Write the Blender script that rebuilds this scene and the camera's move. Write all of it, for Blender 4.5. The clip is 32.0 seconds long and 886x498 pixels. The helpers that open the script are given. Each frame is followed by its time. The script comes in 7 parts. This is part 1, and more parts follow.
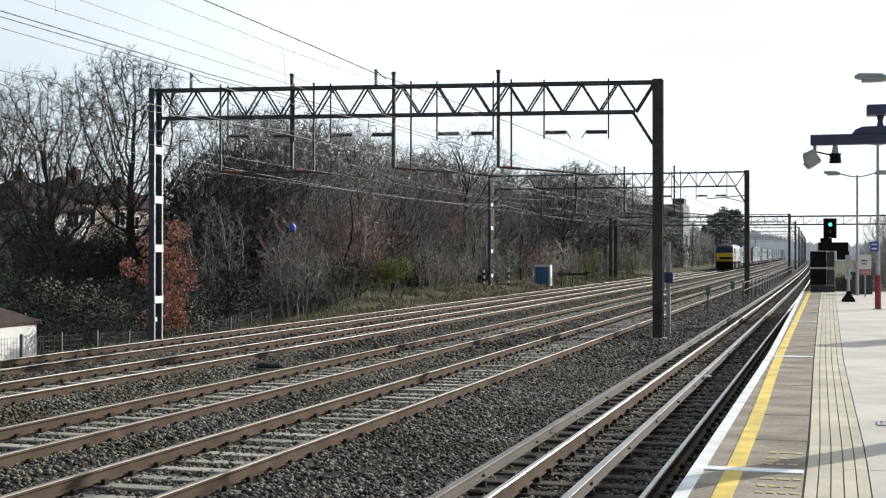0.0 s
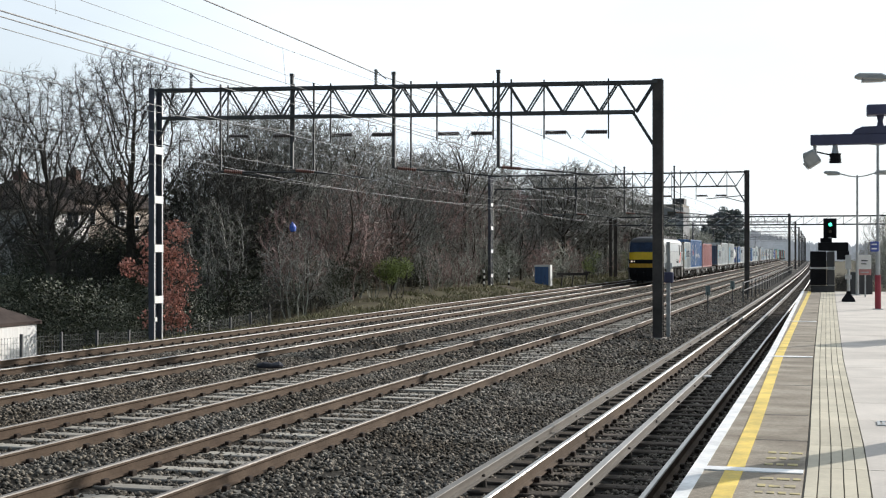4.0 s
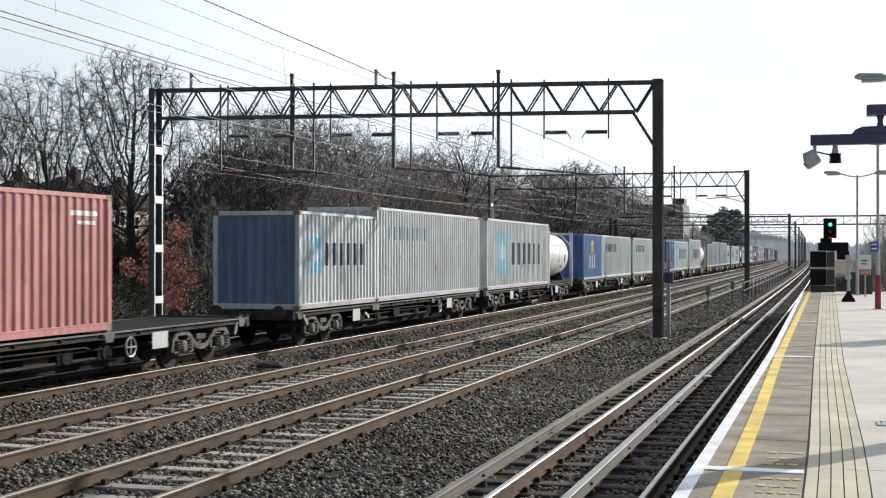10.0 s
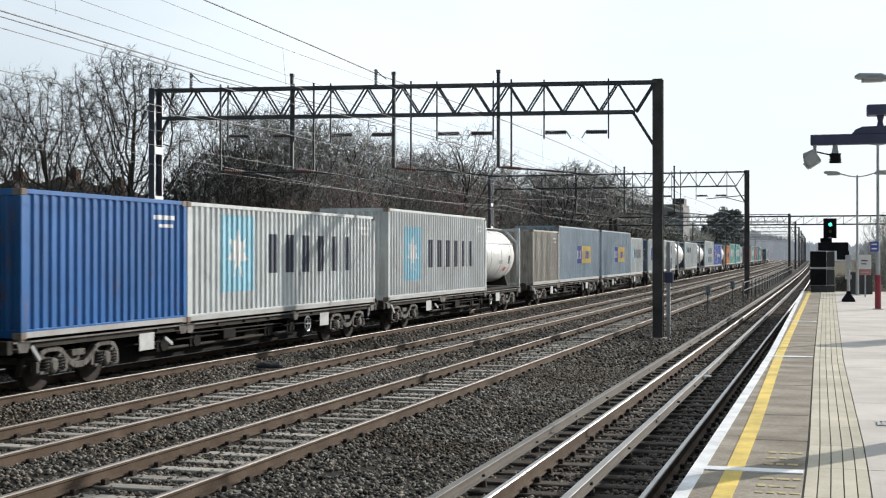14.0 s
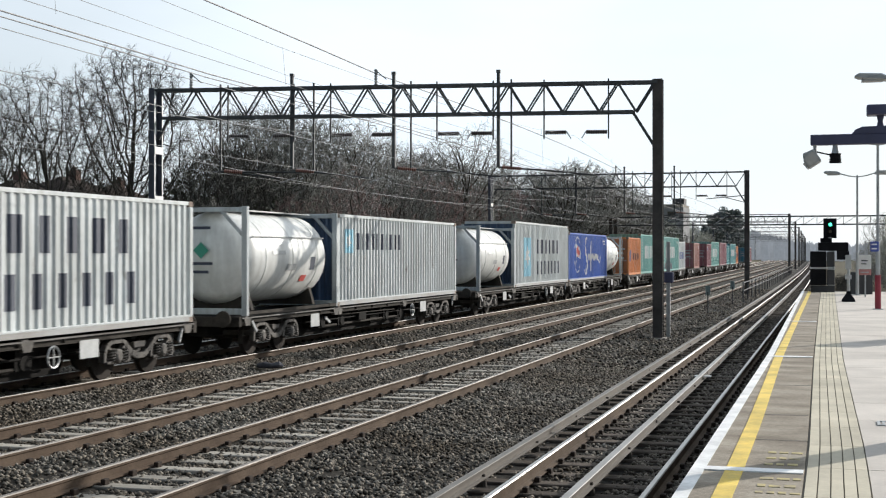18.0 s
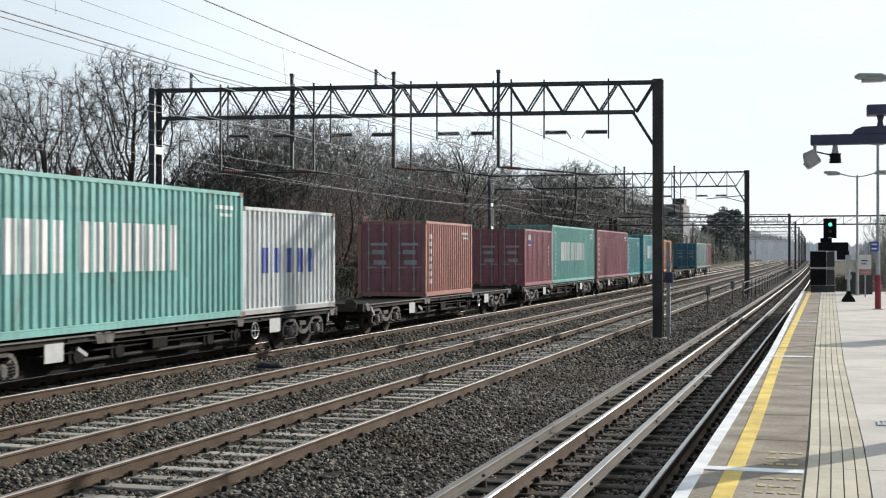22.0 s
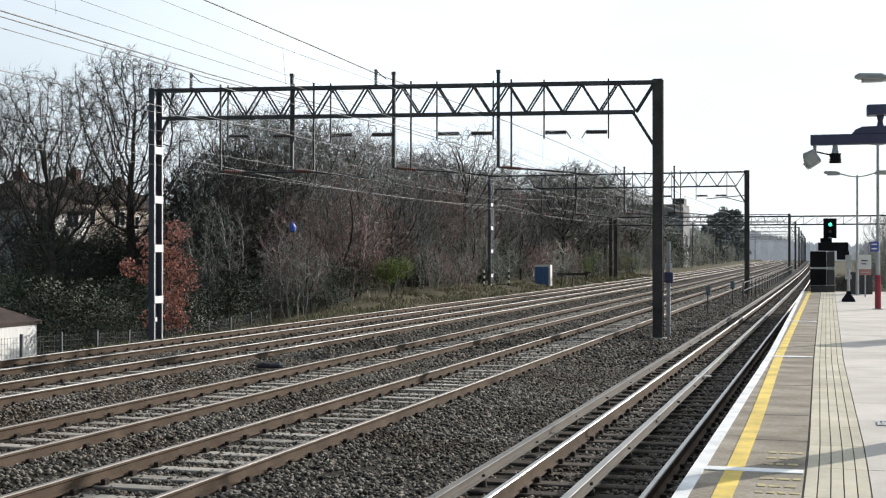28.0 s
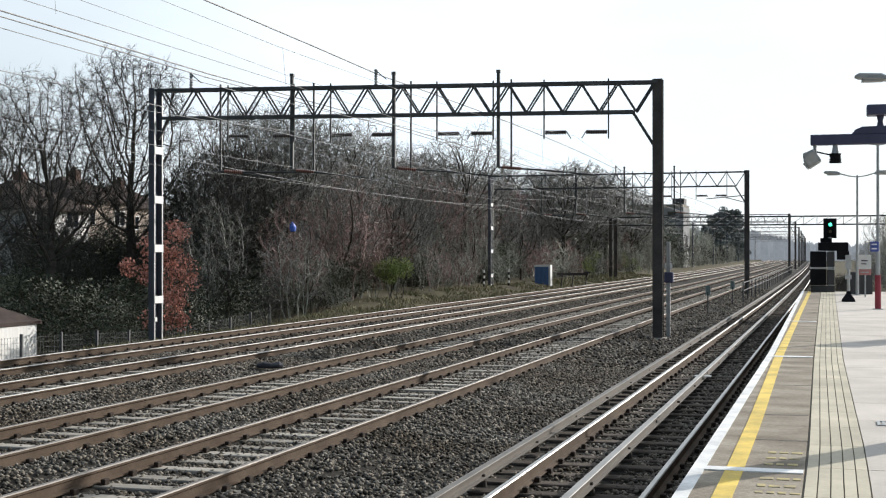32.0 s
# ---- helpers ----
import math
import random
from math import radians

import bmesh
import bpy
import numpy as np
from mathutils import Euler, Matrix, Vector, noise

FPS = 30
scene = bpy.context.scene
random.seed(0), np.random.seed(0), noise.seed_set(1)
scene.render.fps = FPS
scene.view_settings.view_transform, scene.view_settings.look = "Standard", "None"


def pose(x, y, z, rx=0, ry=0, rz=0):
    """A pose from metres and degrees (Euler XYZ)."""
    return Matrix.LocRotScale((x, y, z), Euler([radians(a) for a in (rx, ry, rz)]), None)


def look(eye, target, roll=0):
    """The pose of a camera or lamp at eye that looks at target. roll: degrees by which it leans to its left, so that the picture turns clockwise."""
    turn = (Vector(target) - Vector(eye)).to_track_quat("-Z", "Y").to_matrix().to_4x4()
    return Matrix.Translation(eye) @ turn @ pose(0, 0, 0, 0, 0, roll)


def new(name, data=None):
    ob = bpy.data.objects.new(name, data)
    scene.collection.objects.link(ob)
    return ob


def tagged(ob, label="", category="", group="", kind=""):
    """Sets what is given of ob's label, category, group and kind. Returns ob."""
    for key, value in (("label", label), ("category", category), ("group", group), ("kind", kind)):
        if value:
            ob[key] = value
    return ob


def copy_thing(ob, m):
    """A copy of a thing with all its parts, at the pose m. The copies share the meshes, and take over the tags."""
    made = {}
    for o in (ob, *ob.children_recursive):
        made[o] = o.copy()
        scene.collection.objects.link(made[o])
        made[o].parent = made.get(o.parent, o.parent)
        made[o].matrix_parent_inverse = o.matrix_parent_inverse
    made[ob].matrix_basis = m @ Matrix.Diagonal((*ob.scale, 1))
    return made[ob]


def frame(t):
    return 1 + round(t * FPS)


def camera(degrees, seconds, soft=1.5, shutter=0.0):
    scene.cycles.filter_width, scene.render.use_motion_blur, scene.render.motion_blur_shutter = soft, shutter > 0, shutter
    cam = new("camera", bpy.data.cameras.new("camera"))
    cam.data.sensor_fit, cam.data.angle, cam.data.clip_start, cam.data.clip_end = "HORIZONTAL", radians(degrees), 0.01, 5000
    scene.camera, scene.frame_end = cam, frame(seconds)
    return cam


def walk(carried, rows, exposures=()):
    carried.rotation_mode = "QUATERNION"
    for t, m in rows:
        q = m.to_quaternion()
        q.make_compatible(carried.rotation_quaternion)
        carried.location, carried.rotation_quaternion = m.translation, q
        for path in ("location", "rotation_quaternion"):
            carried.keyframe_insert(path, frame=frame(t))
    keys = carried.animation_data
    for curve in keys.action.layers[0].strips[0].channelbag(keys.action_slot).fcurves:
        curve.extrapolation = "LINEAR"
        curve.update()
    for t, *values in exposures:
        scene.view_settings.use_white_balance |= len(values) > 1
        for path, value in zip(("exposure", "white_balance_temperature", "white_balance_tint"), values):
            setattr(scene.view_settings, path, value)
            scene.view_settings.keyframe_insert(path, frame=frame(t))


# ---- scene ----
# ------------------------------------------------------------------ camera
EYE_Z = 2.4537
cam = camera(36.607, 32.0, soft=1.15, shutter=0.1)
STAND = pose(0.0, 0.0, EYE_Z, 90.205, 0.0, 16.331)
walk(cam, [(0.0, STAND), (32.0, STAND)], exposures=[(0.0, 0.04), (9.0, 0.04), (12.0, -0.05), (22.0, -0.05), (26.5, 0.03), (32.0, 0.03)])

# ------------------------------------------------------------------ light
SUN_AZ, SUN_EL = radians(33.0), radians(20.5)      # azimuth clockwise from +Y
sun_way = Vector((math.sin(SUN_AZ) * math.cos(SUN_EL), math.cos(SUN_AZ) * math.cos(SUN_EL), math.sin(SUN_EL)))
sun = new("sun", bpy.data.lights.new("sun", "SUN"))
sun.data.energy, sun.data.angle, sun.data.color = 5.0, radians(0.5), (1.0, 0.95, 0.88)
sun.matrix_basis = look(sun_way * 200, (0, 0, 0))

world = bpy.data.worlds.new("sky")
scene.world = world
world.use_nodes = True
wn, wl = world.node_tree.nodes, world.node_tree.links
wn.clear()
w_out, w_bg = wn.new("ShaderNodeOutputWorld"), wn.new("ShaderNodeBackground")
w_sky = wn.new("ShaderNodeTexSky")
w_sky.sky_type, w_sky.sun_disc = "NISHITA", False
w_sky.sun_elevation, w_sky.sun_rotation = SUN_EL, SUN_AZ
w_sky.air_density, w_sky.dust_density, w_sky.ozone_density = 1.0, 1.0, 1.0
# thin high cloud: a white veil with soft streaks over the blue
w_tc, w_map, w_noise, w_ramp, w_mix = (wn.new("ShaderNodeTexCoord"), wn.new("ShaderNodeMapping"), wn.new("ShaderNodeTexNoise"),
                                       wn.new("ShaderNodeValToRGB"), wn.new("ShaderNodeMixRGB"))
w_map.inputs["Scale"].default_value = (1.6, 1.6, 5.0)
w_noise.inputs["Scale"].default_value, w_noise.inputs["Detail"].default_value = 1.3, 6.0
w_ramp.color_ramp.elements[0].position, w_ramp.color_ramp.elements[0].color = 0.35, (0.72, 0.72, 0.72, 1)
w_ramp.color_ramp.elements[1].position, w_ramp.color_ramp.elements[1].color = 0.62, (0.95, 0.95, 0.95, 1)
w_mix.inputs[2].default_value = (10.5, 11.6, 12.6, 1)
wl.new(w_tc.outputs["Generated"], w_map.inputs["Vector"])
wl.new(w_map.outputs[0], w_noise.inputs["Vector"])
wl.new(w_noise.outputs[0], w_ramp.inputs[0])
# the veil thins out away from the sun
w_dot, w_mr, w_mul = wn.new("ShaderNodeVectorMath"), wn.new("ShaderNodeMapRange"), wn.new("ShaderNodeMath")
w_dot.operation, w_mul.operation = "DOT_PRODUCT", "MULTIPLY"
w_dot.inputs[1].default_value = sun_way
w_mr.interpolation_type = "SMOOTHSTEP"
w_mr.inputs["From Min"].default_value, w_mr.inputs["From Max"].default_value = -0.02, 0.60
w_mr.inputs["To Min"].default_value, w_mr.inputs["To Max"].default_value = 0.06, 1.0
wl.new(w_tc.outputs["Generated"], w_dot.inputs[0])
wl.new(w_dot.outputs["Value"], w_mr.inputs["Value"])
wl.new(w_mr.outputs[0], w_mul.inputs[0])
wl.new(w_ramp.outputs[0], w_mul.inputs[1])
wl.new(w_mul.outputs[0], w_mix.inputs[0])
w_thin = wn.new("ShaderNodeMixRGB")
w_thin.blend_type, w_thin.inputs[0].default_value, w_thin.inputs[2].default_value = "MULTIPLY", 1.0, (0.75, 0.75, 0.75, 1)
wl.new(w_sky.outputs[0], w_thin.inputs[1])
wl.new(w_thin.outputs[0], w_mix.inputs[1])
wl.new(w_mix.outputs[0], w_bg.inputs["Color"])
w_bg.inputs["Strength"].default_value = 0.1
wl.new(w_bg.outputs[0], w_out.inputs["Surface"])


# ------------------------------------------------------------------ materials
def material(name, col, rough=0.7, metal=0.0, col2=None, scale=2.0, vary=0.25, fine=30.0, bump=0.15, island=0.0, piece=0.0, stretch=(1, 1, 1), coat=0.0, streak=0.0, rust=0.0):
    """A surface with variation at two scales, from its own object's coordinates."""
    m = bpy.data.materials.new(name)
    m.use_nodes = True
    n, l = m.node_tree.nodes, m.node_tree.links
    b = n["Principled BSDF"]
    b.inputs["Roughness"].default_value, b.inputs["Metallic"].default_value = rough, metal
    b.inputs["Coat Weight"].default_value = coat
    b.inputs["Specular IOR Level"].default_value = 0.12 if rough >= 0.8 else 0.5
    tc, mp = n.new("ShaderNodeTexCoord"), n.new("ShaderNodeMapping")
    mp.inputs["Scale"].default_value = stretch
    l.new(tc.outputs["Object"], mp.inputs["Vector"])
    big, small = n.new("ShaderNodeTexNoise"), n.new("ShaderNodeTexNoise")
    big.inputs["Scale"].default_value, big.inputs["Detail"].default_value = scale, 5.0
    small.inputs["Scale"].default_value, small.inputs["Detail"].default_value = fine, 3.0
    l.new(mp.outputs[0], big.inputs["Vector"])
    l.new(mp.outputs[0], small.inputs["Vector"])
    ramp = n.new("ShaderNodeValToRGB")
    ramp.color_ramp.elements[0].position, ramp.color_ramp.elements[1].position = 0.32, 0.68
    c2 = col2 or tuple(min(1.0, c * (1 + vary)) for c in col)
    c1 = col if col2 else tuple(c * (1 - vary) for c in col)
    ramp.color_ramp.elements[0].color, ramp.color_ramp.elements[1].color = (*c1, 1), (*c2, 1)
    l.new(big.outputs[0], ramp.inputs[0])
    mul = n.new("ShaderNodeMixRGB")
    mul.blend_type, mul.inputs[0].default_value = "MULTIPLY", 0.55
    r2 = n.new("ShaderNodeValToRGB")
    r2.color_ramp.elements[0].position, r2.color_ramp.elements[1].position = 0.25, 0.7
    r2.color_ramp.elements[0].color, r2.color_ramp.elements[1].color = (1 - vary, 1 - vary, 1 - vary, 1), (1 + vary * 0.4,) * 3 + (1,)
    l.new(small.outputs[0], r2.inputs[0])
    l.new(ramp.outputs[0], mul.inputs[1])
    l.new(r2.outputs[0], mul.inputs[2])
    last = mul.outputs[0]
    if streak:
        # rain streaks and road dirt that run down the surface
        mp2, st, r3, ml = n.new("ShaderNodeMapping"), n.new("ShaderNodeTexNoise"), n.new("ShaderNodeValToRGB"), n.new("ShaderNodeMixRGB")
        mp2.inputs["Scale"].default_value = (3.0, 3.0, 0.22)
        st.inputs["Scale"].default_value, st.inputs["Detail"].default_value = 2.2, 6.0
        r3.color_ramp.elements[0].position, r3.color_ramp.elements[1].position = 0.38, 0.66
        r3.color_ramp.elements[0].color, r3.color_ramp.elements[1].color = (1 - streak, 1 - streak * 1.05, 1 - streak * 1.15, 1), (1, 1, 1, 1)
        ml.blend_type, ml.inputs[0].default_value = "MULTIPLY", 1.0
        l.new(tc.outputs["Object"], mp2.inputs["Vector"])
        l.new(mp2.outputs[0], st.inputs["Vector"])
        l.new(st.outputs[0], r3.inputs[0])
        l.new(last, ml.inputs[1])
        l.new(r3.outputs[0], ml.inputs[2])
        last = ml.outputs[0]
    if rust:
        # worn spots where the steel has rusted through, drawn out downwards
        mp3, rn, r5, m5 = n.new("ShaderNodeMapping"), n.new("ShaderNodeTexNoise"), n.new("ShaderNodeValToRGB"), n.new("ShaderNodeMixRGB")
        mp3.inputs["Scale"].default_value = (1.0, 1.0, 0.45)
        rn.inputs["Scale"].default_value, rn.inputs["Detail"].default_value, rn.inputs["Roughness"].default_value = 1.9, 9.0, 0.68
        r5.color_ramp.elements[0].position, r5.color_ramp.elements[1].position = 0.60, 0.72
        r5.color_ramp.elements[0].color, r5.color_ramp.elements[1].color = (0, 0, 0, 1), (rust, rust, rust, 1)
        m5.inputs[2].default_value = (0.14, 0.075, 0.045, 1)
        l.new(tc.outputs["Object"], mp3.inputs["Vector"])
        l.new(mp3.outputs[0], rn.inputs["Vector"])
        l.new(rn.outputs[0], r5.inputs[0])
        l.new(r5.outputs[0], m5.inputs[0])
        l.new(last, m5.inputs[1])
        last = m5.outputs[0]
    if island or piece:
        src = n.new("ShaderNodeNewGeometry").outputs["Random Per Island"] if island else n.new("ShaderNodeObjectInfo").outputs["Random"]
        amount = island or piece
        r4, m4 = n.new("ShaderNodeMapRange"), n.new("ShaderNodeMixRGB")
        r4.inputs["To Min"].default_value, r4.inputs["To Max"].default_value = 1 - amount, 1 + amount
        m4.blend_type, m4.inputs[0].default_value = "MULTIPLY", 1.0
        l.new(src, r4.inputs["Value"])
        l.new(last, m4.inputs[1])
        l.new(r4.outputs[0], m4.inputs[2])
        last = m4.outputs[0]
    l.new(last, b.inputs["Base Color"])
    if bump:
        bp = n.new("ShaderNodeBump")
        bp.inputs["Strength"].default_value, bp.inputs["Distance"].default_value = bump, 0.02
        l.new(small.outputs[0], bp.inputs["Height"])
        l.new(bp.outputs[0], b.inputs["Normal"])
    return m


def glow(name, col, strength):
    m = bpy.data.materials.new(name)
    m.use_nodes = True
    b = m.node_tree.nodes["Principled BSDF"]
    b.inputs["Base Color"].default_value = (*col, 1)
    b.inputs["Emission Color"].default_value, b.inputs["Emission Strength"].default_value = (*col, 1), strength
    return m


def paint(name, col, rough=0.45, dirt=0.22, **k):
    return material(name, col, rough, 0.0, scale=1.2, vary=0.1, fine=9.0, bump=0.04, streak=dirt, **k)


# near-black bed: the shade in gaps between loose stones, as colour
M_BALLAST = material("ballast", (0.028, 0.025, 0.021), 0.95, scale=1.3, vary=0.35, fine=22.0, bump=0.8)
M_STONE = material("ballast_stone", (0.117, 0.097, 0.075), 0.9, col2=(0.20, 0.184, 0.158), scale=0.45, vary=0.3, fine=30.0, bump=0.3, island=0.8)
M_SOIL = material("soil", (0.06, 0.05, 0.033), 0.95, col2=(0.115, 0.10, 0.055), scale=0.5, vary=0.3, fine=9.0, bump=0.9)
M_GRASS = material("grass", (0.125, 0.135, 0.06), 0.85, col2=(0.28, 0.245, 0.165), scale=0.6, vary=0.3, fine=9.0, bump=0.2, island=0.35)
M_RAILTOP = material("rail_top", (0.40, 0.385, 0.36), 0.40, 1.0, scale=1.0, vary=0.12, fine=6.0, bump=0.02)
M_RAILDULL = material("dull_rail_top", (0.20, 0.18, 0.16), 0.6, 0.5, scale=1.0, vary=0.15, fine=6.0, bump=0.02)
M_RUST = material("rail_rust", (0.074, 0.051, 0.036), 0.8, col2=(0.118, 0.085, 0.061), scale=2.0, vary=0.25, fine=25.0, bump=0.25)
M_CONDUCT = material("conductor_rail", (0.12, 0.105, 0.088), 0.6, 0.15, scale=1.2, vary=0.14, fine=8.0, bump=0.05)
M_CONDOUT = material("outer_conductor_top", (0.13, 0.115, 0.095), 0.5, 0.3, scale=1.2, vary=0.2, fine=8.0, bump=0.04)
M_CONDTOP = material("conductor_top", (0.32, 0.305, 0.28), 0.42, 0.5, scale=1.2, vary=0.14, fine=8.0, bump=0.04)
M_CONCRETE = material("sleeper_concrete", (0.33, 0.305, 0.265), 0.9, scale=2.5, vary=0.22, fine=25.0, bump=0.25, piece=0.25)
M_TIMBER = material("sleeper_timber", (0.085, 0.07, 0.058), 0.9, scale=2.5, vary=0.3, fine=18.0, bump=0.5, piece=0.3, stretch=(0.4, 3, 3))
M_CLIP = material("rail_clip", (0.04, 0.03, 0.024), 0.8, vary=0.3, fine=40.0)
M_STEEL = material("gantry_steel", (0.085, 0.088, 0.09), 0.6, 0.25, scale=1.5, vary=0.3, fine=14.0, bump=0.12)
M_MASTSHADE = material("shaded_mast_steel", (0.075, 0.08, 0.105), 0.5, 0.3, scale=1.5, vary=0.25, fine=14.0, bump=0.08)
M_STEEL_RUST = material("old_steel", (0.075, 0.066, 0.06), 0.75, 0.1, scale=1.5, vary=0.35, fine=14.0, bump=0.2)
M_WIRE = material("wire", (0.24, 0.245, 0.25), 0.7, 0.1, vary=0.1, bump=0.0)
M_GALV = material("galvanised", (0.42, 0.43, 0.43), 0.5, 0.5, scale=3.0, vary=0.15, fine=20.0, bump=0.05)
M_CABLE = material("feeder_cable", (0.10, 0.10, 0.105), 0.6, 0.3, vary=0.1, bump=0.0)
M_WHITE = paint("white_paint", (0.84, 0.83, 0.81), 0.5, 0.12)
M_INSUL = material("insulator", (0.075, 0.062, 0.06), 0.3, vary=0.2, fine=12.0)
M_INSUL_RED = material("insulator_brown", (0.17, 0.07, 0.05), 0.35, vary=0.2, fine=12.0)
M_BLACK = material("black_paint", (0.012, 0.012, 0.014), 0.82, vary=0.3, fine=12.0, bump=0.05)
M_TARMAC = material("platform_tarmac", (0.225, 0.19, 0.15), 0.92, col2=(0.42, 0.37, 0.30), scale=1.3, vary=0.5, fine=30.0, bump=0.35, stretch=(1.0, 1.7, 1))
M_SLAB = material("paving_slab", (0.60, 0.55, 0.495), 0.85, scale=1.2, vary=0.1, fine=30.0, bump=0.12, piece=0.07)
M_TACT = material("tactile_paving", (0.56, 0.51, 0.40), 0.85, scale=1.5, vary=0.14, fine=30.0, bump=0.12, piece=0.07)
M_JOINT = material("paving_joint", (0.17, 0.16, 0.14), 0.95, vary=0.25, fine=30.0)
M_LINE = material("line_white", (0.80, 0.80, 0.79), 0.7, scale=3.0, vary=0.2, fine=25.0, bump=0.1)
M_YELLOW = material("line_yellow", (0.74, 0.53, 0.09), 0.7, scale=3.0, vary=0.22, fine=25.0, bump=0.1)
M_WORN = material("worn_yellow", (0.60, 0.50, 0.24), 0.8, col2=(0.36, 0.31, 0.22), scale=9.0, vary=0.3, fine=40.0, bump=0.1)
M_PLATWALL = material("platform_wall", (0.20, 0.18, 0.155), 0.95, scale=1.2, vary=0.3, fine=14.0, bump=0.4)
M_BARK = material("bark", (0.05, 0.045, 0.038), 0.95, col2=(0.11, 0.10, 0.085), scale=1.5, vary=0.3, fine=14.0, bump=0.6)
M_TWIG = material("twig", (0.19, 0.187, 0.165), 0.62, scale=1.0, vary=0.3, fine=5.0, bump=0.0, piece=0.35)
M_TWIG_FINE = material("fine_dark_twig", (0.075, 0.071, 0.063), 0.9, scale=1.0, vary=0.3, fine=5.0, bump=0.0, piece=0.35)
M_TWIG_RED = material("twig_red", (0.27, 0.175, 0.155), 0.62, scale=1.0, vary=0.3, fine=5.0, bump=0.0, piece=0.3)
M_TWIG_DARK = material("scrub_twig", (0.26, 0.262, 0.215), 0.62, scale=0.8, vary=0.35, fine=5.0, bump=0.0, piece=0.5)
# haze over the far wood, put into a pale bluish colour and a glow
M_TWIG_HAZE = material("haze_glow_twig", (0.30, 0.305, 0.32), 0.9, scale=0.1, vary=0.25, fine=1.0, bump=0.0)
b_far = M_TWIG_HAZE.node_tree.nodes["Principled BSDF"]
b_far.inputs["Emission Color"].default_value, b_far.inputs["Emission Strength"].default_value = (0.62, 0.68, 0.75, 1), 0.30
# scrub grey, lightened to stand for haze over the bank and far trees
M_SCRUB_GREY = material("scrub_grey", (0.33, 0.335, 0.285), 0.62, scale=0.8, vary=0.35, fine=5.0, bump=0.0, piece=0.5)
M_LEAF_BROWN = material("dead_leaf", (0.46, 0.215, 0.16), 0.75, vary=0.3, fine=6.0, bump=0.0, island=0.5)
M_LEAF_GREEN = material("spring_leaf", (0.19, 0.235, 0.06), 0.7, vary=0.3, fine=6.0, bump=0.0, island=0.45)
M_LEAF_IVY = material("ivy_leaf", (0.068, 0.076, 0.046), 0.7, vary=0.3, fine=6.0, bump=0.0, island=0.5)
# far evergreen paled to grey-green, haze put into its leaf colour
M_CONIFER_HAZE = material("evergreen", (0.19, 0.215, 0.20), 0.8, vary=0.3, fine=6.0, bump=0.0, island=0.5)
M_GLASS = material("dark_glass", (0.012, 0.016, 0.024), 0.06, vary=0.2, fine=4.0, bump=0.0, coat=0.4)
M_UNDER = material("underframe", (0.035, 0.031, 0.027), 0.85, col2=(0.07, 0.062, 0.053), scale=2.0, vary=0.3, fine=16.0, bump=0.2)
M_WHEEL = material("wheel_steel", (0.045, 0.038, 0.033), 0.8, 0.1, vary=0.3, fine=16.0)
M_BOGIE = material("bogie_steel", (0.14, 0.125, 0.108), 0.75, col2=(0.027, 0.023, 0.02), scale=2.4, vary=0.3, fine=16.0, bump=0.25)
# near black, so the deep shade below the frames is in the colour
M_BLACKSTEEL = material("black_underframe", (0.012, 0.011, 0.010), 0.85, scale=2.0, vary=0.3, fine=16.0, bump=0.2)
M_DECK = material("wagon_steel", (0.19, 0.182, 0.17), 0.75, col2=(0.085, 0.075, 0.066), scale=1.4, vary=0.3, fine=16.0, bump=0.2)


# ------------------------------------------------------------------ mesh building
def bend(y):
    """How far the line curves to the left at y."""
    if y <= 0:
        return 0.0
    return -0.24e-4 * y * y if y < 300 else -2.16 - 0.0144 * (y - 300)


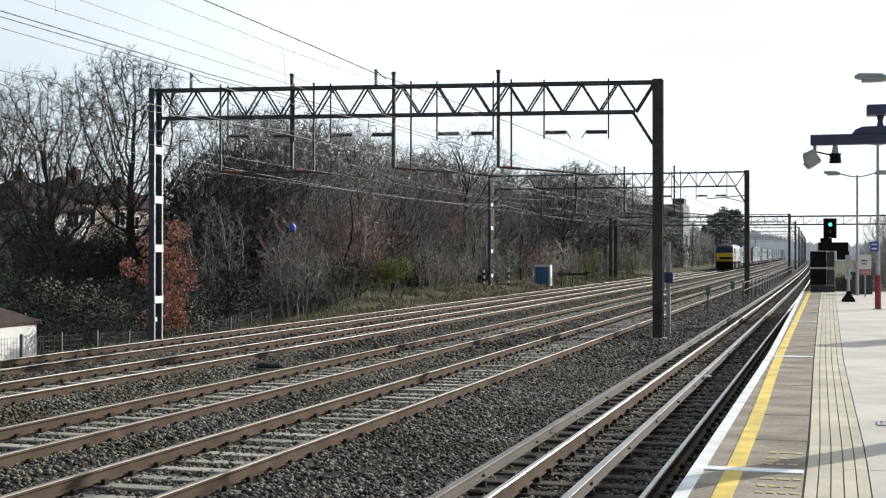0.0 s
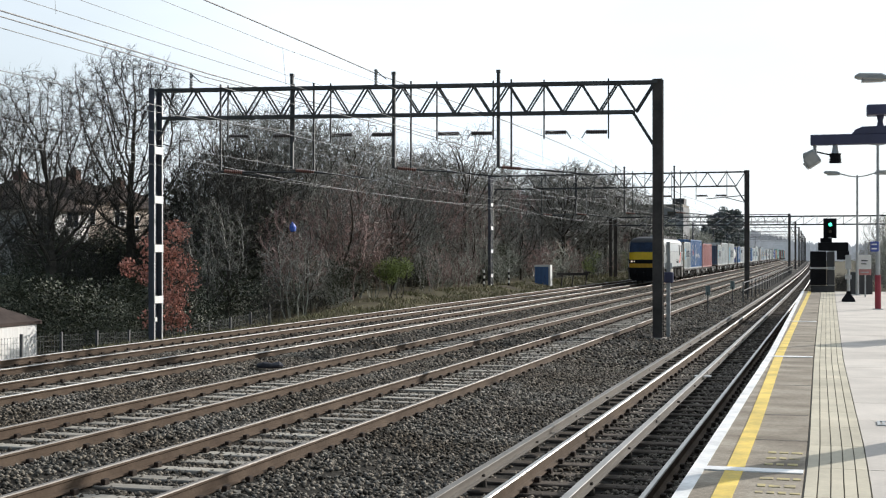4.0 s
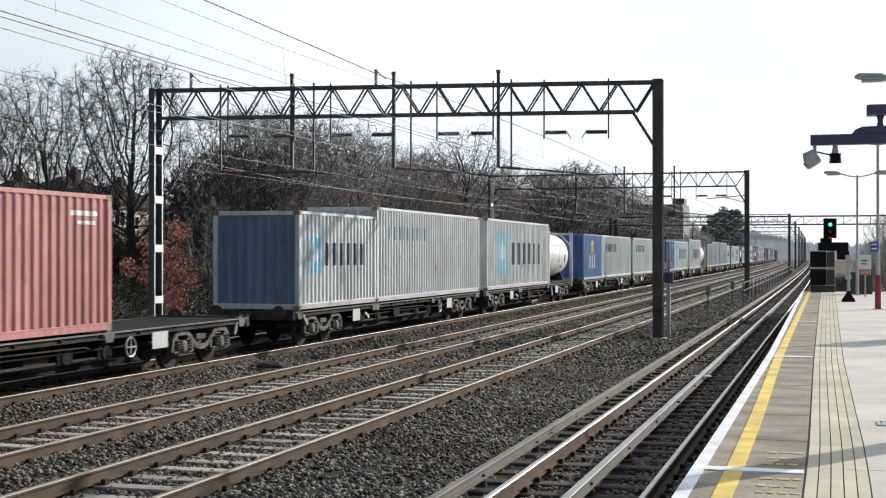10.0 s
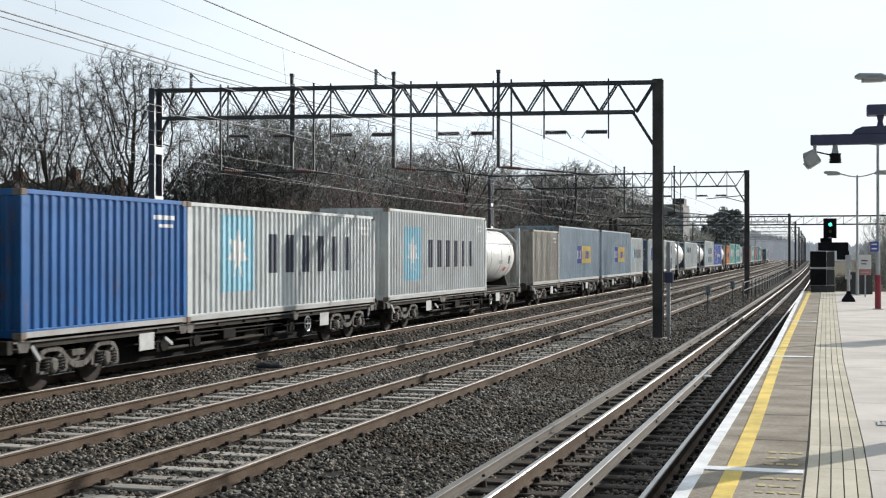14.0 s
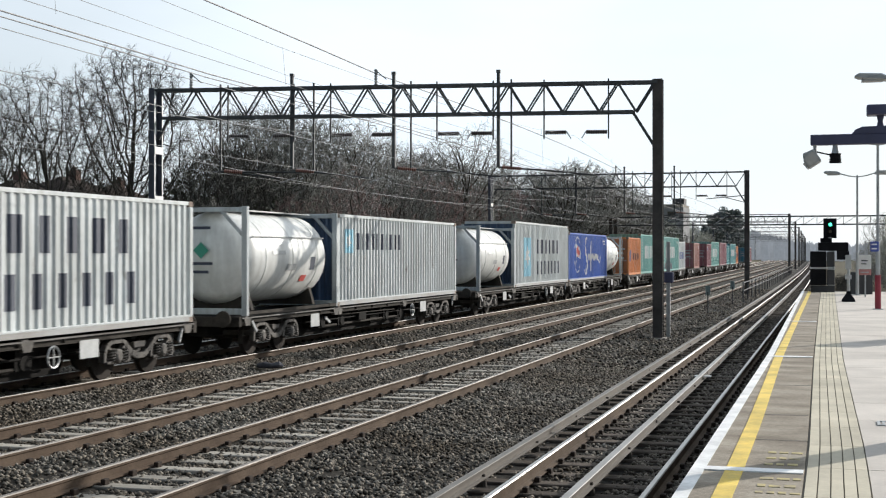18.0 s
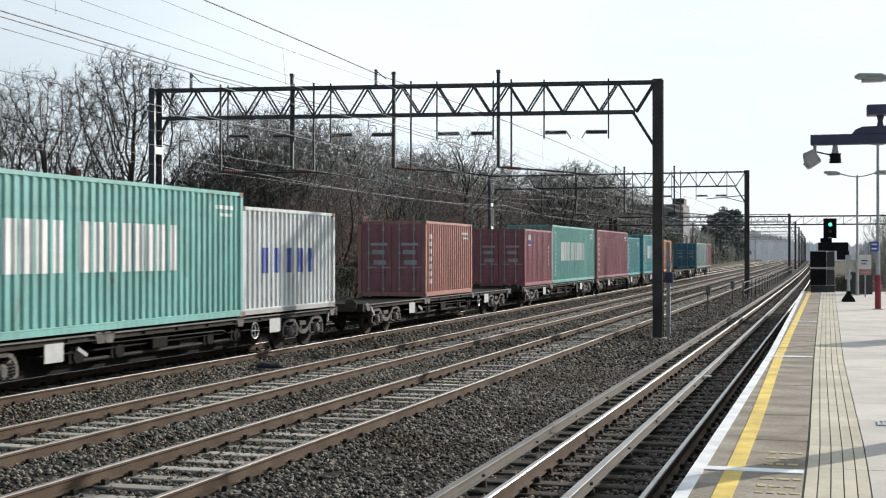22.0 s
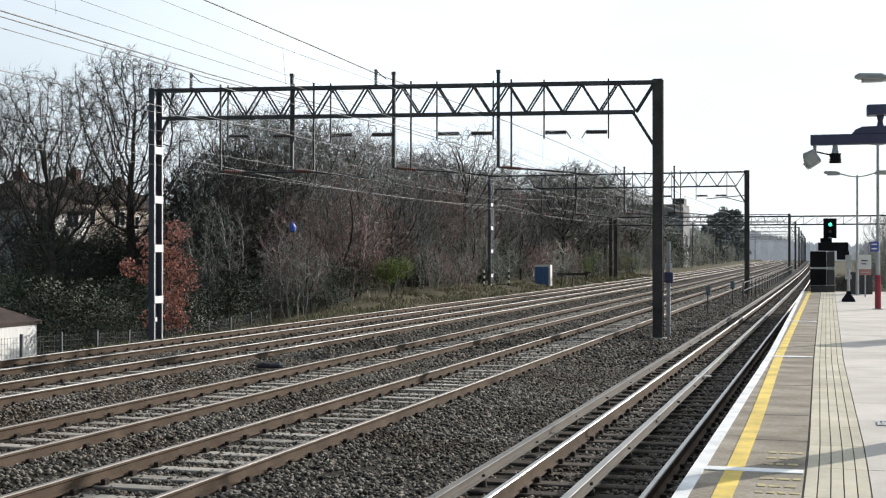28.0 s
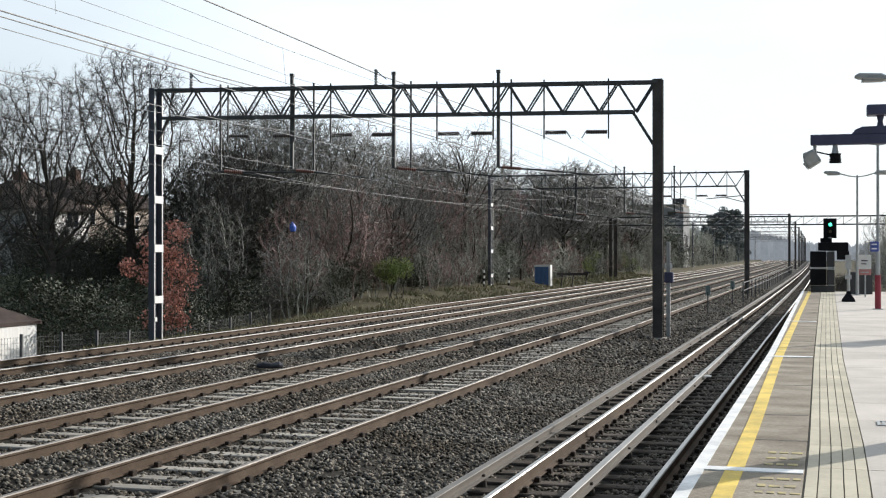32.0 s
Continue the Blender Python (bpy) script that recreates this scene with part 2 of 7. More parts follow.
class Geo:
    """Vertices and faces gathered for one mesh."""

    def __init__(self):
        self.v, self.f, self.m = [], [], []

    def add(self, verts, faces, mi=0):
        o = len(self.v)
        self.v.extend(verts)
        self.f.extend([tuple(i + o for i in q) for q in faces])
        self.m.extend([mi] * len(faces))
        return self

    def box(self, x0, x1, y0, y1, z0, z1, mi=0):
        return self.add([(x0, y0, z0), (x1, y0, z0), (x1, y1, z0), (x0, y1, z0), (x0, y0, z1), (x1, y0, z1), (x1, y1, z1), (x0, y1, z1)],
                        [(3, 2, 1, 0), (4, 5, 6, 7), (0, 1, 5, 4), (1, 2, 6, 5), (2, 3, 7, 6), (3, 0, 4, 7)], mi)

    def tube(self, pts, radii, n=8, caps=True, mi=0):
        pts = [Vector(p) for p in pts]
        verts, faces = [], []
        for i, p in enumerate(pts):
            d = (pts[min(i + 1, len(pts) - 1)] - pts[max(i - 1, 0)]).normalized()
            a = d.orthogonal().normalized() if i == 0 else (a - d * a.dot(d)).normalized()
            b = d.cross(a)
            r = radii[i] if isinstance(radii, (list, tuple)) else radii
            for k in range(n):
                w = 2 * math.pi * k / n
                verts.append(tuple(p + a * (r * math.cos(w)) + b * (r * math.sin(w))))
        for i in range(len(pts) - 1):
            for k in range(n):
                q = (k + 1) % n
                faces.append((i * n + k, i * n + q, (i + 1) * n + q, (i + 1) * n + k))
        if caps:
            faces.append(tuple(range(n - 1, -1, -1)))
            faces.append(tuple((len(pts) - 1) * n + k for k in range(n)))
        return self.add(verts, faces, mi)

    def bar(self, a, b, w, h, mi=0):
        """A square bar from a to b; w across, h in the up direction."""
        a, b = Vector(a), Vector(b)
        d = (b - a).normalized()
        up = Vector((0, 0, 1)) if abs(d.z) < 0.95 else Vector((0, 1, 0))
        s = d.cross(up).normalized() * (w / 2)
        u = s.cross(d).normalized() * (h / 2)
        vs = [tuple(p + x * s + y * u) for p in (a, b) for x, y in ((-1, -1), (1, -1), (1, 1), (-1, 1))]
        return self.add(vs, [(3, 2, 1, 0), (4, 5, 6, 7), (0, 1, 5, 4), (1, 2, 6, 5), (2, 3, 7, 6), (3, 0, 4, 7)], mi)

    def prism(self, outline, axis, a0, a1, mi=0):
        """An outline (two coordinates) drawn out along axis 0, 1 or 2."""
        def put(u, v, a):
            return {0: (a, u, v), 1: (u, a, v), 2: (u, v, a)}[axis]
        n = len(outline)
        vs = [put(u, v, a0) for u, v in outline] + [put(u, v, a1) for u, v in outline]
        fs = [tuple(range(n))[::-1], tuple(range(n, 2 * n))] + [(i, (i + 1) % n, (i + 1) % n + n, i + n) for i in range(n)]
        return self.add(vs, fs, mi)

    def ring(self, c, r, t, axis=0, n=16, m=6, mi=0):
        """A torus round an axis."""
        vs, fs = [], []
        for i in range(n):
            w = 2 * math.pi * i / n
            for k in range(m):
                q = 2 * math.pi * k / m
                rr, a = r + t * math.cos(q), t * math.sin(q)
                u, v = rr * math.cos(w), rr * math.sin(w)
                o = {0: (a, u, v), 1: (u, a, v), 2: (u, v, a)}[axis]
                vs.append((c[0] + o[0], c[1] + o[1], c[2] + o[2]))
        for i in range(n):
            for k in range(m):
                fs.append((i * m + k, ((i + 1) % n) * m + k, ((i + 1) % n) * m + (k + 1) % m, i * m + (k + 1) % m))
        return self.add(vs, fs, mi)


def mesh(name, geo, mats, bevel=0.0, smooth=False):
    me = bpy.data.meshes.new(name)
    me.from_pydata(geo.v, [], geo.f)
    for m in (mats if isinstance(mats, (list, tuple)) else [mats]):
        me.materials.append(m)
    if any(geo.m):
        me.polygons.foreach_set("material_index", geo.m)
    bm = bmesh.new()
    bm.from_mesh(me)
    if bevel:
        bmesh.ops.bevel(bm, geom=[e for e in bm.edges if len(e.link_faces) == 2 and e.calc_face_angle(0) > 0.6], offset=bevel, segments=1, affect="EDGES", clamp_overlap=True)
    if len(bm.faces) < 60000:
        bmesh.ops.recalc_face_normals(bm, faces=bm.faces)
    bm.to_mesh(me)
    bm.free()
    if smooth:
        me.polygons.foreach_set("use_smooth", [True] * len(me.polygons))
    me.update()
    return me


def part(name, geo, mats, parent=None, label="", bevel=0.0, smooth=False, at=None):
    me = geo if isinstance(geo, bpy.types.Mesh) else mesh(name, geo, mats, bevel, smooth)
    ob = new(name, me)
    if parent:
        ob.parent = parent
    if at:
        ob.matrix_basis = at
    return tagged(ob, label)


def thing(name, label, category, at=None, group="", kind=""):
    ob = new(name)
    ob.empty_display_size = 0.2
    if at:
        ob.matrix_basis = at
    return tagged(ob, label, category, group, kind)


rnd = random.Random(7)

# ------------------------------------------------------------------ ground
T1, T2, T3, T4, DC = -7.35, -10.54, -14.48, -17.73, -2.625   # track centres


def smooth01(a, b, t):
    t = max(0.0, min(1.0, (t - a) / (b - a)))
    return t * t * (3 - 2 * t)


def ground_z(x, y):
    """Height of the ground; x is measured from the curved line."""
    if x > -19.4:
        d, wide = min((abs(x - c), c) for c in (T1, T2, T3, T4, DC))
        inside = -0.213
        shoulder = {T1: -0.178, T2: -0.168, T3: -0.168, T4: -0.172, DC: -0.205}[wide]
        bed = inside if d < 0.60 else inside + (shoulder - inside) * smooth01(0.60, 0.72, d)
        bed -= 0.12 * smooth01(1.30, 1.75, d)
        right = 0.5 * smooth01(6.0, 14.0, x) if x > 6 else 0.0
        return bed + right + (-0.2 * smooth01(-1.4, -0.8, x) if x > -1.4 else 0)
    k = -19.4 - x
    low = -0.29 - 0.22 * smooth01(0, 1.6, k) - 1.5 * smooth01(2.2, 6.5, k)
    high = -0.29 - 0.10 * smooth01(0, 0.8, k) + 0.55 * smooth01(0.8, 4.5, k) + 0.9 * smooth01(5, 25, k)
    w = smooth01(42, 75, y)
    z = low * (1 - w) + high * w
    return z + 0.10 * noise.noise((x * 0.35, y * 0.35, 0)) * smooth01(0.3, 2.0, k)


ground_x = [-2500, -800, -300, -150, -90, -60, -48, -40, -34, -30, -28, -26.5, -25, -24, -23, -22, -21.2, -20.5, -19.9, -19.4]
for c in (T4, T3, T2, T1, DC):
    ground_x += [c + d for d in (-1.75, -1.5, -1.3, -0.72, -0.60, 0.60, 0.72, 1.3, 1.5, 1.75) if c + d > ground_x[-1] + 0.03]
ground_x += [-0.8, 0.5, 6, 8, 11, 14, 25, 60, 150, 400, 2500]
ground_y = [-1500, -650, -60, -15] + list(range(0, 100, 3)) + list(range(102, 260, 8)) + [280, 320, 380, 460, 560, 700, 1000, 1600, 3000]
g = Geo()
nx = len(ground_x)
for yy in ground_y:
    for xx in ground_x:
        by = bend(min(yy, 700))
        g.v.append((xx + by, yy, ground_z(xx, yy)))
for j in range(len(ground_y) - 1):
    for i in range(nx - 1):
        g.f.append((j * nx + i, j * nx + i + 1, (j + 1) * nx + i + 1, (j + 1) * nx + i))
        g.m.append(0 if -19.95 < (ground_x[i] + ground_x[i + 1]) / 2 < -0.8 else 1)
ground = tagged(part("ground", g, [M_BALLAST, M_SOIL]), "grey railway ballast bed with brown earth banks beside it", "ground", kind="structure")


# ------------------------------------------------------------------ platform
def drift(y, pts):
    ys, xs = zip(*pts)
    return float(np.interp(y, ys, xs))


EDGE = [(-6, -1.0), (21, -1.0), (42, -1.19), (57, -1.32)]
YELLOW = [(-6, -0.75), (11, -0.755), (14, -0.79), (20.6, -0.88), (42, -0.99), (57, -1.07)]
TACT_L = [(-6, -0.18), (10.8, -0.2), (20, -0.3), (42, -0.47), (57, -0.56)]
TACT_R = [(-6, 0.23), (10.9, 0.22), (20, 0.11), (42, 0.02), (57, -0.03)]
PLAT_Z, PLAT_END = 0.915, 57.0


def strip(left, right, y0, y1, z0, z1, step=3.0):
    """A flat band that follows two side lines along the platform."""
    out = Geo()
    n = max(1, int(round((y1 - y0) / step)))
    for i in range(n + 1):
        y = y0 + (y1 - y0) * i / n
        a, b = left(y), right(y)
        out.v += [(a, y, z0), (b, y, z0), (b, y, z1), (a, y, z1)]
    for i in range(n):
        o = i * 4
        out.f += [(o + 3, o + 2, o + 6, o + 7), (o, o + 3, o + 7, o + 4), (o + 2, o + 1, o + 5, o + 6), (o + 1, o, o + 4, o + 5)]
    out.f += [(0, 1, 2, 3), (n * 4 + 3, n * 4 + 2, n * 4 + 1, n * 4)]
    out.m = [0] * len(out.f)
    return out


platform = tagged(part("platform", strip(lambda y: drift(y, EDGE) + 0.06, lambda y: 6.0, -8, PLAT_END, -0.45, PLAT_Z - 0.06), M_PLATWALL),
                  "long grey station platform with dark brick side wall", "platform", kind="structure")
part("coping", strip(lambda y: drift(y, EDGE), lambda y: drift(y, EDGE) + 0.30, -8, PLAT_END, PLAT_Z - 0.085, PLAT_Z - 0.004), M_TARMAC, platform, "concrete edge coping")
part("tarmac", strip(lambda y: drift(y, EDGE) + 0.302, lambda y: drift(y, TACT_L) - 0.012, -8, PLAT_END, PLAT_Z - 0.06, PLAT_Z - 0.003), M_TARMAC, platform, "worn grey tarmac surface")
part("edge_line", strip(lambda y: drift(y, EDGE) + 0.004, lambda y: drift(y, EDGE) + 0.10, -8, PLAT_END, PLAT_Z - 0.02, PLAT_Z + 0.001), M_LINE, platform, "white painted edge line")
part("safety_line", strip(lambda y: drift(y, YELLOW), lambda y: drift(y, YELLOW) + 0.125, -8, PLAT_END - 0.4, PLAT_Z - 0.02, PLAT_Z + 0.003), M_YELLOW, platform, "yellow painted safety line")
part("paving_bed", strip(lambda y: drift(y, TACT_L) - 0.01, lambda y: 5.9, -8, PLAT_END, PLAT_Z - 0.059, PLAT_Z - 0.013), M_JOINT, platform, "dark mortar bed")
for yc in (-1.0, 9.75, 20.65, 31.5):   # lines across the tarmac
    part("cross_line", strip(lambda y: drift(y, EDGE) + 0.103, lambda y: drift(y, TACT_L) - 0.02, yc - 0.06, yc + 0.06 + 0.004 * yc, PLAT_Z - 0.02, PLAT_Z + 0.0055), M_LINE, platform, "white painted cross line")
# worn yellow lettering on the tarmac, shown as plain bars
for row, (ya, yb) in enumerate(((8.55, 8.66), (8.85, 8.93), (9.1, 9.2), (9.4, 9.48), (10.05, 10.15), (10.35, 10.44), (10.65, 10.74))):
    x0 = -0.50
    while x0 < -0.26:
        w = rnd.uniform(0.045, 0.09)
        part("worn_letter_bar", Geo().box(x0, x0 + w, ya, yb - rnd.uniform(0, 0.03), PLAT_Z - 0.02, PLAT_Z + 0.002), M_WORN, platform)
        x0 += w + 0.025
# patches and joints in the tarmac
for ya, yb, xa, xb in ((11.4, 11.43, -0.68, -0.22), (13.2, 13.23, -0.7, -0.25), (16.2, 16.24, -0.7, -0.28), (24.4, 24.45, -0.86, -0.36), (28.0, 28.06, -0.86, -0.38), (36, 36.06, -0.9, -0.45)):
    part("tarmac_joint", Geo().box(xa, xb, ya, yb, PLAT_Z - 0.02, PLAT_Z - 0.001), M_JOINT, platform)
# tactile strip: blocks between dark grooves
tact_step = 1.2
for i in range(54):
    ya = -8 + i * tact_step
    yb = ya + tact_step - 0.008
    if yb > PLAT_END:
        break
    for c in range(5):
        def side(k):
            return lambda y: drift(y, TACT_L) + (drift(y, TACT_R) - drift(y, TACT_L)) * k
        part("tactile_block", strip(side(c / 5 + 0.010), side((c + 1) / 5 - 0.010), ya, yb, PLAT_Z - 0.05, PLAT_Z), M_TACT, platform)
# pale paving slabs
rows_y = [-8 + 1.5 * i for i in range(44)]
for j, ya in enumerate(rows_y):
    yb = min(ya + 1.5 - 0.006, PLAT_END)
    if yb - ya < 0.2:
        break
    for c in range(4):
        xl, xr = (lambda y: drift(y, TACT_R) + 0.006) if c == 0 else (lambda y, c=c: 0.06 + 1.38 * c), (lambda y, c=c: 0.06 + 1.38 * (c + 1) - 0.006)
        part("paving_slab", strip(xl, xr, ya, yb, PLAT_Z - 0.05, PLAT_Z - 0.001 + rnd.uniform(0, 0.002)), M_SLAB, platform)
# drain grating
grate = thing("drain_grating", "pale metal drain grating set in the platform paving", "grating", pose(0.78, 12.75, PLAT_Z + 0.002))
part("grating_frame", Geo().box(-0.42, 0.42, -0.16, -0.13, 0, 0.008).box(-0.42, 0.42, 0.13, 0.16, 0, 0.008).box(-0.42, -0.39, -0.13, 0.13, 0, 0.008).box(0.39, 0.42, -0.13, 0.13, 0, 0.008), M_GALV, grate)
for i in range(17):
    part("grating_bar", Geo().box(-0.375 + i * 0.045, -0.352 + i * 0.045, -0.13, 0.13, 0, 0.006), M_GALV, grate)
# a grey cabinet on the paving, whose shadow lies across the platform
pc = thing("platform_cabinet", "plain grey metal cabinet standing on the platform paving", "cabinet", pose(1.85, 26.0, PLAT_Z))
part("body", Geo().box(-0.32, 0.32, -0.2, 0.2, 0.0, 1.2), M_GALV, pc, bevel=0.015)
part("lid", Geo().box(-0.34, 0.34, -0.22, 0.22, 1.2, 1.24), M_GALV, pc)
part("plinth", Geo().box(-0.34, 0.34, -0.22, 0.22, -0.002, 0.05), M_CONCRETE, pc)
# ramp at the end
ramp = Geo()
ramp.prism([(PLAT_END, PLAT_Z - 0.012), (PLAT_END + 8, -0.2), (PLAT_END + 8, -0.45), (PLAT_END, -0.45)], 0, -1.3, 6.0)
part("end_ramp", ramp, M_TARMAC, platform, "sloping tarmac ramp")


# ------------------------------------------------------------------ tracks
RAIL_Y = [-620, -25, 0] + list(range(10, 200, 10)) + list(range(200, 420, 20)) + [440, 480, 540, 620, 720]


def rail_geo(x, outline, z=0.0, y0=-620, y1=720, top=()):
    """A rail's outline drawn along the curved line."""
    out = Geo()
    ys = sorted(set([y0, y1] + [y for y in RAIL_Y if y0 < y < y1]))
    n = len(outline)
    for y in ys:
        out.v += [(x + bend(y) + u, y, z + v) for u, v in outline]
    for i in range(len(ys) - 1):
        for k in range(n):
            q = (k + 1) % n
            out.f.append((i * n + k, i * n + q, (i + 1) * n + q, (i + 1) * n + k))
            out.m.append(1 if k in top else 0)
    out.f += [tuple(range(n))[::-1], tuple((len(ys) - 1) * n + k for k in range(n))]
    out.m += [0, 0]
    return out


RUNNING = [(-0.07, -0.159), (0.07, -0.159), (0.07, -0.148), (0.012, -0.128), (0.009, -0.05), (0.035, -0.038), (0.036, -0.012), (0.026, 0.0),
           (-0.026, 0.0), (-0.036, -0.012), (-0.035, -0.038), (-0.009, -0.05), (-0.012, -0.128), (-0.07, -0.148)]
COND = [(-0.06, -0.12), (0.06, -0.12), (0.06, -0.105), (0.018, -0.095), (0.016, -0.045), (0.047, -0.035), (0.048, -0.006), (0.040, 0.0),
        (-0.040, 0.0), (-0.048, -0.006), (-0.047, -0.035), (-0.016, -0.045), (-0.018, -0.095), (-0.06, -0.105)]
tracks = {}
for nm, xc, lab in (("T1", T1, "railway track with worn steel rails on concrete sleepers"), ("T2", T2, "railway track with worn steel rails on concrete sleepers"),
                    ("T3", T3, "railway track that carries the freight train, steel rails on concrete sleepers"), ("T4", T4, "outer railway track beside the bank, steel rails on concrete sleepers"),
                    ("DC", DC, "electrified track beside the platform with two raised conductor rails")):
    tr = thing("railway_track", lab, "track", group="parallel railway tracks")
    tracks[nm] = tr
    for sx in (-0.7525, 0.7525):
        part("rail", rail_geo(xc + sx, RUNNING, top=(6, 7, 8)), [M_RUST, M_RAILDULL if nm in ("T1", "T2") else M_RAILTOP], tr)
part("conductor_rail", rail_geo(-3.774, COND, 0.08, top=(6, 7)), [M_CONDUCT, M_CONDOUT], tracks["DC"], "grey outer conductor rail")
part("conductor_rail", rail_geo(-2.565, COND, 0.045, top=(6, 7, 8)), [M_CONDUCT, M_CONDTOP], tracks["DC"], "grey centre conductor rail")
part("conductor_joint", Geo().box(-2.72, -2.40, 27.2, 27.5, -0.02, 0.0), M_GALV, tracks["DC"], "pale plate under the centre rail")


# ------------------------------------------------------------------ overhead line portals
def ribbed(geo, a, b, r, n=9):
    """An insulator: a rod with sheds from a to b."""
    a, b = Vector(a), Vector(b)
    pts, rad = [], []
    for i in range(n * 2 + 1):
        pts.append(a.lerp(b, i / (n * 2)))
        rad.append(r if i % 2 else r * 0.55)
    return geo.tube(pts, rad, 8)


def ibeam(geo, x, y, z0, z1, w=0.30, d=0.30, t=0.03):
    o = [(-w / 2, -d / 2), (w / 2, -d / 2), (w / 2, -d / 2 + t), (t / 2, -d / 2 + t), (t / 2, d / 2 - t), (w / 2, d / 2 - t), (w / 2, d / 2), (-w / 2, d / 2),
         (-w / 2, d / 2 - t), (-t / 2, d / 2 - t), (-t / 2, -d / 2 + t), (-w / 2, -d / 2 + t)]
    return geo.prism([(x + u, y + v) for u, v in o], 2, z0, z1)


def portal(xr, yr, xl, yl, label, detail=2, ztop=8.0, zbot=7.05):
    """A portal over the four wired tracks: two masts, a lattice beam, drop tubes, insulators, registration arms."""
    th = thing("overhead_line_portal", label, "gantry", pose(xr, yr, -0.35), "overhead line portals")
    inv = lambda x, y, z: (x - xr, y - yr, z + 0.35)

    def on(x, z, off=0.0):
        k = (x - xr) / (xl - xr)
        return inv(x, yr + k * (yl - yr) + off, z)
    g = Geo()
    ibeam(g, 0, 0, -0.3, ztop + 0.45, 0.32, 0.34, 0.03)
    part("mast", g, M_STEEL_RUST, th, "dark steel mast", bevel=0.004)
    part("mast_base", Geo().box(-0.4, 0.4, -0.4, 0.4, -0.35, 0.06).box(-0.28, 0.28, -0.28, 0.28, 0.06, 0.1), M_CONCRETE, th, "concrete mast foot", bevel=0.02)
    bx, by, _ = inv(xl, yl, 0)
    g = Geo()
    # one channel in two tones: web coloured as shaded, east flange as sunlit
    for e in (-1, 1):
        u = [(bx - 0.11, by + e * 0.305), (bx + 0.095, by + e * 0.305), (bx + 0.095, by + e * 0.29), (bx - 0.095, by + e * 0.29), (bx - 0.095, by + e * 0.21), (bx - 0.11, by + e * 0.21)]
        part("mast", Geo().prism(u if e < 0 else u[::-1], 2, -0.5, ztop + 0.42), M_MASTSHADE, th, "steel mast channel with its blue-grey shade in the colour")
    for e in (-1, 1):
        w0, w1 = sorted((by + e * 0.305, by + e * 0.225))
        part("mast_channel", Geo().box(bx + 0.096, bx + 0.11, w0, w1, -0.45, ztop + 0.3), M_GALV, th, "channel flange made pale for the sun on it")
    # east battens white, the sun on them put into the colour
    for z, h in ((0.23, 0.07), (0.90, 0.125), (2.64, 0.125), (4.29, 0.125), (5.96, 0.125)):
        part("batten_plate", Geo().box(bx + 0.111, bx + 0.125, by - (0.3 if h > 0.1 else 0.28), by + (0.3 if h > 0.1 else -0.12), z + 0.35 - h, z + 0.35 + h), M_WHITE, th, "batten plate made white for the sun on it")
    for z in (1.5, 3.4, 5.1, 6.8):
        part("batten_plate", Geo().box(bx - 0.125, bx - 0.111, by - 0.3, by + 0.3, z - 0.12, z + 0.12), M_STEEL, th, "dark batten plate")
    part("mast_base", Geo().box(bx - 0.35, bx + 0.35, by - 0.35, by + 0.35, -0.9, -0.12), M_CONCRETE, th, "concrete mast foot", bevel=0.02)
    # chords: a pair of angles each
    for z, nm in ((ztop, "top_chord"), (zbot, "bottom_chord")):
        for off in ((-0.16, 0.16) if detail > 1 else (0,)):
            x0, x1 = (xl, xr) if z == ztop else (xl + 0.3, xr - 0.75)
            part(nm, Geo().bar(on(x0, z, off), on(x1, z, off), 0.10, 0.10), M_STEEL, th)
    n = 14
    pitch = (xr - 0.12 - xl - 0.2) / n
    for i in range(n):
        a = xr - 0.1 - i * pitch
        m, b = a - pitch / 2, a - pitch
        for p, q in (((a, ztop), (m, zbot)), ((m, zbot), (b, ztop))):
            for off in ((-0.16, 0.16) if detail > 1 else (0,)):
                part("lattice_brace", Geo().bar(on(p[0], p[1], off), on(q[0], q[1], off), 0.03 if detail > 1 else 0.06, 0.055), M_STEEL, th)
    part("knee_brace", Geo().bar(on(xr - 0.8, zbot), on(xr - 0.06, zbot - 1.2), 0.09, 0.09), M_STEEL, th)
    part("knee_brace", Geo().bar(on(xl + 0.45, zbot), on(xl + 0.1, zbot - 0.7), 0.08, 0.08), M_STEEL, th)
    if detail == 1:
        part("cantilever_arm", Geo().tube([on(xr, 6.42), on(xr - 2.7, 6.2)], 0.03, 6).tube([on(xr, 5.9), on(xr - 1.4, 6.28)], 0.025, 6), M_STEEL, th)
    if detail > 0:
        for x in (-10.62, -14.07, -17.5):
            part("drop_tube", Geo().bar(on(x, ztop + 0.42), on(x, 5.3), 0.10, 0.10), M_STEEL, th)
            part("tube_cap", Geo().box(*[v for c, h in zip(on(x, ztop + 0.45), (0.065, 0.065, 0.05)) for v in (c - h, c + h)]), M_STEEL, th)
        for x in (-10.2, -13.5, -16.76, -19.95):
            part("drop_tube", Geo().bar(on(x, ztop + 0.18), on(x, 5.25), 0.055, 0.055), M_STEEL, th)
        for x, s in ((-9.14, 1), (-7.07, -1), (-12.64, 1), (-10.79, -1), (-14.07, -1), (-16.19, 1), (-17.43, -1), (-19.69, 1)):
            part("hanger", Geo().bar(on(x, ztop + 0.15), on(x, 6.2), 0.045, 0.045), M_STEEL, th)
            part("insulator", ribbed(Geo(), on(x + 0.04 * s, 6.42), on(x + 0.72 * s, 6.42), 0.085), M_INSUL, th, "dark ribbed insulator", smooth=False)
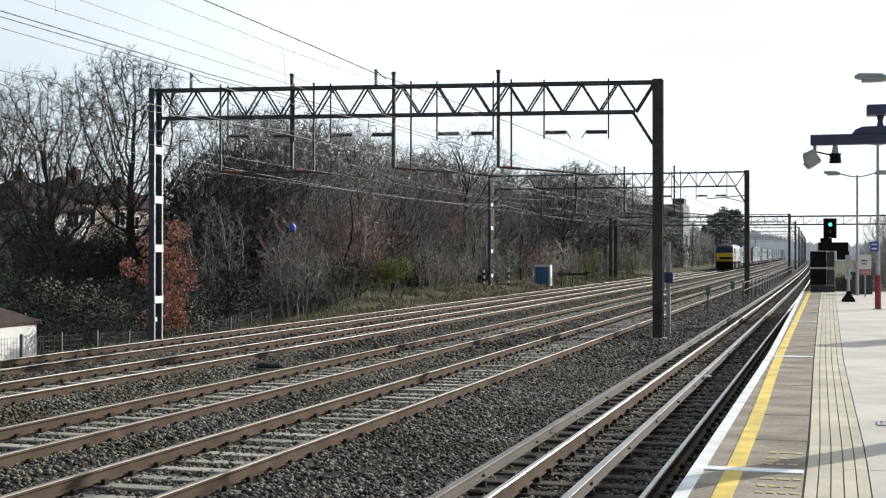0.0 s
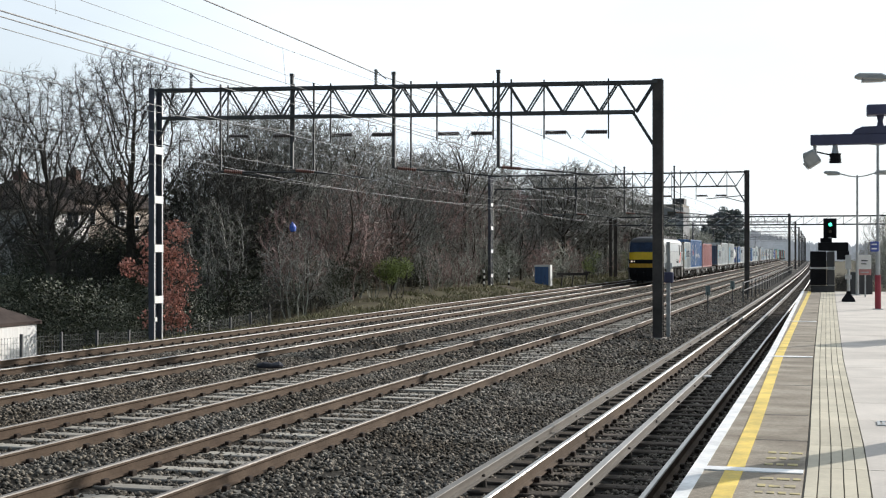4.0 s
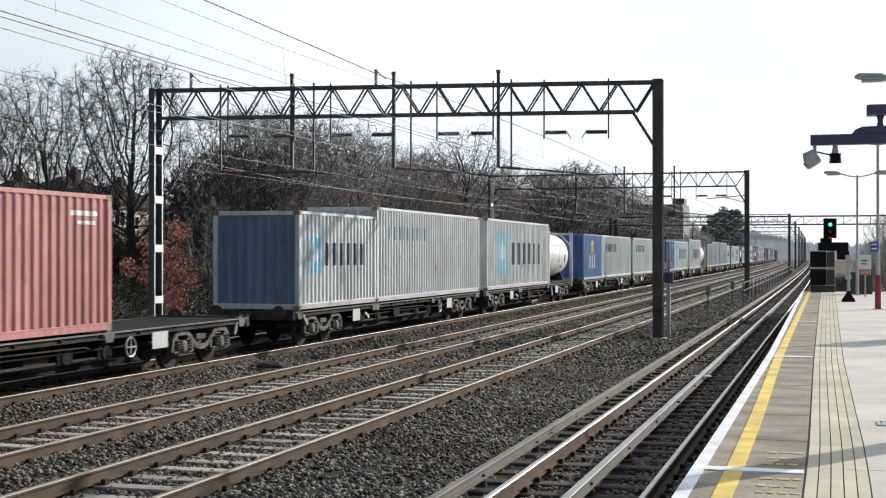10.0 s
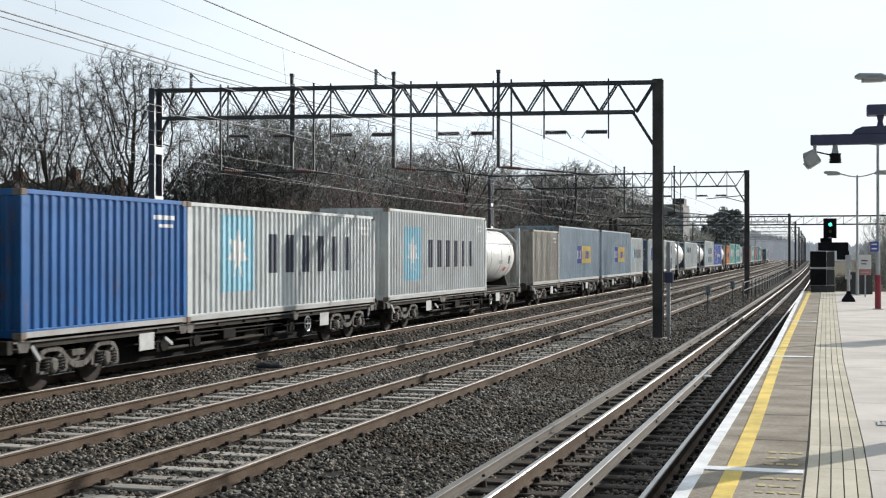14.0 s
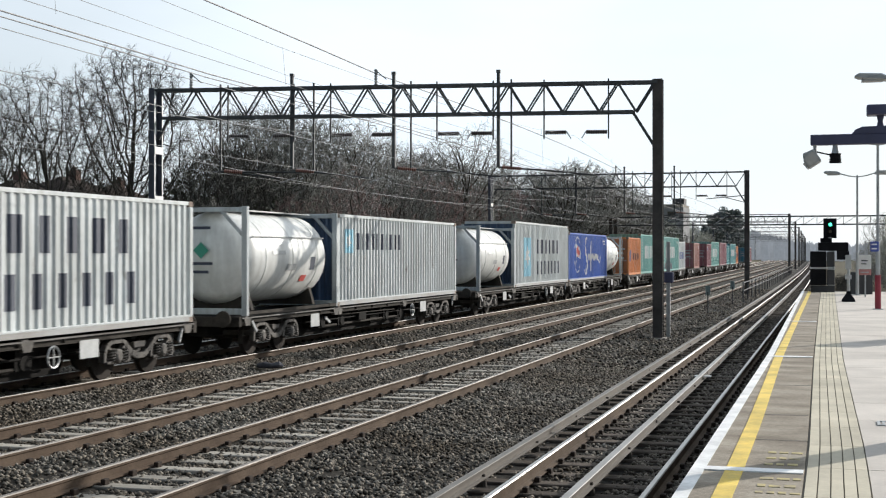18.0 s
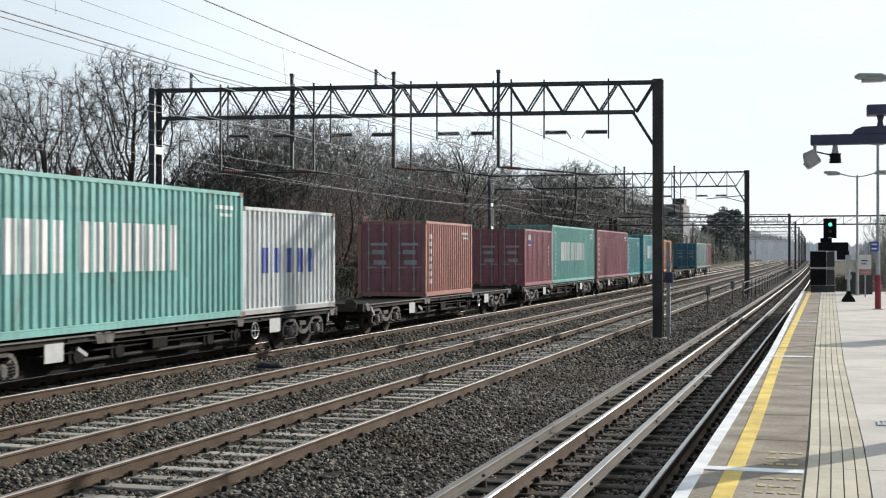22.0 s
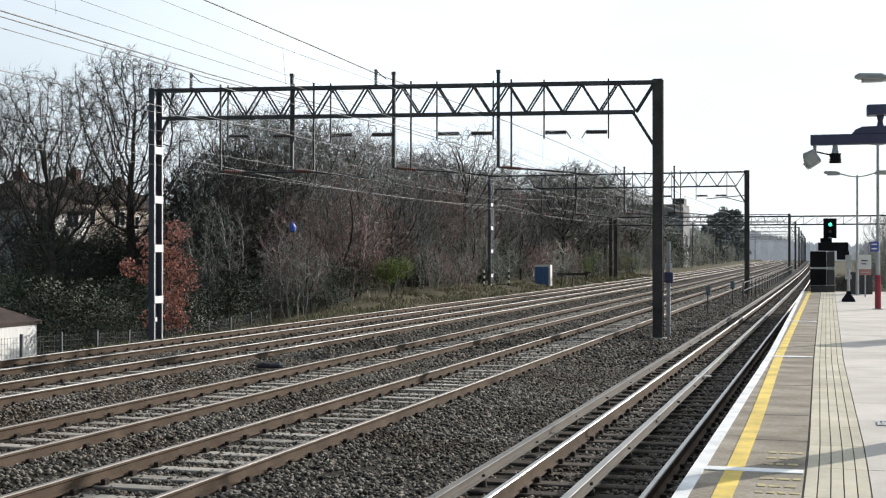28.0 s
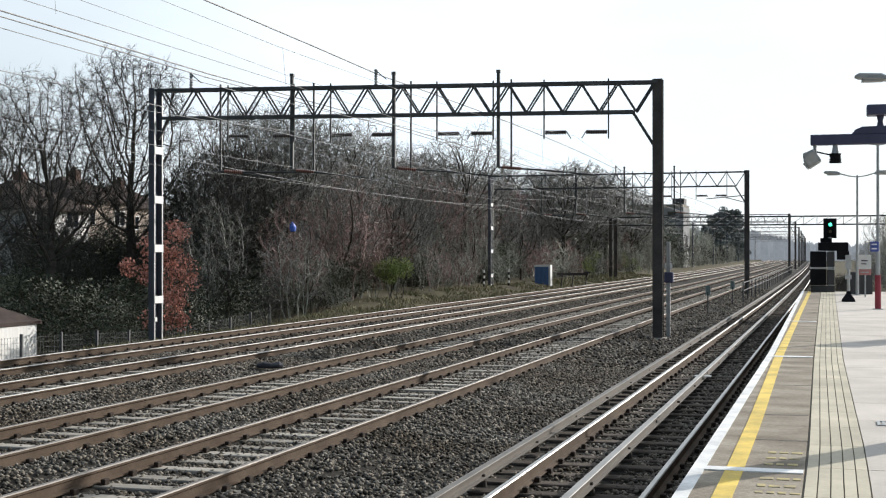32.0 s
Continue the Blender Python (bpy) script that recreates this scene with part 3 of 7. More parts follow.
            part("clamp", Geo().bar(on(x + 0.72 * s, 6.45), on(x + 0.86 * s, 6.22), 0.035, 0.035), M_GALV, th)
        for xa, xb, z in ((-10.62, -7.5, 5.3), (-14.07, -10.8, 5.3), (-17.5, -14.9, 5.25), (-19.95, -17.9, 5.25)):
            part("registration_tube", Geo().tube([on(xa, z), on((xa + xb) / 2, z - 0.12), on(xb, z - 0.28)], 0.028, 6), M_STEEL, th)
            part("insulator", ribbed(Geo(), on(xa + 0.12, z), on(xa + 0.75, z - 0.06), 0.07), M_INSUL_RED, th, "brown ribbed insulator")
            part("steady_arm", Geo().tube([on(xb + 0.5, z - 0.25), on(xb, z - 0.42)], 0.016, 6), M_GALV, th)
        part("cross_tube", Geo().tube([on(-20.2, 5.22), on(-16.6, 5.18)], 0.03, 6), M_STEEL, th)
        for x in (-20.97, -14.67):
            part("post_insulator", ribbed(Geo(), on(x, ztop + 0.05), on(x, ztop + 0.6), 0.07, 6), M_GALV, th, "pale post insulator")
            part("bracket", Geo().bar(on(x, ztop + 0.55), on(x + 0.35, ztop + 0.25), 0.03, 0.03), M_STEEL, th)
    return th


portal(-5.5, 43.5, -22.2, 41.0, "dark steel lattice portal over four wired tracks with white mast plates")
portal(-5.74, 92.7, -23.7, 93.0, "dark steel lattice portal farther down the line", 1)
for yy in (194.0, 242.0, 291.0, 338.0, 388.0, 440.0, 500.0):
    portal(-5.3 + bend(yy), yy, -23.0 + bend(yy), yy, "distant dark steel lattice portal over the tracks", 0)
# a mast just beyond the near edge of view carries the wires on
portal(-5.4, -6.0, -22.4, -6.5, "dark steel lattice portal over the wired tracks", 1)
# signal gantry
sg = thing("signal_gantry", "slim grey lattice signal gantry spanning the whole line", "gantry", pose(-23.0, 142.0, -0.4))
for z in (5.85, 6.7):
    for off in (-0.5, 0.5):
        part("chord", Geo().bar((0.2, off, z), (31.5, off, z), 0.10, 0.12), M_STEEL, sg)
for i in range(24):
    x = 0.4 + i * 1.3
    part("lattice_brace", Geo().bar((x, -0.5, 5.85), (x + 1.3, -0.5, 6.7), 0.05, 0.05), M_GALV, sg)
    part("lattice_post", Geo().bar((x, -0.5, 5.85), (x, -0.5, 6.7), 0.05, 0.05), M_STEEL, sg)
for x in (0.0, 0.55, 31.2):
    g = Geo()
    ibeam(g, x, 0, -0.4, 6.7, 0.3, 0.3, 0.03)
    part("gantry_leg", g, M_STEEL_RUST, sg)
for i in range(5):
    part("leg_brace", Geo().bar((0.05, 0, 0.3 + i * 1.2), (0.5, 0, 1.3 + i * 1.2), 0.05, 0.05), M_STEEL, sg)

# ------------------------------------------------------------------ wires
SUPPORT = [-56.0, -6.0, 42.5, 92.8, 142.0, 194.0, 242.0, 291.0, 338.0, 388.0, 440.0, 500.0]


def wire_run(name, label, x, z_hi, z_lo, r, stagger=0.0, mat=M_WIRE):
    out = Geo()
    pts = []
    for i in range(len(SUPPORT) - 1):
        a, b = SUPPORT[i], SUPPORT[i + 1]
        for k in range(8):
            t = k / 8
            y = a + (b - a) * t
            s = stagger * (1 if i % 2 else -1) * (1 - 2 * t)
            pts.append((x + bend(y) + s, y, z_lo + (z_hi - z_lo) * (2 * t - 1) ** 2))
    return tagged(part(name, out.tube(pts, r, 5), mat), label, "wire")


for x, hi in ((T1, 6.25), (T2, 6.3), (T3, 6.35), (T4, 6.35)):
    wire_run("catenary_wire", "thin grey overhead catenary wire sagging between portals", x - 0.5, hi, hi - 0.75, 0.004 if x == T1 else 0.0065, 0.15)
    wire_run("contact_wire", "thin grey level overhead contact wire above the track", x - 0.3, 4.95, 4.93, 0.004 if x == T1 else 0.0065, 0.2)
    dr = Geo()
    for i in range(1, len(SUPPORT) - 4):
        a, b = SUPPORT[i], SUPPORT[i + 1]
        for k in range(1, 8):
            t = k / 8
            y = a + (b - a) * t
            dr.tube([(x - 0.4 + bend(y), y, 4.94), (x - 0.45 + bend(y), y, hi - 0.75 + 0.75 * (2 * t - 1) ** 2)], 0.003, 3, False)
    tagged(part("dropper_wires", dr, M_WIRE), "fine vertical dropper wires below the catenary", "wire", kind="stuff")
wire_run("feeder_cable", "thick dark feeder cable on post insulators along the line", -20.97, 8.74, 8.86, 0.022, mat=M_CABLE)
wire_run("feeder_cable", "thick dark feeder cable on post insulators along the line", -20.97, 8.60, 8.70, 0.018, mat=M_CABLE)
wire_run("feeder_cable", "thick dark feeder cable above the middle of the line", -14.67, 8.47, 8.66, 0.02, mat=M_CABLE)
wire_run("return_wire", "thin pale return wire high over the tracks", -17.8, 8.5, 8.75, 0.007, mat=M_CABLE)
wire_run("return_wire", "thin pale return wire along the bank side masts", -22.4, 5.9, 5.5, 0.012)

# ------------------------------------------------------------------ freight train
moving = []          # (thing, distance of its middle behind the locomotive's front)

M_SILVER = paint("container_silver", (0.643, 0.673, 0.673), 0.36, 0.2, rust=0.7)
M_PALE = paint("container_pale_grey", (0.538, 0.573, 0.585), 0.36, 0.22, rust=0.7)
M_BLUEGREY = paint("container_blue_grey", (0.37, 0.455, 0.53), 0.36, 0.24, rust=0.7)
M_SAFBLUE = paint("container_royal_blue", (0.117, 0.24, 0.48), 0.36, 0.22, rust=0.7)
M_DEEPBLUE = paint("container_deep_blue", (0.058, 0.146, 0.538), 0.36, 0.22, rust=0.7)
# silver end turned from the sun: blue skylight put into its colour
M_SKYLITBLUE = paint("container_skylit_blue", (0.14, 0.215, 0.33), 0.4, 0.22, rust=0.7)
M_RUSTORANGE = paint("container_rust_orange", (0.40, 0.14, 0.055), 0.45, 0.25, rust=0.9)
# silver ends again, darkened so the colour holds their shade
M_SHADEGREY = paint("container_shade_grey", (0.26, 0.275, 0.29), 0.5, 0.25, rust=0.7)
M_SIDERAIL = material("container_side_rail", (0.40, 0.41, 0.405), 0.6, 0.0, col2=(0.30, 0.285, 0.265), scale=1.2, vary=0.25, fine=14.0, bump=0.05)
M_BLUE = paint("container_blue", (0.016, 0.13, 0.385), 0.36, 0.18, rust=0.7)
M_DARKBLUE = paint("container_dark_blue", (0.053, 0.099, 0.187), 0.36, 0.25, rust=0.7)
M_BRICK = paint("container_brick_red", (0.55, 0.24, 0.228), 0.36, 0.28, rust=0.7)
M_TRITON = paint("container_tan_red", (0.49, 0.235, 0.195), 0.36, 0.25, rust=0.7)
M_MAROON = paint("container_maroon", (0.386, 0.152, 0.175), 0.36, 0.25, rust=0.7)
M_OLIVE = paint("container_dark_olive", (0.146, 0.17, 0.135), 0.36, 0.25, rust=0.7)
M_TAUPE = paint("container_taupe", (0.468, 0.433, 0.386), 0.36, 0.3, rust=0.7)
M_ORANGE = paint("container_orange", (0.772, 0.275, 0.082), 0.36, 0.25, rust=0.7)
M_SEAGREEN = paint("container_sea_green", (0.222, 0.491, 0.45), 0.36, 0.2, rust=0.7)
M_TEAL = paint("container_teal", (0.117, 0.386, 0.415), 0.36, 0.2, rust=0.7)
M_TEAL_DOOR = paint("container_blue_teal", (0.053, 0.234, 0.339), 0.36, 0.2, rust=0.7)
M_GREYTEAL = paint("container_grey_teal", (0.292, 0.421, 0.421), 0.36, 0.25, rust=0.7)
M_TANK = paint("tank_white", (0.80, 0.80, 0.77), 0.35, 0.14)
M_INK_WHITE = paint("ink_white", (0.80, 0.80, 0.78), 0.6, 0.12)
M_INK_NAVY = paint("ink_navy", (0.055, 0.065, 0.095), 0.6, 0.12)
M_INK_SKY = paint("ink_sky_blue", (0.34, 0.65, 0.78), 0.6, 0.12)
M_INK_VIOLET = paint("ink_violet", (0.22, 0.23, 0.40), 0.6, 0.2)
M_INK_BROWN = paint("ink_dark_brown", (0.17, 0.10, 0.10), 0.6, 0.2)
M_INK_RED = paint("ink_red", (0.66, 0.11, 0.09), 0.6, 0.12)
M_INK_BLUE = paint("ink_blue", (0.07, 0.11, 0.40), 0.6, 0.12)
M_INK_GOLD = paint("ink_gold", (0.78, 0.58, 0.17), 0.6, 0.12)
M_INK_ORANGE = paint("ink_orange", (0.80, 0.22, 0.07), 0.6, 0.12)
M_INK_GREEN = paint("ink_green", (0.05, 0.32, 0.22), 0.6, 0.12)
M_CAST = material("corner_casting", (0.25, 0.20, 0.165), 0.8, vary=0.3, fine=16.0)
HALF = 1.219


def corrugation(length, lo=0.13):
    """Breakpoints (u, depth) of a trapezoid-corrugated wall."""
    n = int(round((length - 2 * lo) / 0.272))
    per = (length - 2 * lo) / n
    out = []
    for i in range(n):
        o = lo + i * per
        out += [(o, 0.0), (o + per * 0.30, 0.0), (o + per * 0.46, -0.042), (o + per * 0.84, -0.042)]
    out.append((length - lo, 0.0))
    return out


def depth_at(prof, u):
    us = [q[0] for q in prof]
    return float(np.interp(u, us, [q[1] for q in prof]))


box_meshes = {}


def container_meshes(length, high):
    key = (length, high)
    if key in box_meshes:
        return box_meshes[key]
    prof = corrugation(length)
    out = {}
    z0, z1 = 0.165, high - 0.09
    for side in (1, -1):
        g = Geo()
        for u, d in prof:
            x = side * (HALF - 0.016 + d)
            g.v += [(x, u - length / 2, z0), (x, u - length / 2, z1)]
        for i in range(len(prof) - 1):
            g.f.append((2 * i, 2 * i + 2, 2 * i + 3, 2 * i + 1))
            g.m.append(0)
        out["side", side] = mesh("side_panel", g, M_PALE)
    g = Geo()
    prof2 = corrugation(2.438, 0.11)
    for u, d in prof2:
        g.v += [(u - 1.219, -length / 2 + 0.03 - d, z0), (u - 1.219, -length / 2 + 0.03 - d, z1)]
    for i in range(len(prof2) - 1):
        g.f.append((2 * i, 2 * i + 2, 2 * i + 3, 2 * i + 1))
        g.m.append(0)
    out["end"] = mesh("end_panel", g, M_PALE)
    g = Geo()
    pr = corrugation(length, 0.13)
    for u, d in pr[::1]:
        g.v += [(-HALF + 0.05, u - length / 2, high - 0.03 + d * 0.5), (HALF - 0.05, u - length / 2, high - 0.03 + d * 0.5)]
    for i in range(len(pr) - 1):
        g.f.append((2 * i, 2 * i + 1, 2 * i + 3, 2 * i + 2))
        g.m.append(0)
    out["roof"] = mesh("roof_panel", g, M_PALE)
    g = Geo()
    h, e = HALF, length / 2
    for sx in (-1, 1):
        a, b = (h - 0.07, h) if sx > 0 else (-h, -h + 0.07)
        out["rail", sx] = mesh("bottom_rail", Geo().box(a, b, -e + 0.13, e - 0.13, 0.02, 0.125), M_SIDERAIL, bevel=0.006)
        g.box(a, b - 0.004 * (sx > 0) , -e + 0.13, e - 0.13, 0.125, 0.165)
        g.box(a + 0.01 * (sx < 0) - 0, b - 0.01 * (sx > 0), -e + 0.13, e - 0.13, high - 0.09, high - 0.008)
        for sy in (-1, 1):
            c, d = (e - 0.14, e) if sy > 0 else (-e, -e + 0.14)
            g.box(a - 0.05 * (sx > 0), b + 0.05 * (sx < 0), c, d, 0.118, high - 0.118)
    for sy in (-1, 1):
        c, d = (e - 0.08, e - 0.005) if sy > 0 else (-e + 0.005, -e + 0.08)
        g.box(-h + 0.12, h - 0.12, c, d, 0.02, 0.165)
        g.box(-h + 0.12, h - 0.12, c, d, high - 0.12, high - 0.006)
    out["frame"] = mesh("frame", g, M_PALE, bevel=0.006)
    g = Geo().box(-0.165, 0.003, -0.181, 0.003, 0, 0.118)
    out["casting"] = mesh("corner_casting", g, M_CAST, bevel=0.01)
    g = Geo()
    g.box(-h + 0.05, h - 0.05, -e + 0.05, e - 0.05, 0.10, 0.15)
    out["floor"] = mesh("floor_pan", g, M_UNDER)
    # one door leaf (its outer face at the front end), with pressed panels
    g = Geo()
    w = h - 0.13
    g.box(0.01, w, -e + 0.02, -e + 0.07, z0, z1)
    for k in range(4):
        za = z0 + 0.1 + k * (z1 - z0 - 0.1) / 4
        g.box(0.10, w - 0.08, -e + 0.004, -e + 0.022, za, za + (z1 - z0 - 0.1) / 4 - 0.12)
    out["door"] = mesh("door", g, M_PALE, bevel=0.008)
    g = Geo()
    g.tube([(0, -e - 0.02, z0 - 0.02), (0, -e - 0.02, z1 + 0.02)], 0.019, 6)
    for z in (z0 + 0.1, 1.0, 1.5, z1 - 0.2):
        g.box(-0.04, 0.04, -e - 0.03, -e + 0.02, z - 0.03, z + 0.03)
    g.bar((0, -e - 0.03, 1.0), (0.28, -e - 0.03, 1.0), 0.02, 0.035)
    out["rod"] = mesh("lock_rod", g, M_GALV)
    box_meshes[key] = out
    return out


def recolour(ob, mat):
    ob.material_slots[0].link = "OBJECT"
    ob.material_slots[0].material = mat
    return ob


def ink(container, length, polys, mat, name="lettering_block", label=""):
    """Paint that follows the corrugation on the lit side: polygons in (u along the wall, w above its base)."""
    prof = corrugation(length)
    us = []
    for (a, _), (b, _) in zip(prof, prof[1:]):
        us += [a, (a + b) / 2]
    us.append(prof[-1][0])
    g = Geo()
    for poly in polys:
        lo, hi = min(q[0] for q in poly), max(q[0] for q in poly)
        cut = [lo] + [u for u in us if lo + 0.004 < u < hi - 0.004] + [hi]
        for a, b in zip(cut, cut[1:]):
            cuts = []
            for m in (a + 1e-4, b - 1e-4):
                ws = []
                for (u0, w0), (u1, w1) in zip(poly, poly[1:] + poly[:1]):
                    if (u0 <= m) != (u1 <= m):
                        ws.append(w0 + (w1 - w0) * (m - u0) / (u1 - u0))
                cuts.append(sorted(ws))
            if len(cuts[0]) != len(cuts[1]):
                cuts[0] = cuts[1] = max(cuts, key=len)
            out = HALF - (0.006 if name in ("emblem_star", "emblem_cross", "placard_band", "lettering_bar") else 0.010)
            xa, xb = out + depth_at(prof, a), out + depth_at(prof, b)
            for k in range(0, len(cuts[0]) - 1, 2):
                (w0, w1), (w2, w3) = cuts[0][k:k + 2], cuts[1][k:k + 2]
                g.add([(xa, a - length / 2, w0), (xb, b - length / 2, w2), (xb, b - length / 2, w3), (xa, a - length / 2, w1)], [(0, 1, 2, 3)])
    if g.v:
        me = mesh(name, g, mat)
        bm = bmesh.new()
        bm.from_mesh(me)
        bmesh.ops.remove_doubles(bm, verts=bm.verts, dist=0.004)
        bm.to_mesh(me)
        bm.free()
        part(name, me, None, container, label)


def rect(u, w, a, b):
    return [(u, w), (u + a, w), (u + a, w + b), (u, w + b)]


def disc(u, w, a, b, n=28):
    return [(u + a * math.cos(2 * math.pi * i / n + 0.05), w + b * math.sin(2 * math.pi * i / n + 0.05)) for i in range(n)]


def star(u, w, r, n=7):
    return [(u + (r if i % 2 == 0 else r * 0.45) * math.sin(math.pi * i / n + 0.02), w + (r if i % 2 == 0 else r * 0.45) * math.cos(math.pi * i / n + 0.02)) for i in range(2 * n)]


def stroke(pts, t):
    """A brush stroke as a row of quads."""
    out = []
    for i in range(len(pts) - 1):
        a, b = Vector(pts[i]), Vector(pts[i + 1])
        d = (b - a).normalized()
        s = Vector((-d.y, d.x)) * (t[i] / 2)
        s2 = Vector((-d.y, d.x)) * (t[i + 1] / 2)
        a2, b2 = a - d * 0.01, b + d * 0.01
        out.append([tuple(a2 - s), tuple(b2 - s2), tuple(b2 + s2), tuple(a2 + s)])
    return out


def word_bars(u, w, width, high, n, fill=0.42):
    """A word as plain bars, one to each letter's space."""
    pitch = width / n
    return [rect(u + i * pitch, w, pitch * fill, high) for i in range(n)]


def letters(ob, length, bars, mat):
    """Each letter's bar as a part of its own."""
    for q in bars:
        ink(ob, length, [q], mat, "lettering_bar")


def column_bars(u, w0, w1, a, n):
    """A column of small bars for writing set upright."""
    h = (w1 - w0) / n
    return [rect(u, w0 + i * h, a, h * 0.62) for i in range(n)]


def logo(ob, L, H, style):
    if style == "star20":
        ink(ob, L, [rect(0.75, 0.95, 0.85, 1.0)], M_INK_SKY, "emblem", "sky-blue square emblem")
        ink(ob, L, [star(1.17, 1.45, 0.36)], M_INK_WHITE, "emblem_star", "white star")
        letters(ob, L, word_bars(1.85, 1.15, 3.5, 0.62, 6), M_INK_NAVY)
    if style == "star40":
        ink(ob, L, [rect(1.7, 0.6, 1.75, 1.75)], M_INK_SKY, "emblem", "sky-blue square emblem")
        ink(ob, L, [[(u, w) for u, w in star(2.57, 1.47, 0.62)]], M_INK_WHITE, "emblem_star", "white star")
        letters(ob, L, word_bars(4.4, 1.0, 6.3, 0.95, 6), M_INK_NAVY)
    if style == "starsea":
        ink(ob, L, [rect(1.75, 0.45, 1.55, 1.75)], M_INK_SKY, "emblem", "sky-blue square emblem")
        ink(ob, L, [star(2.52, 1.33, 0.55)], M_INK_WHITE, "emblem_star", "white star")
        letters(ob, L, word_bars(4.6, 1.48, 5.4, 0.66, 6) + word_bars(4.6, 0.5, 5.6, 0.62, 7), M_INK_NAVY)
    if style == "starline":
        ink(ob, L, [rect(0.65, H - 1.10, 0.66, 0.68)], M_INK_SKY, "emblem", "sky-blue square emblem")
        ink(ob, L, [star(0.98, H - 0.76, 0.26)], M_INK_WHITE, "emblem_star", "white star")
        letters(ob, L, word_bars(1.65, H - 1.0, 4.3, 0.48, 10), M_INK_NAVY)
    if style == "faint":
        letters(ob, L, word_bars(1.2, H - 1.0, 4.2, 0.42, 9), M_BLUEGREY)
    if style == "swash":
        around = [2 * math.pi * k / 40 for k in range(41)]
        ink(ob, L, stroke([(2.5 + 0.86 * math.cos(a), 1.42 + 0.95 * math.sin(a)) for a in around], [0.07] * 41), M_INK_WHITE, "emblem_ring", "white oval ring")
        ink(ob, L, [[(2.05, 0.9), (2.15, 0.9), (2.15, 2.1), (2.05, 2.1)], [(2.15, 1.35), (3.1, 1.2), (3.1, 1.85), (2.6, 1.8), (2.15, 2.05)]], M_INK_WHITE, "emblem_flag", "white flag")
        ink(ob, L, [[(2.2, 1.5), (3.1, 1.38), (3.1, 1.62), (2.2, 1.8)], [(2.5, 1.3), (2.7, 1.3), (2.7, 1.9), (2.5, 1.9)]], M_INK_RED, "emblem_cross", "red cross")
        S = [(5.45, 2.15), (5.35, 2.35), (5.05, 2.3), (4.85, 1.95), (4.95, 1.6), (5.3, 1.25), (5.5, 0.9), (5.35, 0.5), (5.0, 0.32), (4.75, 0.5), (4.85, 0.8)]
        ink(ob, L, stroke(S, [0.1, 0.16, 0.2, 0.22, 0.26, 0.3, 0.3, 0.28, 0.2, 0.14, 0.08]), M_INK_WHITE, "script_swash", "white brush swash")
        ink(ob, L, stroke([(6.75, 2.2), (6.6, 1.4), (6.65, 0.6), (6.45, 0.42)], [0.14, 0.2, 0.18, 0.08]), M_INK_WHITE, "script_swash")
        wave = [(5.75 + 0.11 * i, 1.27 + (0.19 if i % 2 else -0.17)) for i in range(33)]
        ink(ob, L, stroke(wave, [0.12] * 33), M_INK_WHITE, "script_wave")
        ink(ob, L, stroke([(9.3, 1.1), (9.6, 0.95), (9.8, 1.1), (9.9, 1.3)], [0.12] * 4), M_INK_WHITE, "script_tail")
    if style == "pando20":
        ink(ob, L, [[(2.5, 1.45), (3.2, 1.5), (3.4, 2.0), (2.9, 2.3), (2.6, 2.0)]], M_INK_GOLD, "emblem", "gold emblem")
        ink(ob, L, [rect(2.55, 1.95, 0.7, 0.22)], M_INK_WHITE, "emblem_flag")
        letters(ob, L, word_bars(1.9, 0.65, 2.3, 0.75, 3), M_INK_WHITE)
    if style in ("gold40", "red20"):
        k, m2 = (1.0, M_INK_GOLD) if style == "gold40" else (0.68, M_INK_ORANGE)
        u0 = 5.1 if style == "gold40" else 1.55
        ink(ob, L, [rect(u0, 0.95, 1.35 * k, 0.95)], M_INK_BLUE, "emblem", "dark blue panel")
        letters(ob, L, word_bars(u0 + 0.15 * k, 1.2, 1.05 * k, 0.45, 3), M_INK_WHITE)
        ink(ob, L, [rect(u0 + 1.36 * k, 0.95, 2.9 * k, 0.95)], m2, "emblem", "bright panel")
        letters(ob, L, word_bars(u0 + 1.55 * k, 1.2, 2.5 * k, 0.42, 8), M_INK_BLUE)
    if style == "china":
        letters(ob, L, word_bars(2.3, 1.12, 2.5, 0.95, 5, 0.7) + word_bars(5.2, 1.12, 3.9, 0.95, 8, 0.7), M_INK_WHITE)
        for q in column_bars(0.75, 0.35, H - 0.25, 0.32, 11):
            ink(ob, L, [q], M_INK_WHITE, "code_bar")
    if style == "cosco":
        letters(ob, L, word_bars(1.2, 1.0, 3.7, 0.62, 5), M_INK_BLUE)
    if style == "hapag":
        ink(ob, L, [[(0.6, 0.95), (1.2, 0.95), (1.35, 1.3), (1.3, 1.75), (0.75, 1.75), (0.55, 1.4)]], M_INK_VIOLET, "emblem", "dull violet-blue emblem")
        letters(ob, L, word_bars(1.85, 1.05, 3.7, 0.46, 10), M_INK_BROWN)
    if style == "column":
        for q in column_bars(0.55, 0.45, H - 0.35, 0.28, 7):
            ink(ob, L, [q], M_INK_WHITE, "code_bar")
    if style == "column_gold":
        for q in column_bars(0.85, 0.6, H - 0.35, 0.3, 7):
            ink(ob, L, [q], M_INK_GOLD, "code_bar")
    if style in ("small", "china", "star40", "swash", "column", "olive"):
        ink(ob, L, [rect(L - 1.35, H - 0.42, 0.9, 0.09), rect(L - 1.2, H - 0.58, 0.6, 0.07)], M_INK_WHITE, "code_bar")
    if style == "badge":
        ink(ob, L, [rect(0.85, H - 0.75, 0.5, 0.5)], M_INK_WHITE, "placard")
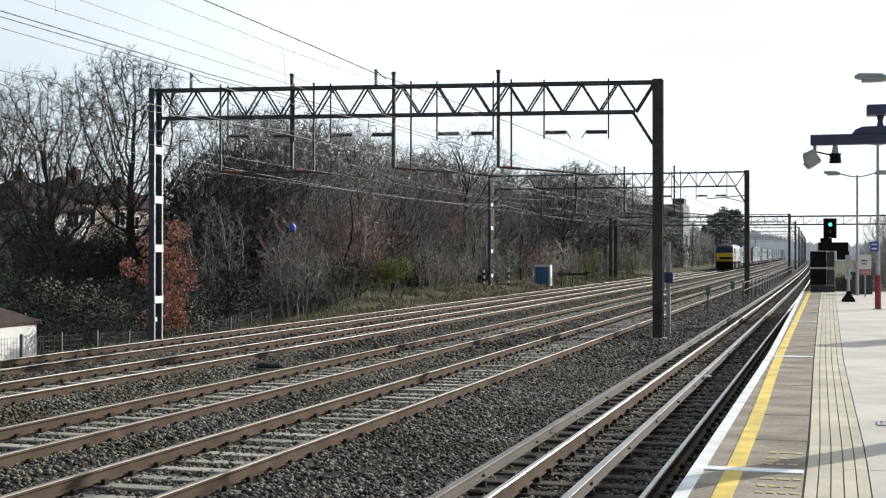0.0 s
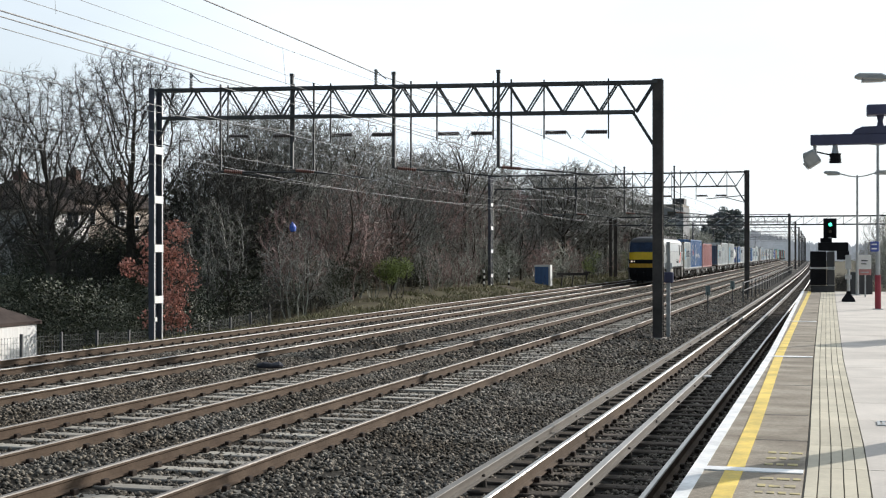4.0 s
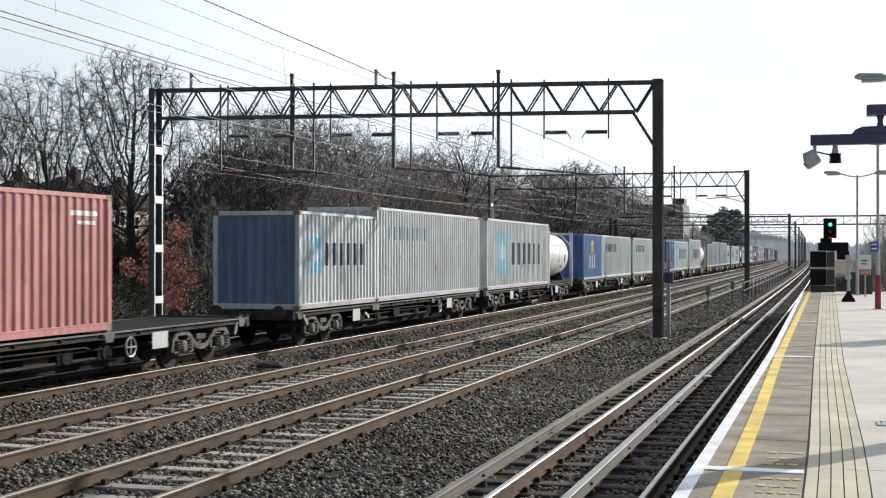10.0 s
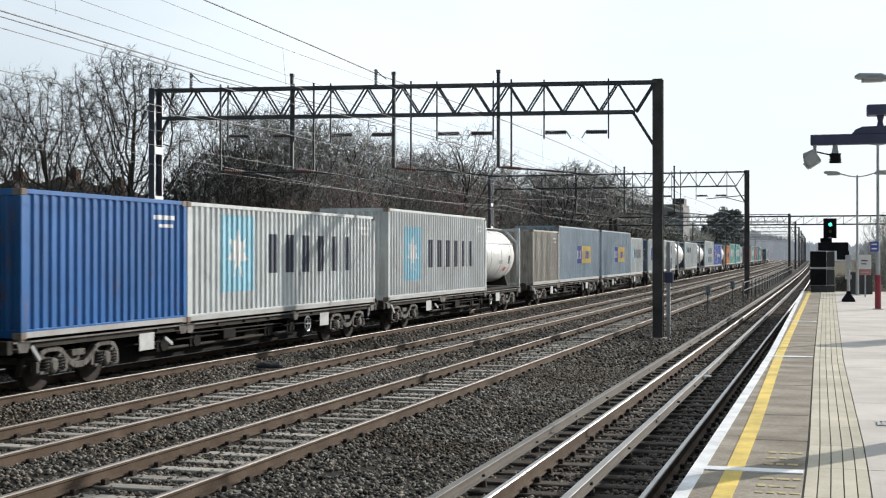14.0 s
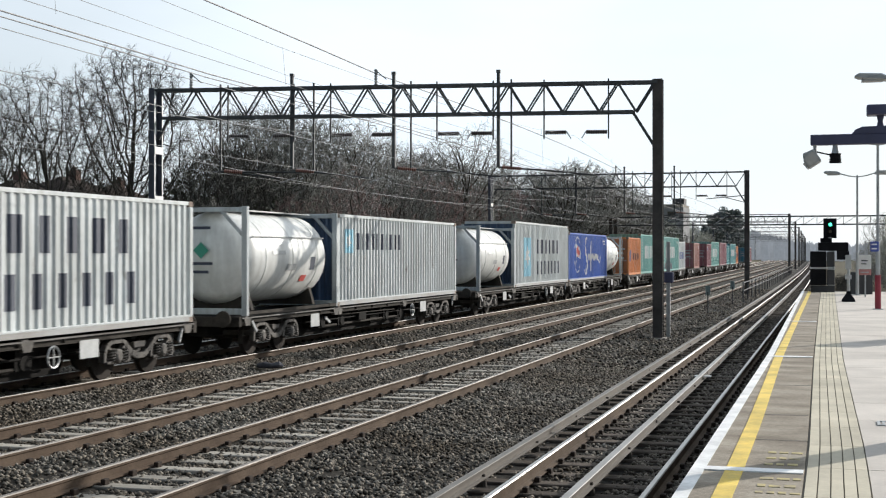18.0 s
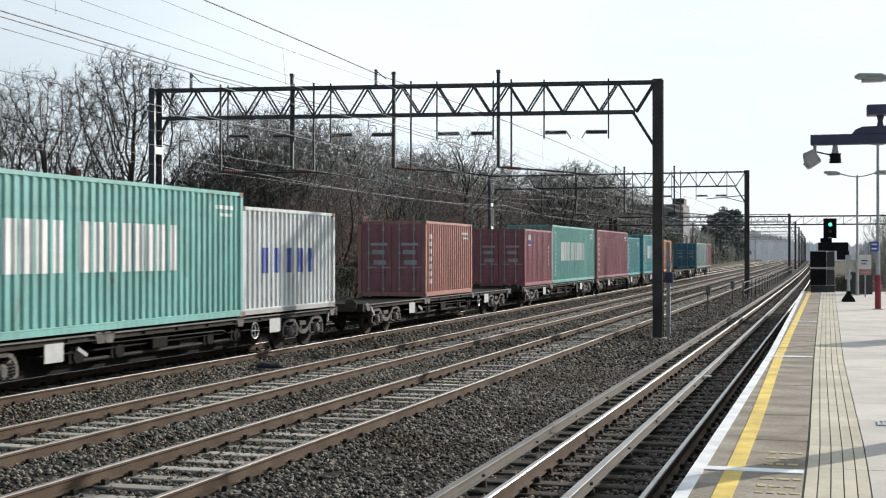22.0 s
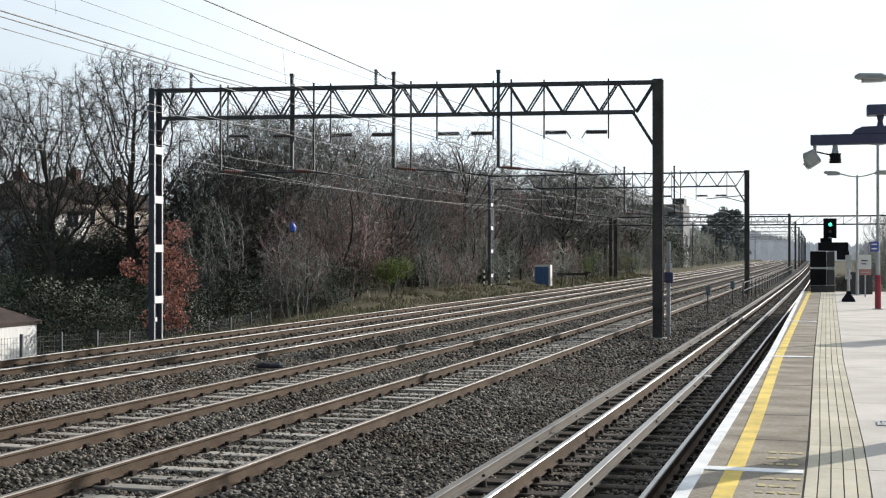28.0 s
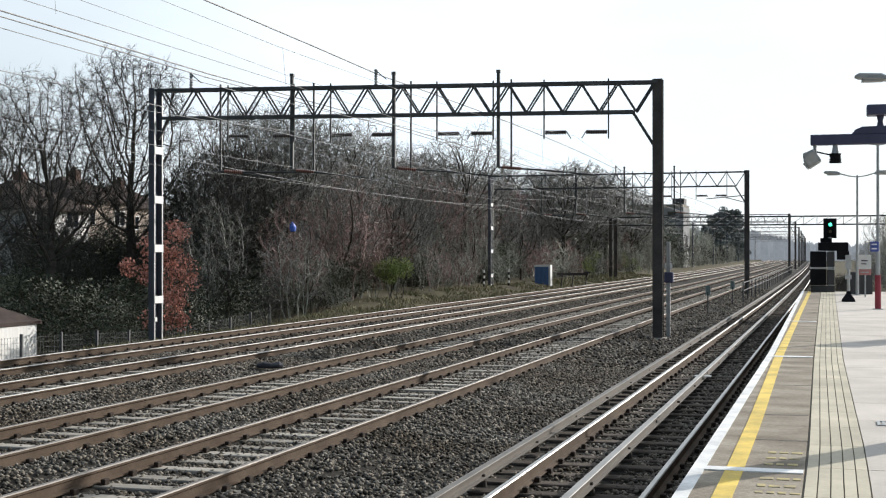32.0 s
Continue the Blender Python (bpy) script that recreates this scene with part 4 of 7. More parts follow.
        ink(ob, L, [rect(0.9, H - 0.7, 0.4, 0.2)], M_INK_BLUE, "placard_band")
        for q in column_bars(5.25, 0.9, 1.9, 0.12, 5):
            ink(ob, L, [q], M_INK_WHITE, "code_bar")


def container(label, mat, s, length, high, style="", doors=False, end_mat=None):
    L, H = (12.192, high) if length == 40 else (6.058, high)
    ob = thing("shipping_container", label, "container", pose(T3, s, 0.985), "containers on the train")
    ms = container_meshes(L, H)
    recolour(part("side_panel", ms["side", 1], None, ob), mat)
    recolour(part("side_panel", ms["side", -1], None, ob), end_mat or mat)
    recolour(part("roof_panel", ms["roof"], None, ob), mat)
    recolour(part("frame", ms["frame"], None, ob), mat)
    for turn, sx, sy in ((0, 1, 1), (90, -1, 1), (180, -1, -1), (270, 1, -1)):
        for z in (0, H - 0.118):
            part("corner_casting", ms["casting"], None, ob, at=pose(sx * HALF, sy * L / 2, z, 0, 0, turn))
    own = mat in (M_SEAGREEN, M_TEAL, M_MAROON, M_ORANGE, M_BRICK, M_TRITON, M_GREYTEAL, M_OLIVE)
    for side in (1, -1):
        bar = part("bottom_rail", ms["rail", side], None, ob, "" if own else "dirty pale grey side rail")
        if own:
            recolour(bar, mat)
    part("floor_pan", ms["floor"], None, ob)
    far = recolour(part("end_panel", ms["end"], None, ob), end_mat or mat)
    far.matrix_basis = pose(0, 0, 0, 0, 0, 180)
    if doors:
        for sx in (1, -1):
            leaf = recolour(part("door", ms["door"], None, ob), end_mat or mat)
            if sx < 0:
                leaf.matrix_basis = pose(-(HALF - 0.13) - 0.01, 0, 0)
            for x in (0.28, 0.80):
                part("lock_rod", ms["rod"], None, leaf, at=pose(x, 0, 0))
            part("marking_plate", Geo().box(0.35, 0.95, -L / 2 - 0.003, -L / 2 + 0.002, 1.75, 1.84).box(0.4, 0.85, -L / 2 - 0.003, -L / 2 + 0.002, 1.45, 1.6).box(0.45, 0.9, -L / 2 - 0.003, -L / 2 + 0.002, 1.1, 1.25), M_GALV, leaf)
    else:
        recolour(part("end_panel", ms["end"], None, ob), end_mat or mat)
    if style:
        logo(ob, L, H, style)
    moving.append((ob, s + L / 2, 0.985))
    return ob


LOW, TALL = 2.591, 2.896
W = "with white lettering bars on a railway wagon"
container("silver corrugated steel container with navy bars and end darkened for shade", M_SILVER, 19.6, 20, LOW, "star20", end_mat=M_SHADEGREY)
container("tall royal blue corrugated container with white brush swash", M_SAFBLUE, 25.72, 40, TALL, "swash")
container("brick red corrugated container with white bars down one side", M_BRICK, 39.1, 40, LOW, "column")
container("silver corrugated container with navy bars and skylit blue in its end colour", M_SILVER, 60.65, 20, LOW, "star20", end_mat=M_SKYLITBLUE)
container("tall silver corrugated container with faint grey lettering bars", M_SILVER, 66.8, 40, TALL, "faint")
container("tall silver container with sky-blue star square and navy bars", M_SILVER, 80.25, 40, TALL, "star40")
container("royal blue corrugated container with gold and white emblem", M_SAFBLUE, 101.95, 20, LOW, "pando20", end_mat=M_DEEPBLUE)
container("pale silver corrugated container with navy lettering bars", M_SILVER, 108.05, 40, LOW, "starline")
container("pale silver corrugated container with small star and navy bars", M_SILVER, 121.5, 40, LOW, "starline", end_mat=M_SHADEGREY)
container("dark olive green corrugated container with small white code", M_OLIVE, 133.8, 20, LOW, "olive")
container("bright blue corrugated container with small white code", M_BLUE, 141.1, 20, LOW, "small")
container("silver container with sky-blue star square and navy bars", M_SILVER, 147.2, 40, LOW, "star40")
container("tall silver container with sky-blue star square and navy bars", M_SILVER, 160.65, 40, TALL, "star40")
container("taupe grey corrugated container, weathered and plain", M_TAUPE, 181.5, 20, LOW, "small")
container("tall blue-grey container with dark blue and gold panels", M_BLUEGREY, 187.65, 40, TALL, "gold40")
container("tall pale blue-grey container with dark blue and gold panels", M_BLUEGREY, 200.75, 40, TALL, "gold40")
container("silver corrugated container with navy lettering bars", M_SILVER, 213.0, 20, LOW, "star20")
container("pale grey container with blue and orange panels and dark blue doors", M_PALE, 222.35, 20, LOW, "red20", True, M_DARKBLUE)
container("silver container with sky-blue star square and two rows of bars", M_SILVER, 228.45, 40, LOW, "starsea")
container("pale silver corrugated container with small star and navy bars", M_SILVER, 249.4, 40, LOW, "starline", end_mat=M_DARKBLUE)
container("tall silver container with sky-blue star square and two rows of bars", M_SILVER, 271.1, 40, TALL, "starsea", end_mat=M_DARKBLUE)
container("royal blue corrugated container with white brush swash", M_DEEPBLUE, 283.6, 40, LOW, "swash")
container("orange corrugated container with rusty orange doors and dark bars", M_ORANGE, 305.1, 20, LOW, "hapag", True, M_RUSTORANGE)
container("tall sea-green corrugated container " + W, M_SEAGREEN, 311.2, 40, TALL, "china")
container("tall sea-green corrugated container " + W, M_SEAGREEN, 324.6, 40, TALL, "china")
container("pale grey corrugated container with blue lettering bars", M_SILVER, 336.75, 20, LOW, "cosco")
container("tan red container with maroon doors and upright white bars", M_TRITON, 351.4, 20, LOW, "column", True, M_MAROON)
container("maroon corrugated container with locked double doors", M_MAROON, 366.6, 20, LOW, "badge", True)
container("tall sea-green corrugated container " + W, M_SEAGREEN, 372.7, 40, TALL, "china")
container("tall maroon corrugated container with small white bars", M_MAROON, 386.0, 40, TALL, "column")
container("teal corrugated container with small white bars", M_TEAL, 398.25, 20, LOW, "column")
container("tall teal corrugated container with doors and lettering bars", M_TEAL, 406.3, 40, TALL, "china", True, M_TEAL_DOOR)
container("orange corrugated container with blue emblem and dark bars", M_ORANGE, 418.5, 20, LOW, "hapag")
container("grey-teal corrugated container with blue-teal doors", M_GREYTEAL, 448.0, 40, LOW, "small", True, M_TEAL_DOOR)
container("maroon corrugated container with upright gold bars", M_MAROON, 460.25, 20, LOW, "column_gold")


def tank_container(s, label):
    L, H, e = 6.058, 2.591, 3.029
    ob = thing("tank_container", label, "tank container", pose(T3, s + e, 0.985), "tank containers on the train")
    g = Geo()
    prof = [(-2.86, 0.05), (-2.82, 0.45), (-2.70, 0.80), (-2.50, 1.02), (-2.25, 1.13), (2.25, 1.13), (2.50, 1.02), (2.70, 0.80), (2.82, 0.45), (2.86, 0.05)]
    g.tube([(0, y, 1.38) for y, r in prof], [r for y, r in prof], 32)
    part("tank", g, M_TANK, ob, "white tank barrel", smooth=True)
    for y in (-1.7, 0.0, 1.7):
        part("tank_band", Geo().ring((0, y, 1.38), 1.128, 0.014, 1, 32, 4), M_TANK, ob)
    part("tank_rail", Geo().box(1.02, 1.06, -2.3, 2.3, 1.88, 1.91), M_GALV, ob)
    for sy in (-1, 1):
        fr = Geo()
        y0, y1 = sy * e, sy * (e - 0.13)
        a, b = min(y0, y1), max(y0, y1)
        for sx in (-1, 1):
            p, q = sorted((sx * HALF, sx * (HALF - 0.14)))
            fr.box(p, q, a, b, 0.0, H)
        fr.box(-HALF + 0.14, HALF - 0.14, a, b, 0.03, 0.17).box(-HALF + 0.14, HALF - 0.14, a, b, H - 0.13, H - 0.02)
        for sx in (-1, 1):
            fr.bar((sx * 0.55, (a + b) / 2, H - 0.1), (sx * (HALF - 0.1), (a + b) / 2, H - 0.7), 0.09, 0.09)
        part("end_frame", fr, M_PALE, ob, "pale grey end frame", bevel=0.008)
    for sx in (-1, 1):
        p, q = sorted((sx * HALF, sx * (HALF - 0.1)))
        part("bottom_rail", Geo().box(p, q, -e + 0.13, e - 0.13, 0.03, 0.10), M_UNDER, ob)
    for y in (-2.0, 2.0):
        part("saddle", Geo().prism([(-0.9, 0.1), (0.9, 0.1), (0.75, 0.62), (0, 0.28), (-0.75, 0.62)], 1, y - 0.08, y + 0.08), M_UNDER, ob)
    part("walkway", Geo().box(-0.45, 0.45, -2.8, 2.8, H - 0.06, H - 0.03), M_GALV, ob)
    for y, z, a, b, m in ((1.2, 1.05, 0.32, 0.34, M_INK_NAVY), (0.75, 0.75, 0.36, 0.16, M_INK_RED), (-0.4, 1.05, 0.6, 0.16, M_GALV), (-1.3, 1.45, 0.8, 0.1, M_GALV)):
        x = math.sqrt(max(0.05, 1.14 ** 2 - (z - 1.38) ** 2))
        x2 = math.sqrt(max(0.05, 1.14 ** 2 - (z + b - 1.38) ** 2))
        part("placard", Geo().add([(x + 0.004, y, z), (x + 0.004, y + a, z), (x2 + 0.004, y + a, z + b), (x2 + 0.004, y, z + b)], [(0, 1, 2, 3)]), m, ob)
    part("hazard_plate", Geo().prism([(0, 1.35), (0.2, 1.55), (0, 1.75), (-0.2, 1.55)], 1, -e + 0.05, -e + 0.06), M_INK_GREEN, ob)
    for z, a in ((2.05, 0.5), (1.2, 0.6), (1.0, 0.4)):
        part("marking_bar", Geo().box(-a / 2, a / 2, -e + 0.05, -e + 0.06, z, z + 0.07), M_INK_NAVY, ob)
    moving.append((ob, s + e, 0.985))


for s in (92.5, 172.8, 243.4, 265.0, 295.75):
    tank_container(s, "white tank barrel in a pale grey steel container frame")

# ------------------------------------------------------------------ flat wagons
WAGON = 18.9


def build_bogie(parent, y, z=0.0):
    g = Geo()
    for sx in (-1, 1):
        a, b = sorted((sx * 1.00, sx * 1.10))
        # cast side frame: a hood over each axle, braces down to the box, a bowed bar between
        m = sx * 1.06
        for u in (-0.9, 0.9):
            hood = [(-0.46, 0.36), (-0.45, 0.56), (-0.36, 0.69), (-0.18, 0.755), (0.18, 0.755), (0.36, 0.69), (0.45, 0.56), (0.46, 0.36)]
            for p, q in zip(hood, hood[1:]):
                g.bar((m, y + u + p[0], p[1]), (m, y + u + q[0], q[1]), 0.13, 0.095)
            for e in (-1, 1):
                g.bar((m, y + u + e * 0.34, 0.68), (m, y + u + e * 0.10, 0.50), 0.11, 0.07)
                g.box(*sorted((sx * 0.99, sx * 1.15)), y + u + e * 0.30 - 0.13, y + u + e * 0.30 + 0.13, 0.33, 0.385)
        bow = [(-0.48, 0.62), (-0.33, 0.50), (-0.16, 0.42), (0.16, 0.42), (0.33, 0.50), (0.48, 0.62)]
        for p, q in zip(bow, bow[1:]):
            g.bar((m, y + p[0], p[1]), (m, y + q[0], q[1]), 0.12, 0.12)
        g.box(a, b, y - 0.22, y + 0.22, 0.58, 0.70)
    g.box(-1.0, 1.0, y - 0.2, y + 0.2, 0.42, 0.66)
    g.box(-1.0, 1.0, y - 1.33, y - 1.25, 0.5, 0.62).box(-1.0, 1.0, y + 1.25, y + 1.33, 0.5, 0.62)
    bogie = part("bogie", g, M_BOGIE, parent, "cast steel bogie", bevel=0.01)
    for yy in (y - 0.9, y + 0.9):
        for sx in (-1, 1):
            w = Geo()
            w.tube([(sx * 0.68, yy, 0.46), (sx * 0.71, yy, 0.46), (sx * 0.72, yy, 0.46), (sx * 0.80, yy, 0.46), (sx * 0.805, yy, 0.46), (sx * 0.81, yy, 0.46)], [0.40, 0.487, 0.46, 0.457, 0.40, 0.20], 24)
            part("wheel", w, M_WHEEL, bogie)
            part("axle_box", Geo().tube([(sx * 0.98, yy, 0.47), (sx * 1.16, yy, 0.47), (sx * 1.19, yy, 0.47)], [0.15, 0.14, 0.09], 10).box(*sorted((sx * 1.0, sx * 1.12)), yy - 0.2, yy + 0.2, 0.38, 0.5), M_BOGIE, bogie)
            for d in (-0.24, 0.24):
                part("spring", Geo().tube([(sx * 1.12 + 0.07 * math.cos(k * 1.047), yy + d + 0.07 * math.sin(k * 1.047), 0.38 + k * 0.0092) for k in range(25)], 0.021, 4), M_BOGIE, bogie)
        for sx in (-1, 1):
            part("brake_shoe", Geo().bar((sx * 0.78, yy - 0.52, 0.30), (sx * 0.78, yy - 0.46, 0.60), 0.09, 0.09), M_UNDER, bogie)
        part("axle", Geo().tube([(-0.95, yy, 0.46), (0.95, yy, 0.46)], 0.075, 8), M_UNDER, bogie)
    return bogie


def build_wagon():
    h = WAGON / 2
    ob = thing("container_wagon", "dirty steel flat wagon on two cast bogies", "wagon", pose(T3, 0, 0), "wagons of the train")
    for sx in (-1, 1):
        a = sx * 1.10
        # slim outer sole bar over a set-in sill, added to shade the track beneath
        part("sole_bar", Geo().box(*sorted((a, a + sx * 0.03)), -h + 0.15, h - 0.15, 0.83, 0.95), M_UNDER, ob, bevel=0.006)
        part("sole_flange", Geo().box(*sorted((a + sx * 0.03, a + sx * 0.10)), -h + 0.15, h - 0.15, 0.925, 0.952), M_DECK, ob)
        part("sole_flange", Geo().box(*sorted((a + sx * 0.03, a + sx * 0.09)), -h + 0.15, h - 0.15, 0.825, 0.845), M_UNDER, ob)
        sill = [(-h + 3.9, 0.86), (h - 3.9, 0.86), (h - 4.3, 0.2), (-h + 4.3, 0.2)]
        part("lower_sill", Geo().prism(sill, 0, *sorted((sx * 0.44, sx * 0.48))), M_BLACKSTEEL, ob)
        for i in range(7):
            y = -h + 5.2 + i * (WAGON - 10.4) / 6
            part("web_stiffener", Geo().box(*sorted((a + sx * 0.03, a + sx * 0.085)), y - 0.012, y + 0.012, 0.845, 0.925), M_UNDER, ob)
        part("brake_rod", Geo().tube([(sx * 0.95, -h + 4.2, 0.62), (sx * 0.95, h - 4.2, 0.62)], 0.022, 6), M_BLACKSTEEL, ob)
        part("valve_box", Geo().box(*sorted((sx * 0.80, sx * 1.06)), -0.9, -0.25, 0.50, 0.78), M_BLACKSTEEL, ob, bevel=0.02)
        part("air_pipe", Geo().tube([(sx * 1.05, -2.6, 0.74), (sx * 1.05, 2.4, 0.70), (sx * 0.9, 3.0, 0.6)], 0.018, 6), M_UNDER, ob)
        for y in (-h + 0.45, -h + 6.3, -h + 6.62, -h + 12.5, h - 0.45):
            part("container_spigot", Geo().box(*sorted((sx * 1.05, sx * 1.16)), y - 0.09, y + 0.09, 0.952, 0.985), M_DECK, ob)
            part("outrigger", Geo().prism([(y - 0.2, 0.95), (y + 0.2, 0.95), (y + 0.12, 0.76), (y - 0.12, 0.76)], 0, *sorted((sx * 1.10, sx * 1.2))), M_BOGIE, ob)
        part("data_plate", Geo().box(*sorted((sx * 1.205, sx * 1.212)), -h + 4.4, -h + 5.0, 0.52, 0.86), M_GALV, ob, "pale data panel")
        part("data_plate", Geo().box(*sorted((sx * 1.205, sx * 1.212)), h - 4.75, h - 4.1, 0.52, 0.86), M_GALV, ob, "pale data panel")
        part("lamp_bracket", Geo().bar((sx * 1.18, -h + 5.5, 0.72), (sx * 1.22, -h + 5.75, 0.58), 0.04, 0.07), M_GALV, ob)
        part("lamp_bracket", Geo().bar((sx * 1.18, -h + 0.7, 0.86), (sx * 1.22, -h + 0.9, 0.6), 0.04, 0.07), M_GALV, ob)
        part("lamp_bracket", Geo().bar((sx * 1.18, h - 0.7, 0.86), (sx * 1.22, h - 0.9, 0.6), 0.04, 0.07), M_GALV, ob)
        wheel = Geo().ring((sx * 1.2, h - 5.6, 0.62), 0.19, 0.018, 0, 18, 5)
        for k in range(4):
            wheel.bar((sx * 1.2, h - 5.6, 0.62), (sx * 1.2, h - 5.6 + 0.19 * math.cos(k * 1.571), 0.62 + 0.19 * math.sin(k * 1.571)), 0.02, 0.02)
        part("brake_wheel", wheel, M_GALV, ob, "pale brake hand wheel")
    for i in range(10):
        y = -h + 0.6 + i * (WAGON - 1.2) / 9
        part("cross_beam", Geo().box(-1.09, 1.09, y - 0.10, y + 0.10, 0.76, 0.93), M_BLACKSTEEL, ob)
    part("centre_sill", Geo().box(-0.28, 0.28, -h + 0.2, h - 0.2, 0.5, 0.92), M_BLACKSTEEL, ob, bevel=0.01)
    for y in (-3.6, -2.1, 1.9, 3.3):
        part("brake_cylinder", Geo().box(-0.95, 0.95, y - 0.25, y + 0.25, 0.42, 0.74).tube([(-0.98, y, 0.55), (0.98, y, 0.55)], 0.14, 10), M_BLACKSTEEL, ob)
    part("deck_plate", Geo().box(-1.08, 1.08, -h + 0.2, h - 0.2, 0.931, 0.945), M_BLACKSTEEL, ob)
    part("air_tank", Geo().tube([(-0.7, -1.2, 0.5), (-0.7, 0.6, 0.5)], 0.17, 12), M_UNDER, ob)
    part("brake_gear", Geo().box(0.4, 0.8, 0.8, 1.8, 0.35, 0.62).tube([(0.9, -3.4, 0.45), (0.9, 3.2, 0.45)], 0.035, 6), M_UNDER, ob)
    for sy in (-1, 1):
        y = sy * h
        part("end_beam", Geo().box(-1.18, 1.18, *sorted((y, y - sy * 0.16)), 0.74, 0.98), M_UNDER, ob, bevel=0.012)
        for sx in (-1, 1):
            b = Geo().tube([(sx * 0.87, y, 0.98 - 0.05), (sx * 0.87, y + sy * 0.18, 0.93), (sx * 0.87, y + sy * 0.19, 0.93), (sx * 0.87, y + sy * 0.23, 0.93)], [0.11, 0.10, 0.20, 0.19], 14)
            part("buffer", b, M_UNDER, ob)
        part("coupling", Geo().tube([(0, y, 0.9), (0, y + sy * 0.32, 0.78)], 0.045, 6), M_UNDER, ob)
        build_bogie(ob, sy * (h - 2.35))
    return ob


WAGON_FRONT = [19.2, 38.75, 60.3, 79.85, 101.6, 121.1, 140.75, 160.3, 181.15, 200.45, 222.0, 243.05, 264.5, 283.4, 304.75, 324.2, 345.2, 366.2, 385.65, 406.0, 427.0, 447.65]
wagon = build_wagon()
for i, s in enumerate(WAGON_FRONT):
    w = wagon if i == 0 else copy_thing(wagon, pose(T3, 0, 0))
    if i in (1, 16):
        tagged(w, "dirty steel flat wagon, partly loaded, on two cast bogies")
    if i == 20:
        tagged(w, "empty steel flat wagon without containers, on two cast bogies")
    moving.append((w, s + WAGON / 2, 0.0))

# ------------------------------------------------------------------ locomotive
M_LOCO = paint("loco_pale_grey", (0.40, 0.42, 0.425), 0.42, 0.16)
M_LOCO_BAND = paint("loco_band_grey", (0.34, 0.375, 0.40), 0.42, 0.08)
M_LOCO_LINE = paint("loco_line_grey", (0.24, 0.26, 0.28), 0.5, 0.15)
M_LOCO_YELLOW = paint("loco_yellow", (0.85, 0.58, 0.015), 0.4, 0.08)
M_LOCO_AMBER = paint("loco_dirty_yellow", (0.68, 0.38, 0.015), 0.45, 0.2)
M_LOCO_DARK = paint("loco_dark_grey", (0.05, 0.05, 0.052), 0.6, 0.2)
M_LOCO_DOOR = paint("loco_door_grey", (0.40, 0.41, 0.41), 0.45, 0.2)
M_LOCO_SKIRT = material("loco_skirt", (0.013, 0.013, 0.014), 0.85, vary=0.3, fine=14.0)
M_SCREEN = material("windscreen_glass", (0.02, 0.035, 0.07), 0.12, vary=0.25, fine=3.0, bump=0.0)
M_SIDEGLASS = material("cab_side_glass", (0.03, 0.036, 0.045), 0.82, vary=0.25, fine=3.0, bump=0.0)
M_DIRTY = material("dirty_grey_case", (0.34, 0.325, 0.29), 0.7, col2=(0.15, 0.125, 0.10), scale=1.6, vary=0.25, fine=10.0, bump=0.1, streak=0.3)
M_LAMP_ON = glow("headlamp", (1.0, 0.80, 0.66), 0.55)
LB = 8.8                                         # half the body's length
HALF_RING = [(1.37, 1.10), (1.37, 1.45), (1.37, 1.75), (1.37, 2.35), (1.345, 2.75), (1.30, 3.10), (1.26, 3.21), (1.20, 3.30), (1.10, 3.39), (0.98, 3.47), (0.78, 3.53), (0.55, 3.58), (0.28, 3.61), (0.0, 3.62)]
RAKE = {1.10: 0.0, 1.45: 0.0, 1.75: 0.02, 2.35: 0.06, 2.75: 0.22, 3.10: 0.38, 3.21: 0.43, 3.30: 0.50, 3.39: 0.58, 3.47: 0.68, 3.53: 0.81, 3.58: 0.98, 3.61: 1.2, 3.62: 1.4}
loco = thing("electric_locomotive", "pale grey electric locomotive with yellow ends and raised pantograph", "locomotive", pose(T3, 0, 0))
ring = HALF_RING + [(-x, z) for x, z in HALF_RING[-2::-1]]
stations = [("f", 0.0, 0.88), ("f", 0.55, 0.965), ("f", 1.6, 1.0), ("m", -5.2, 1.0), ("m", 5.2, 1.0), ("b", 1.6, 1.0), ("b", 0.55, 0.965), ("b", 0.0, 0.88)]
g = Geo()
for kind, off, wide in stations:
    for x, z in ring:
        y = (-LB + off + RAKE[z] * max(0.0, 1 - off / 2.4)) if kind == "f" else (LB - off - RAKE[z] * max(0.0, 1 - off / 2.4)) if kind == "b" else off
        g.v.append((x * wide, y, z))
n = len(ring)
for i in range(len(stations) - 1):
    for k in range(n - 1):
        g.f.append((i * n + k, i * n + k + 1, (i + 1) * n + k + 1, (i + 1) * n + k))
        zz = (ring[k][1] + ring[k + 1][1]) / 2
        g.m.append(1 if zz > 3.5 or (zz > 3.12 and i in (0, 6)) or (zz > 3.24 and i in (1, 5)) else 0)
part("body", g, [M_LOCO, M_LOCO_DARK], loco, "pale grey body shell with dark roof ends", smooth=False)
part("floor_frame", Geo().box(-1.3, 1.3, -LB + 0.1, LB - 0.1, 1.02, 1.12), M_LOCO_SKIRT, loco)
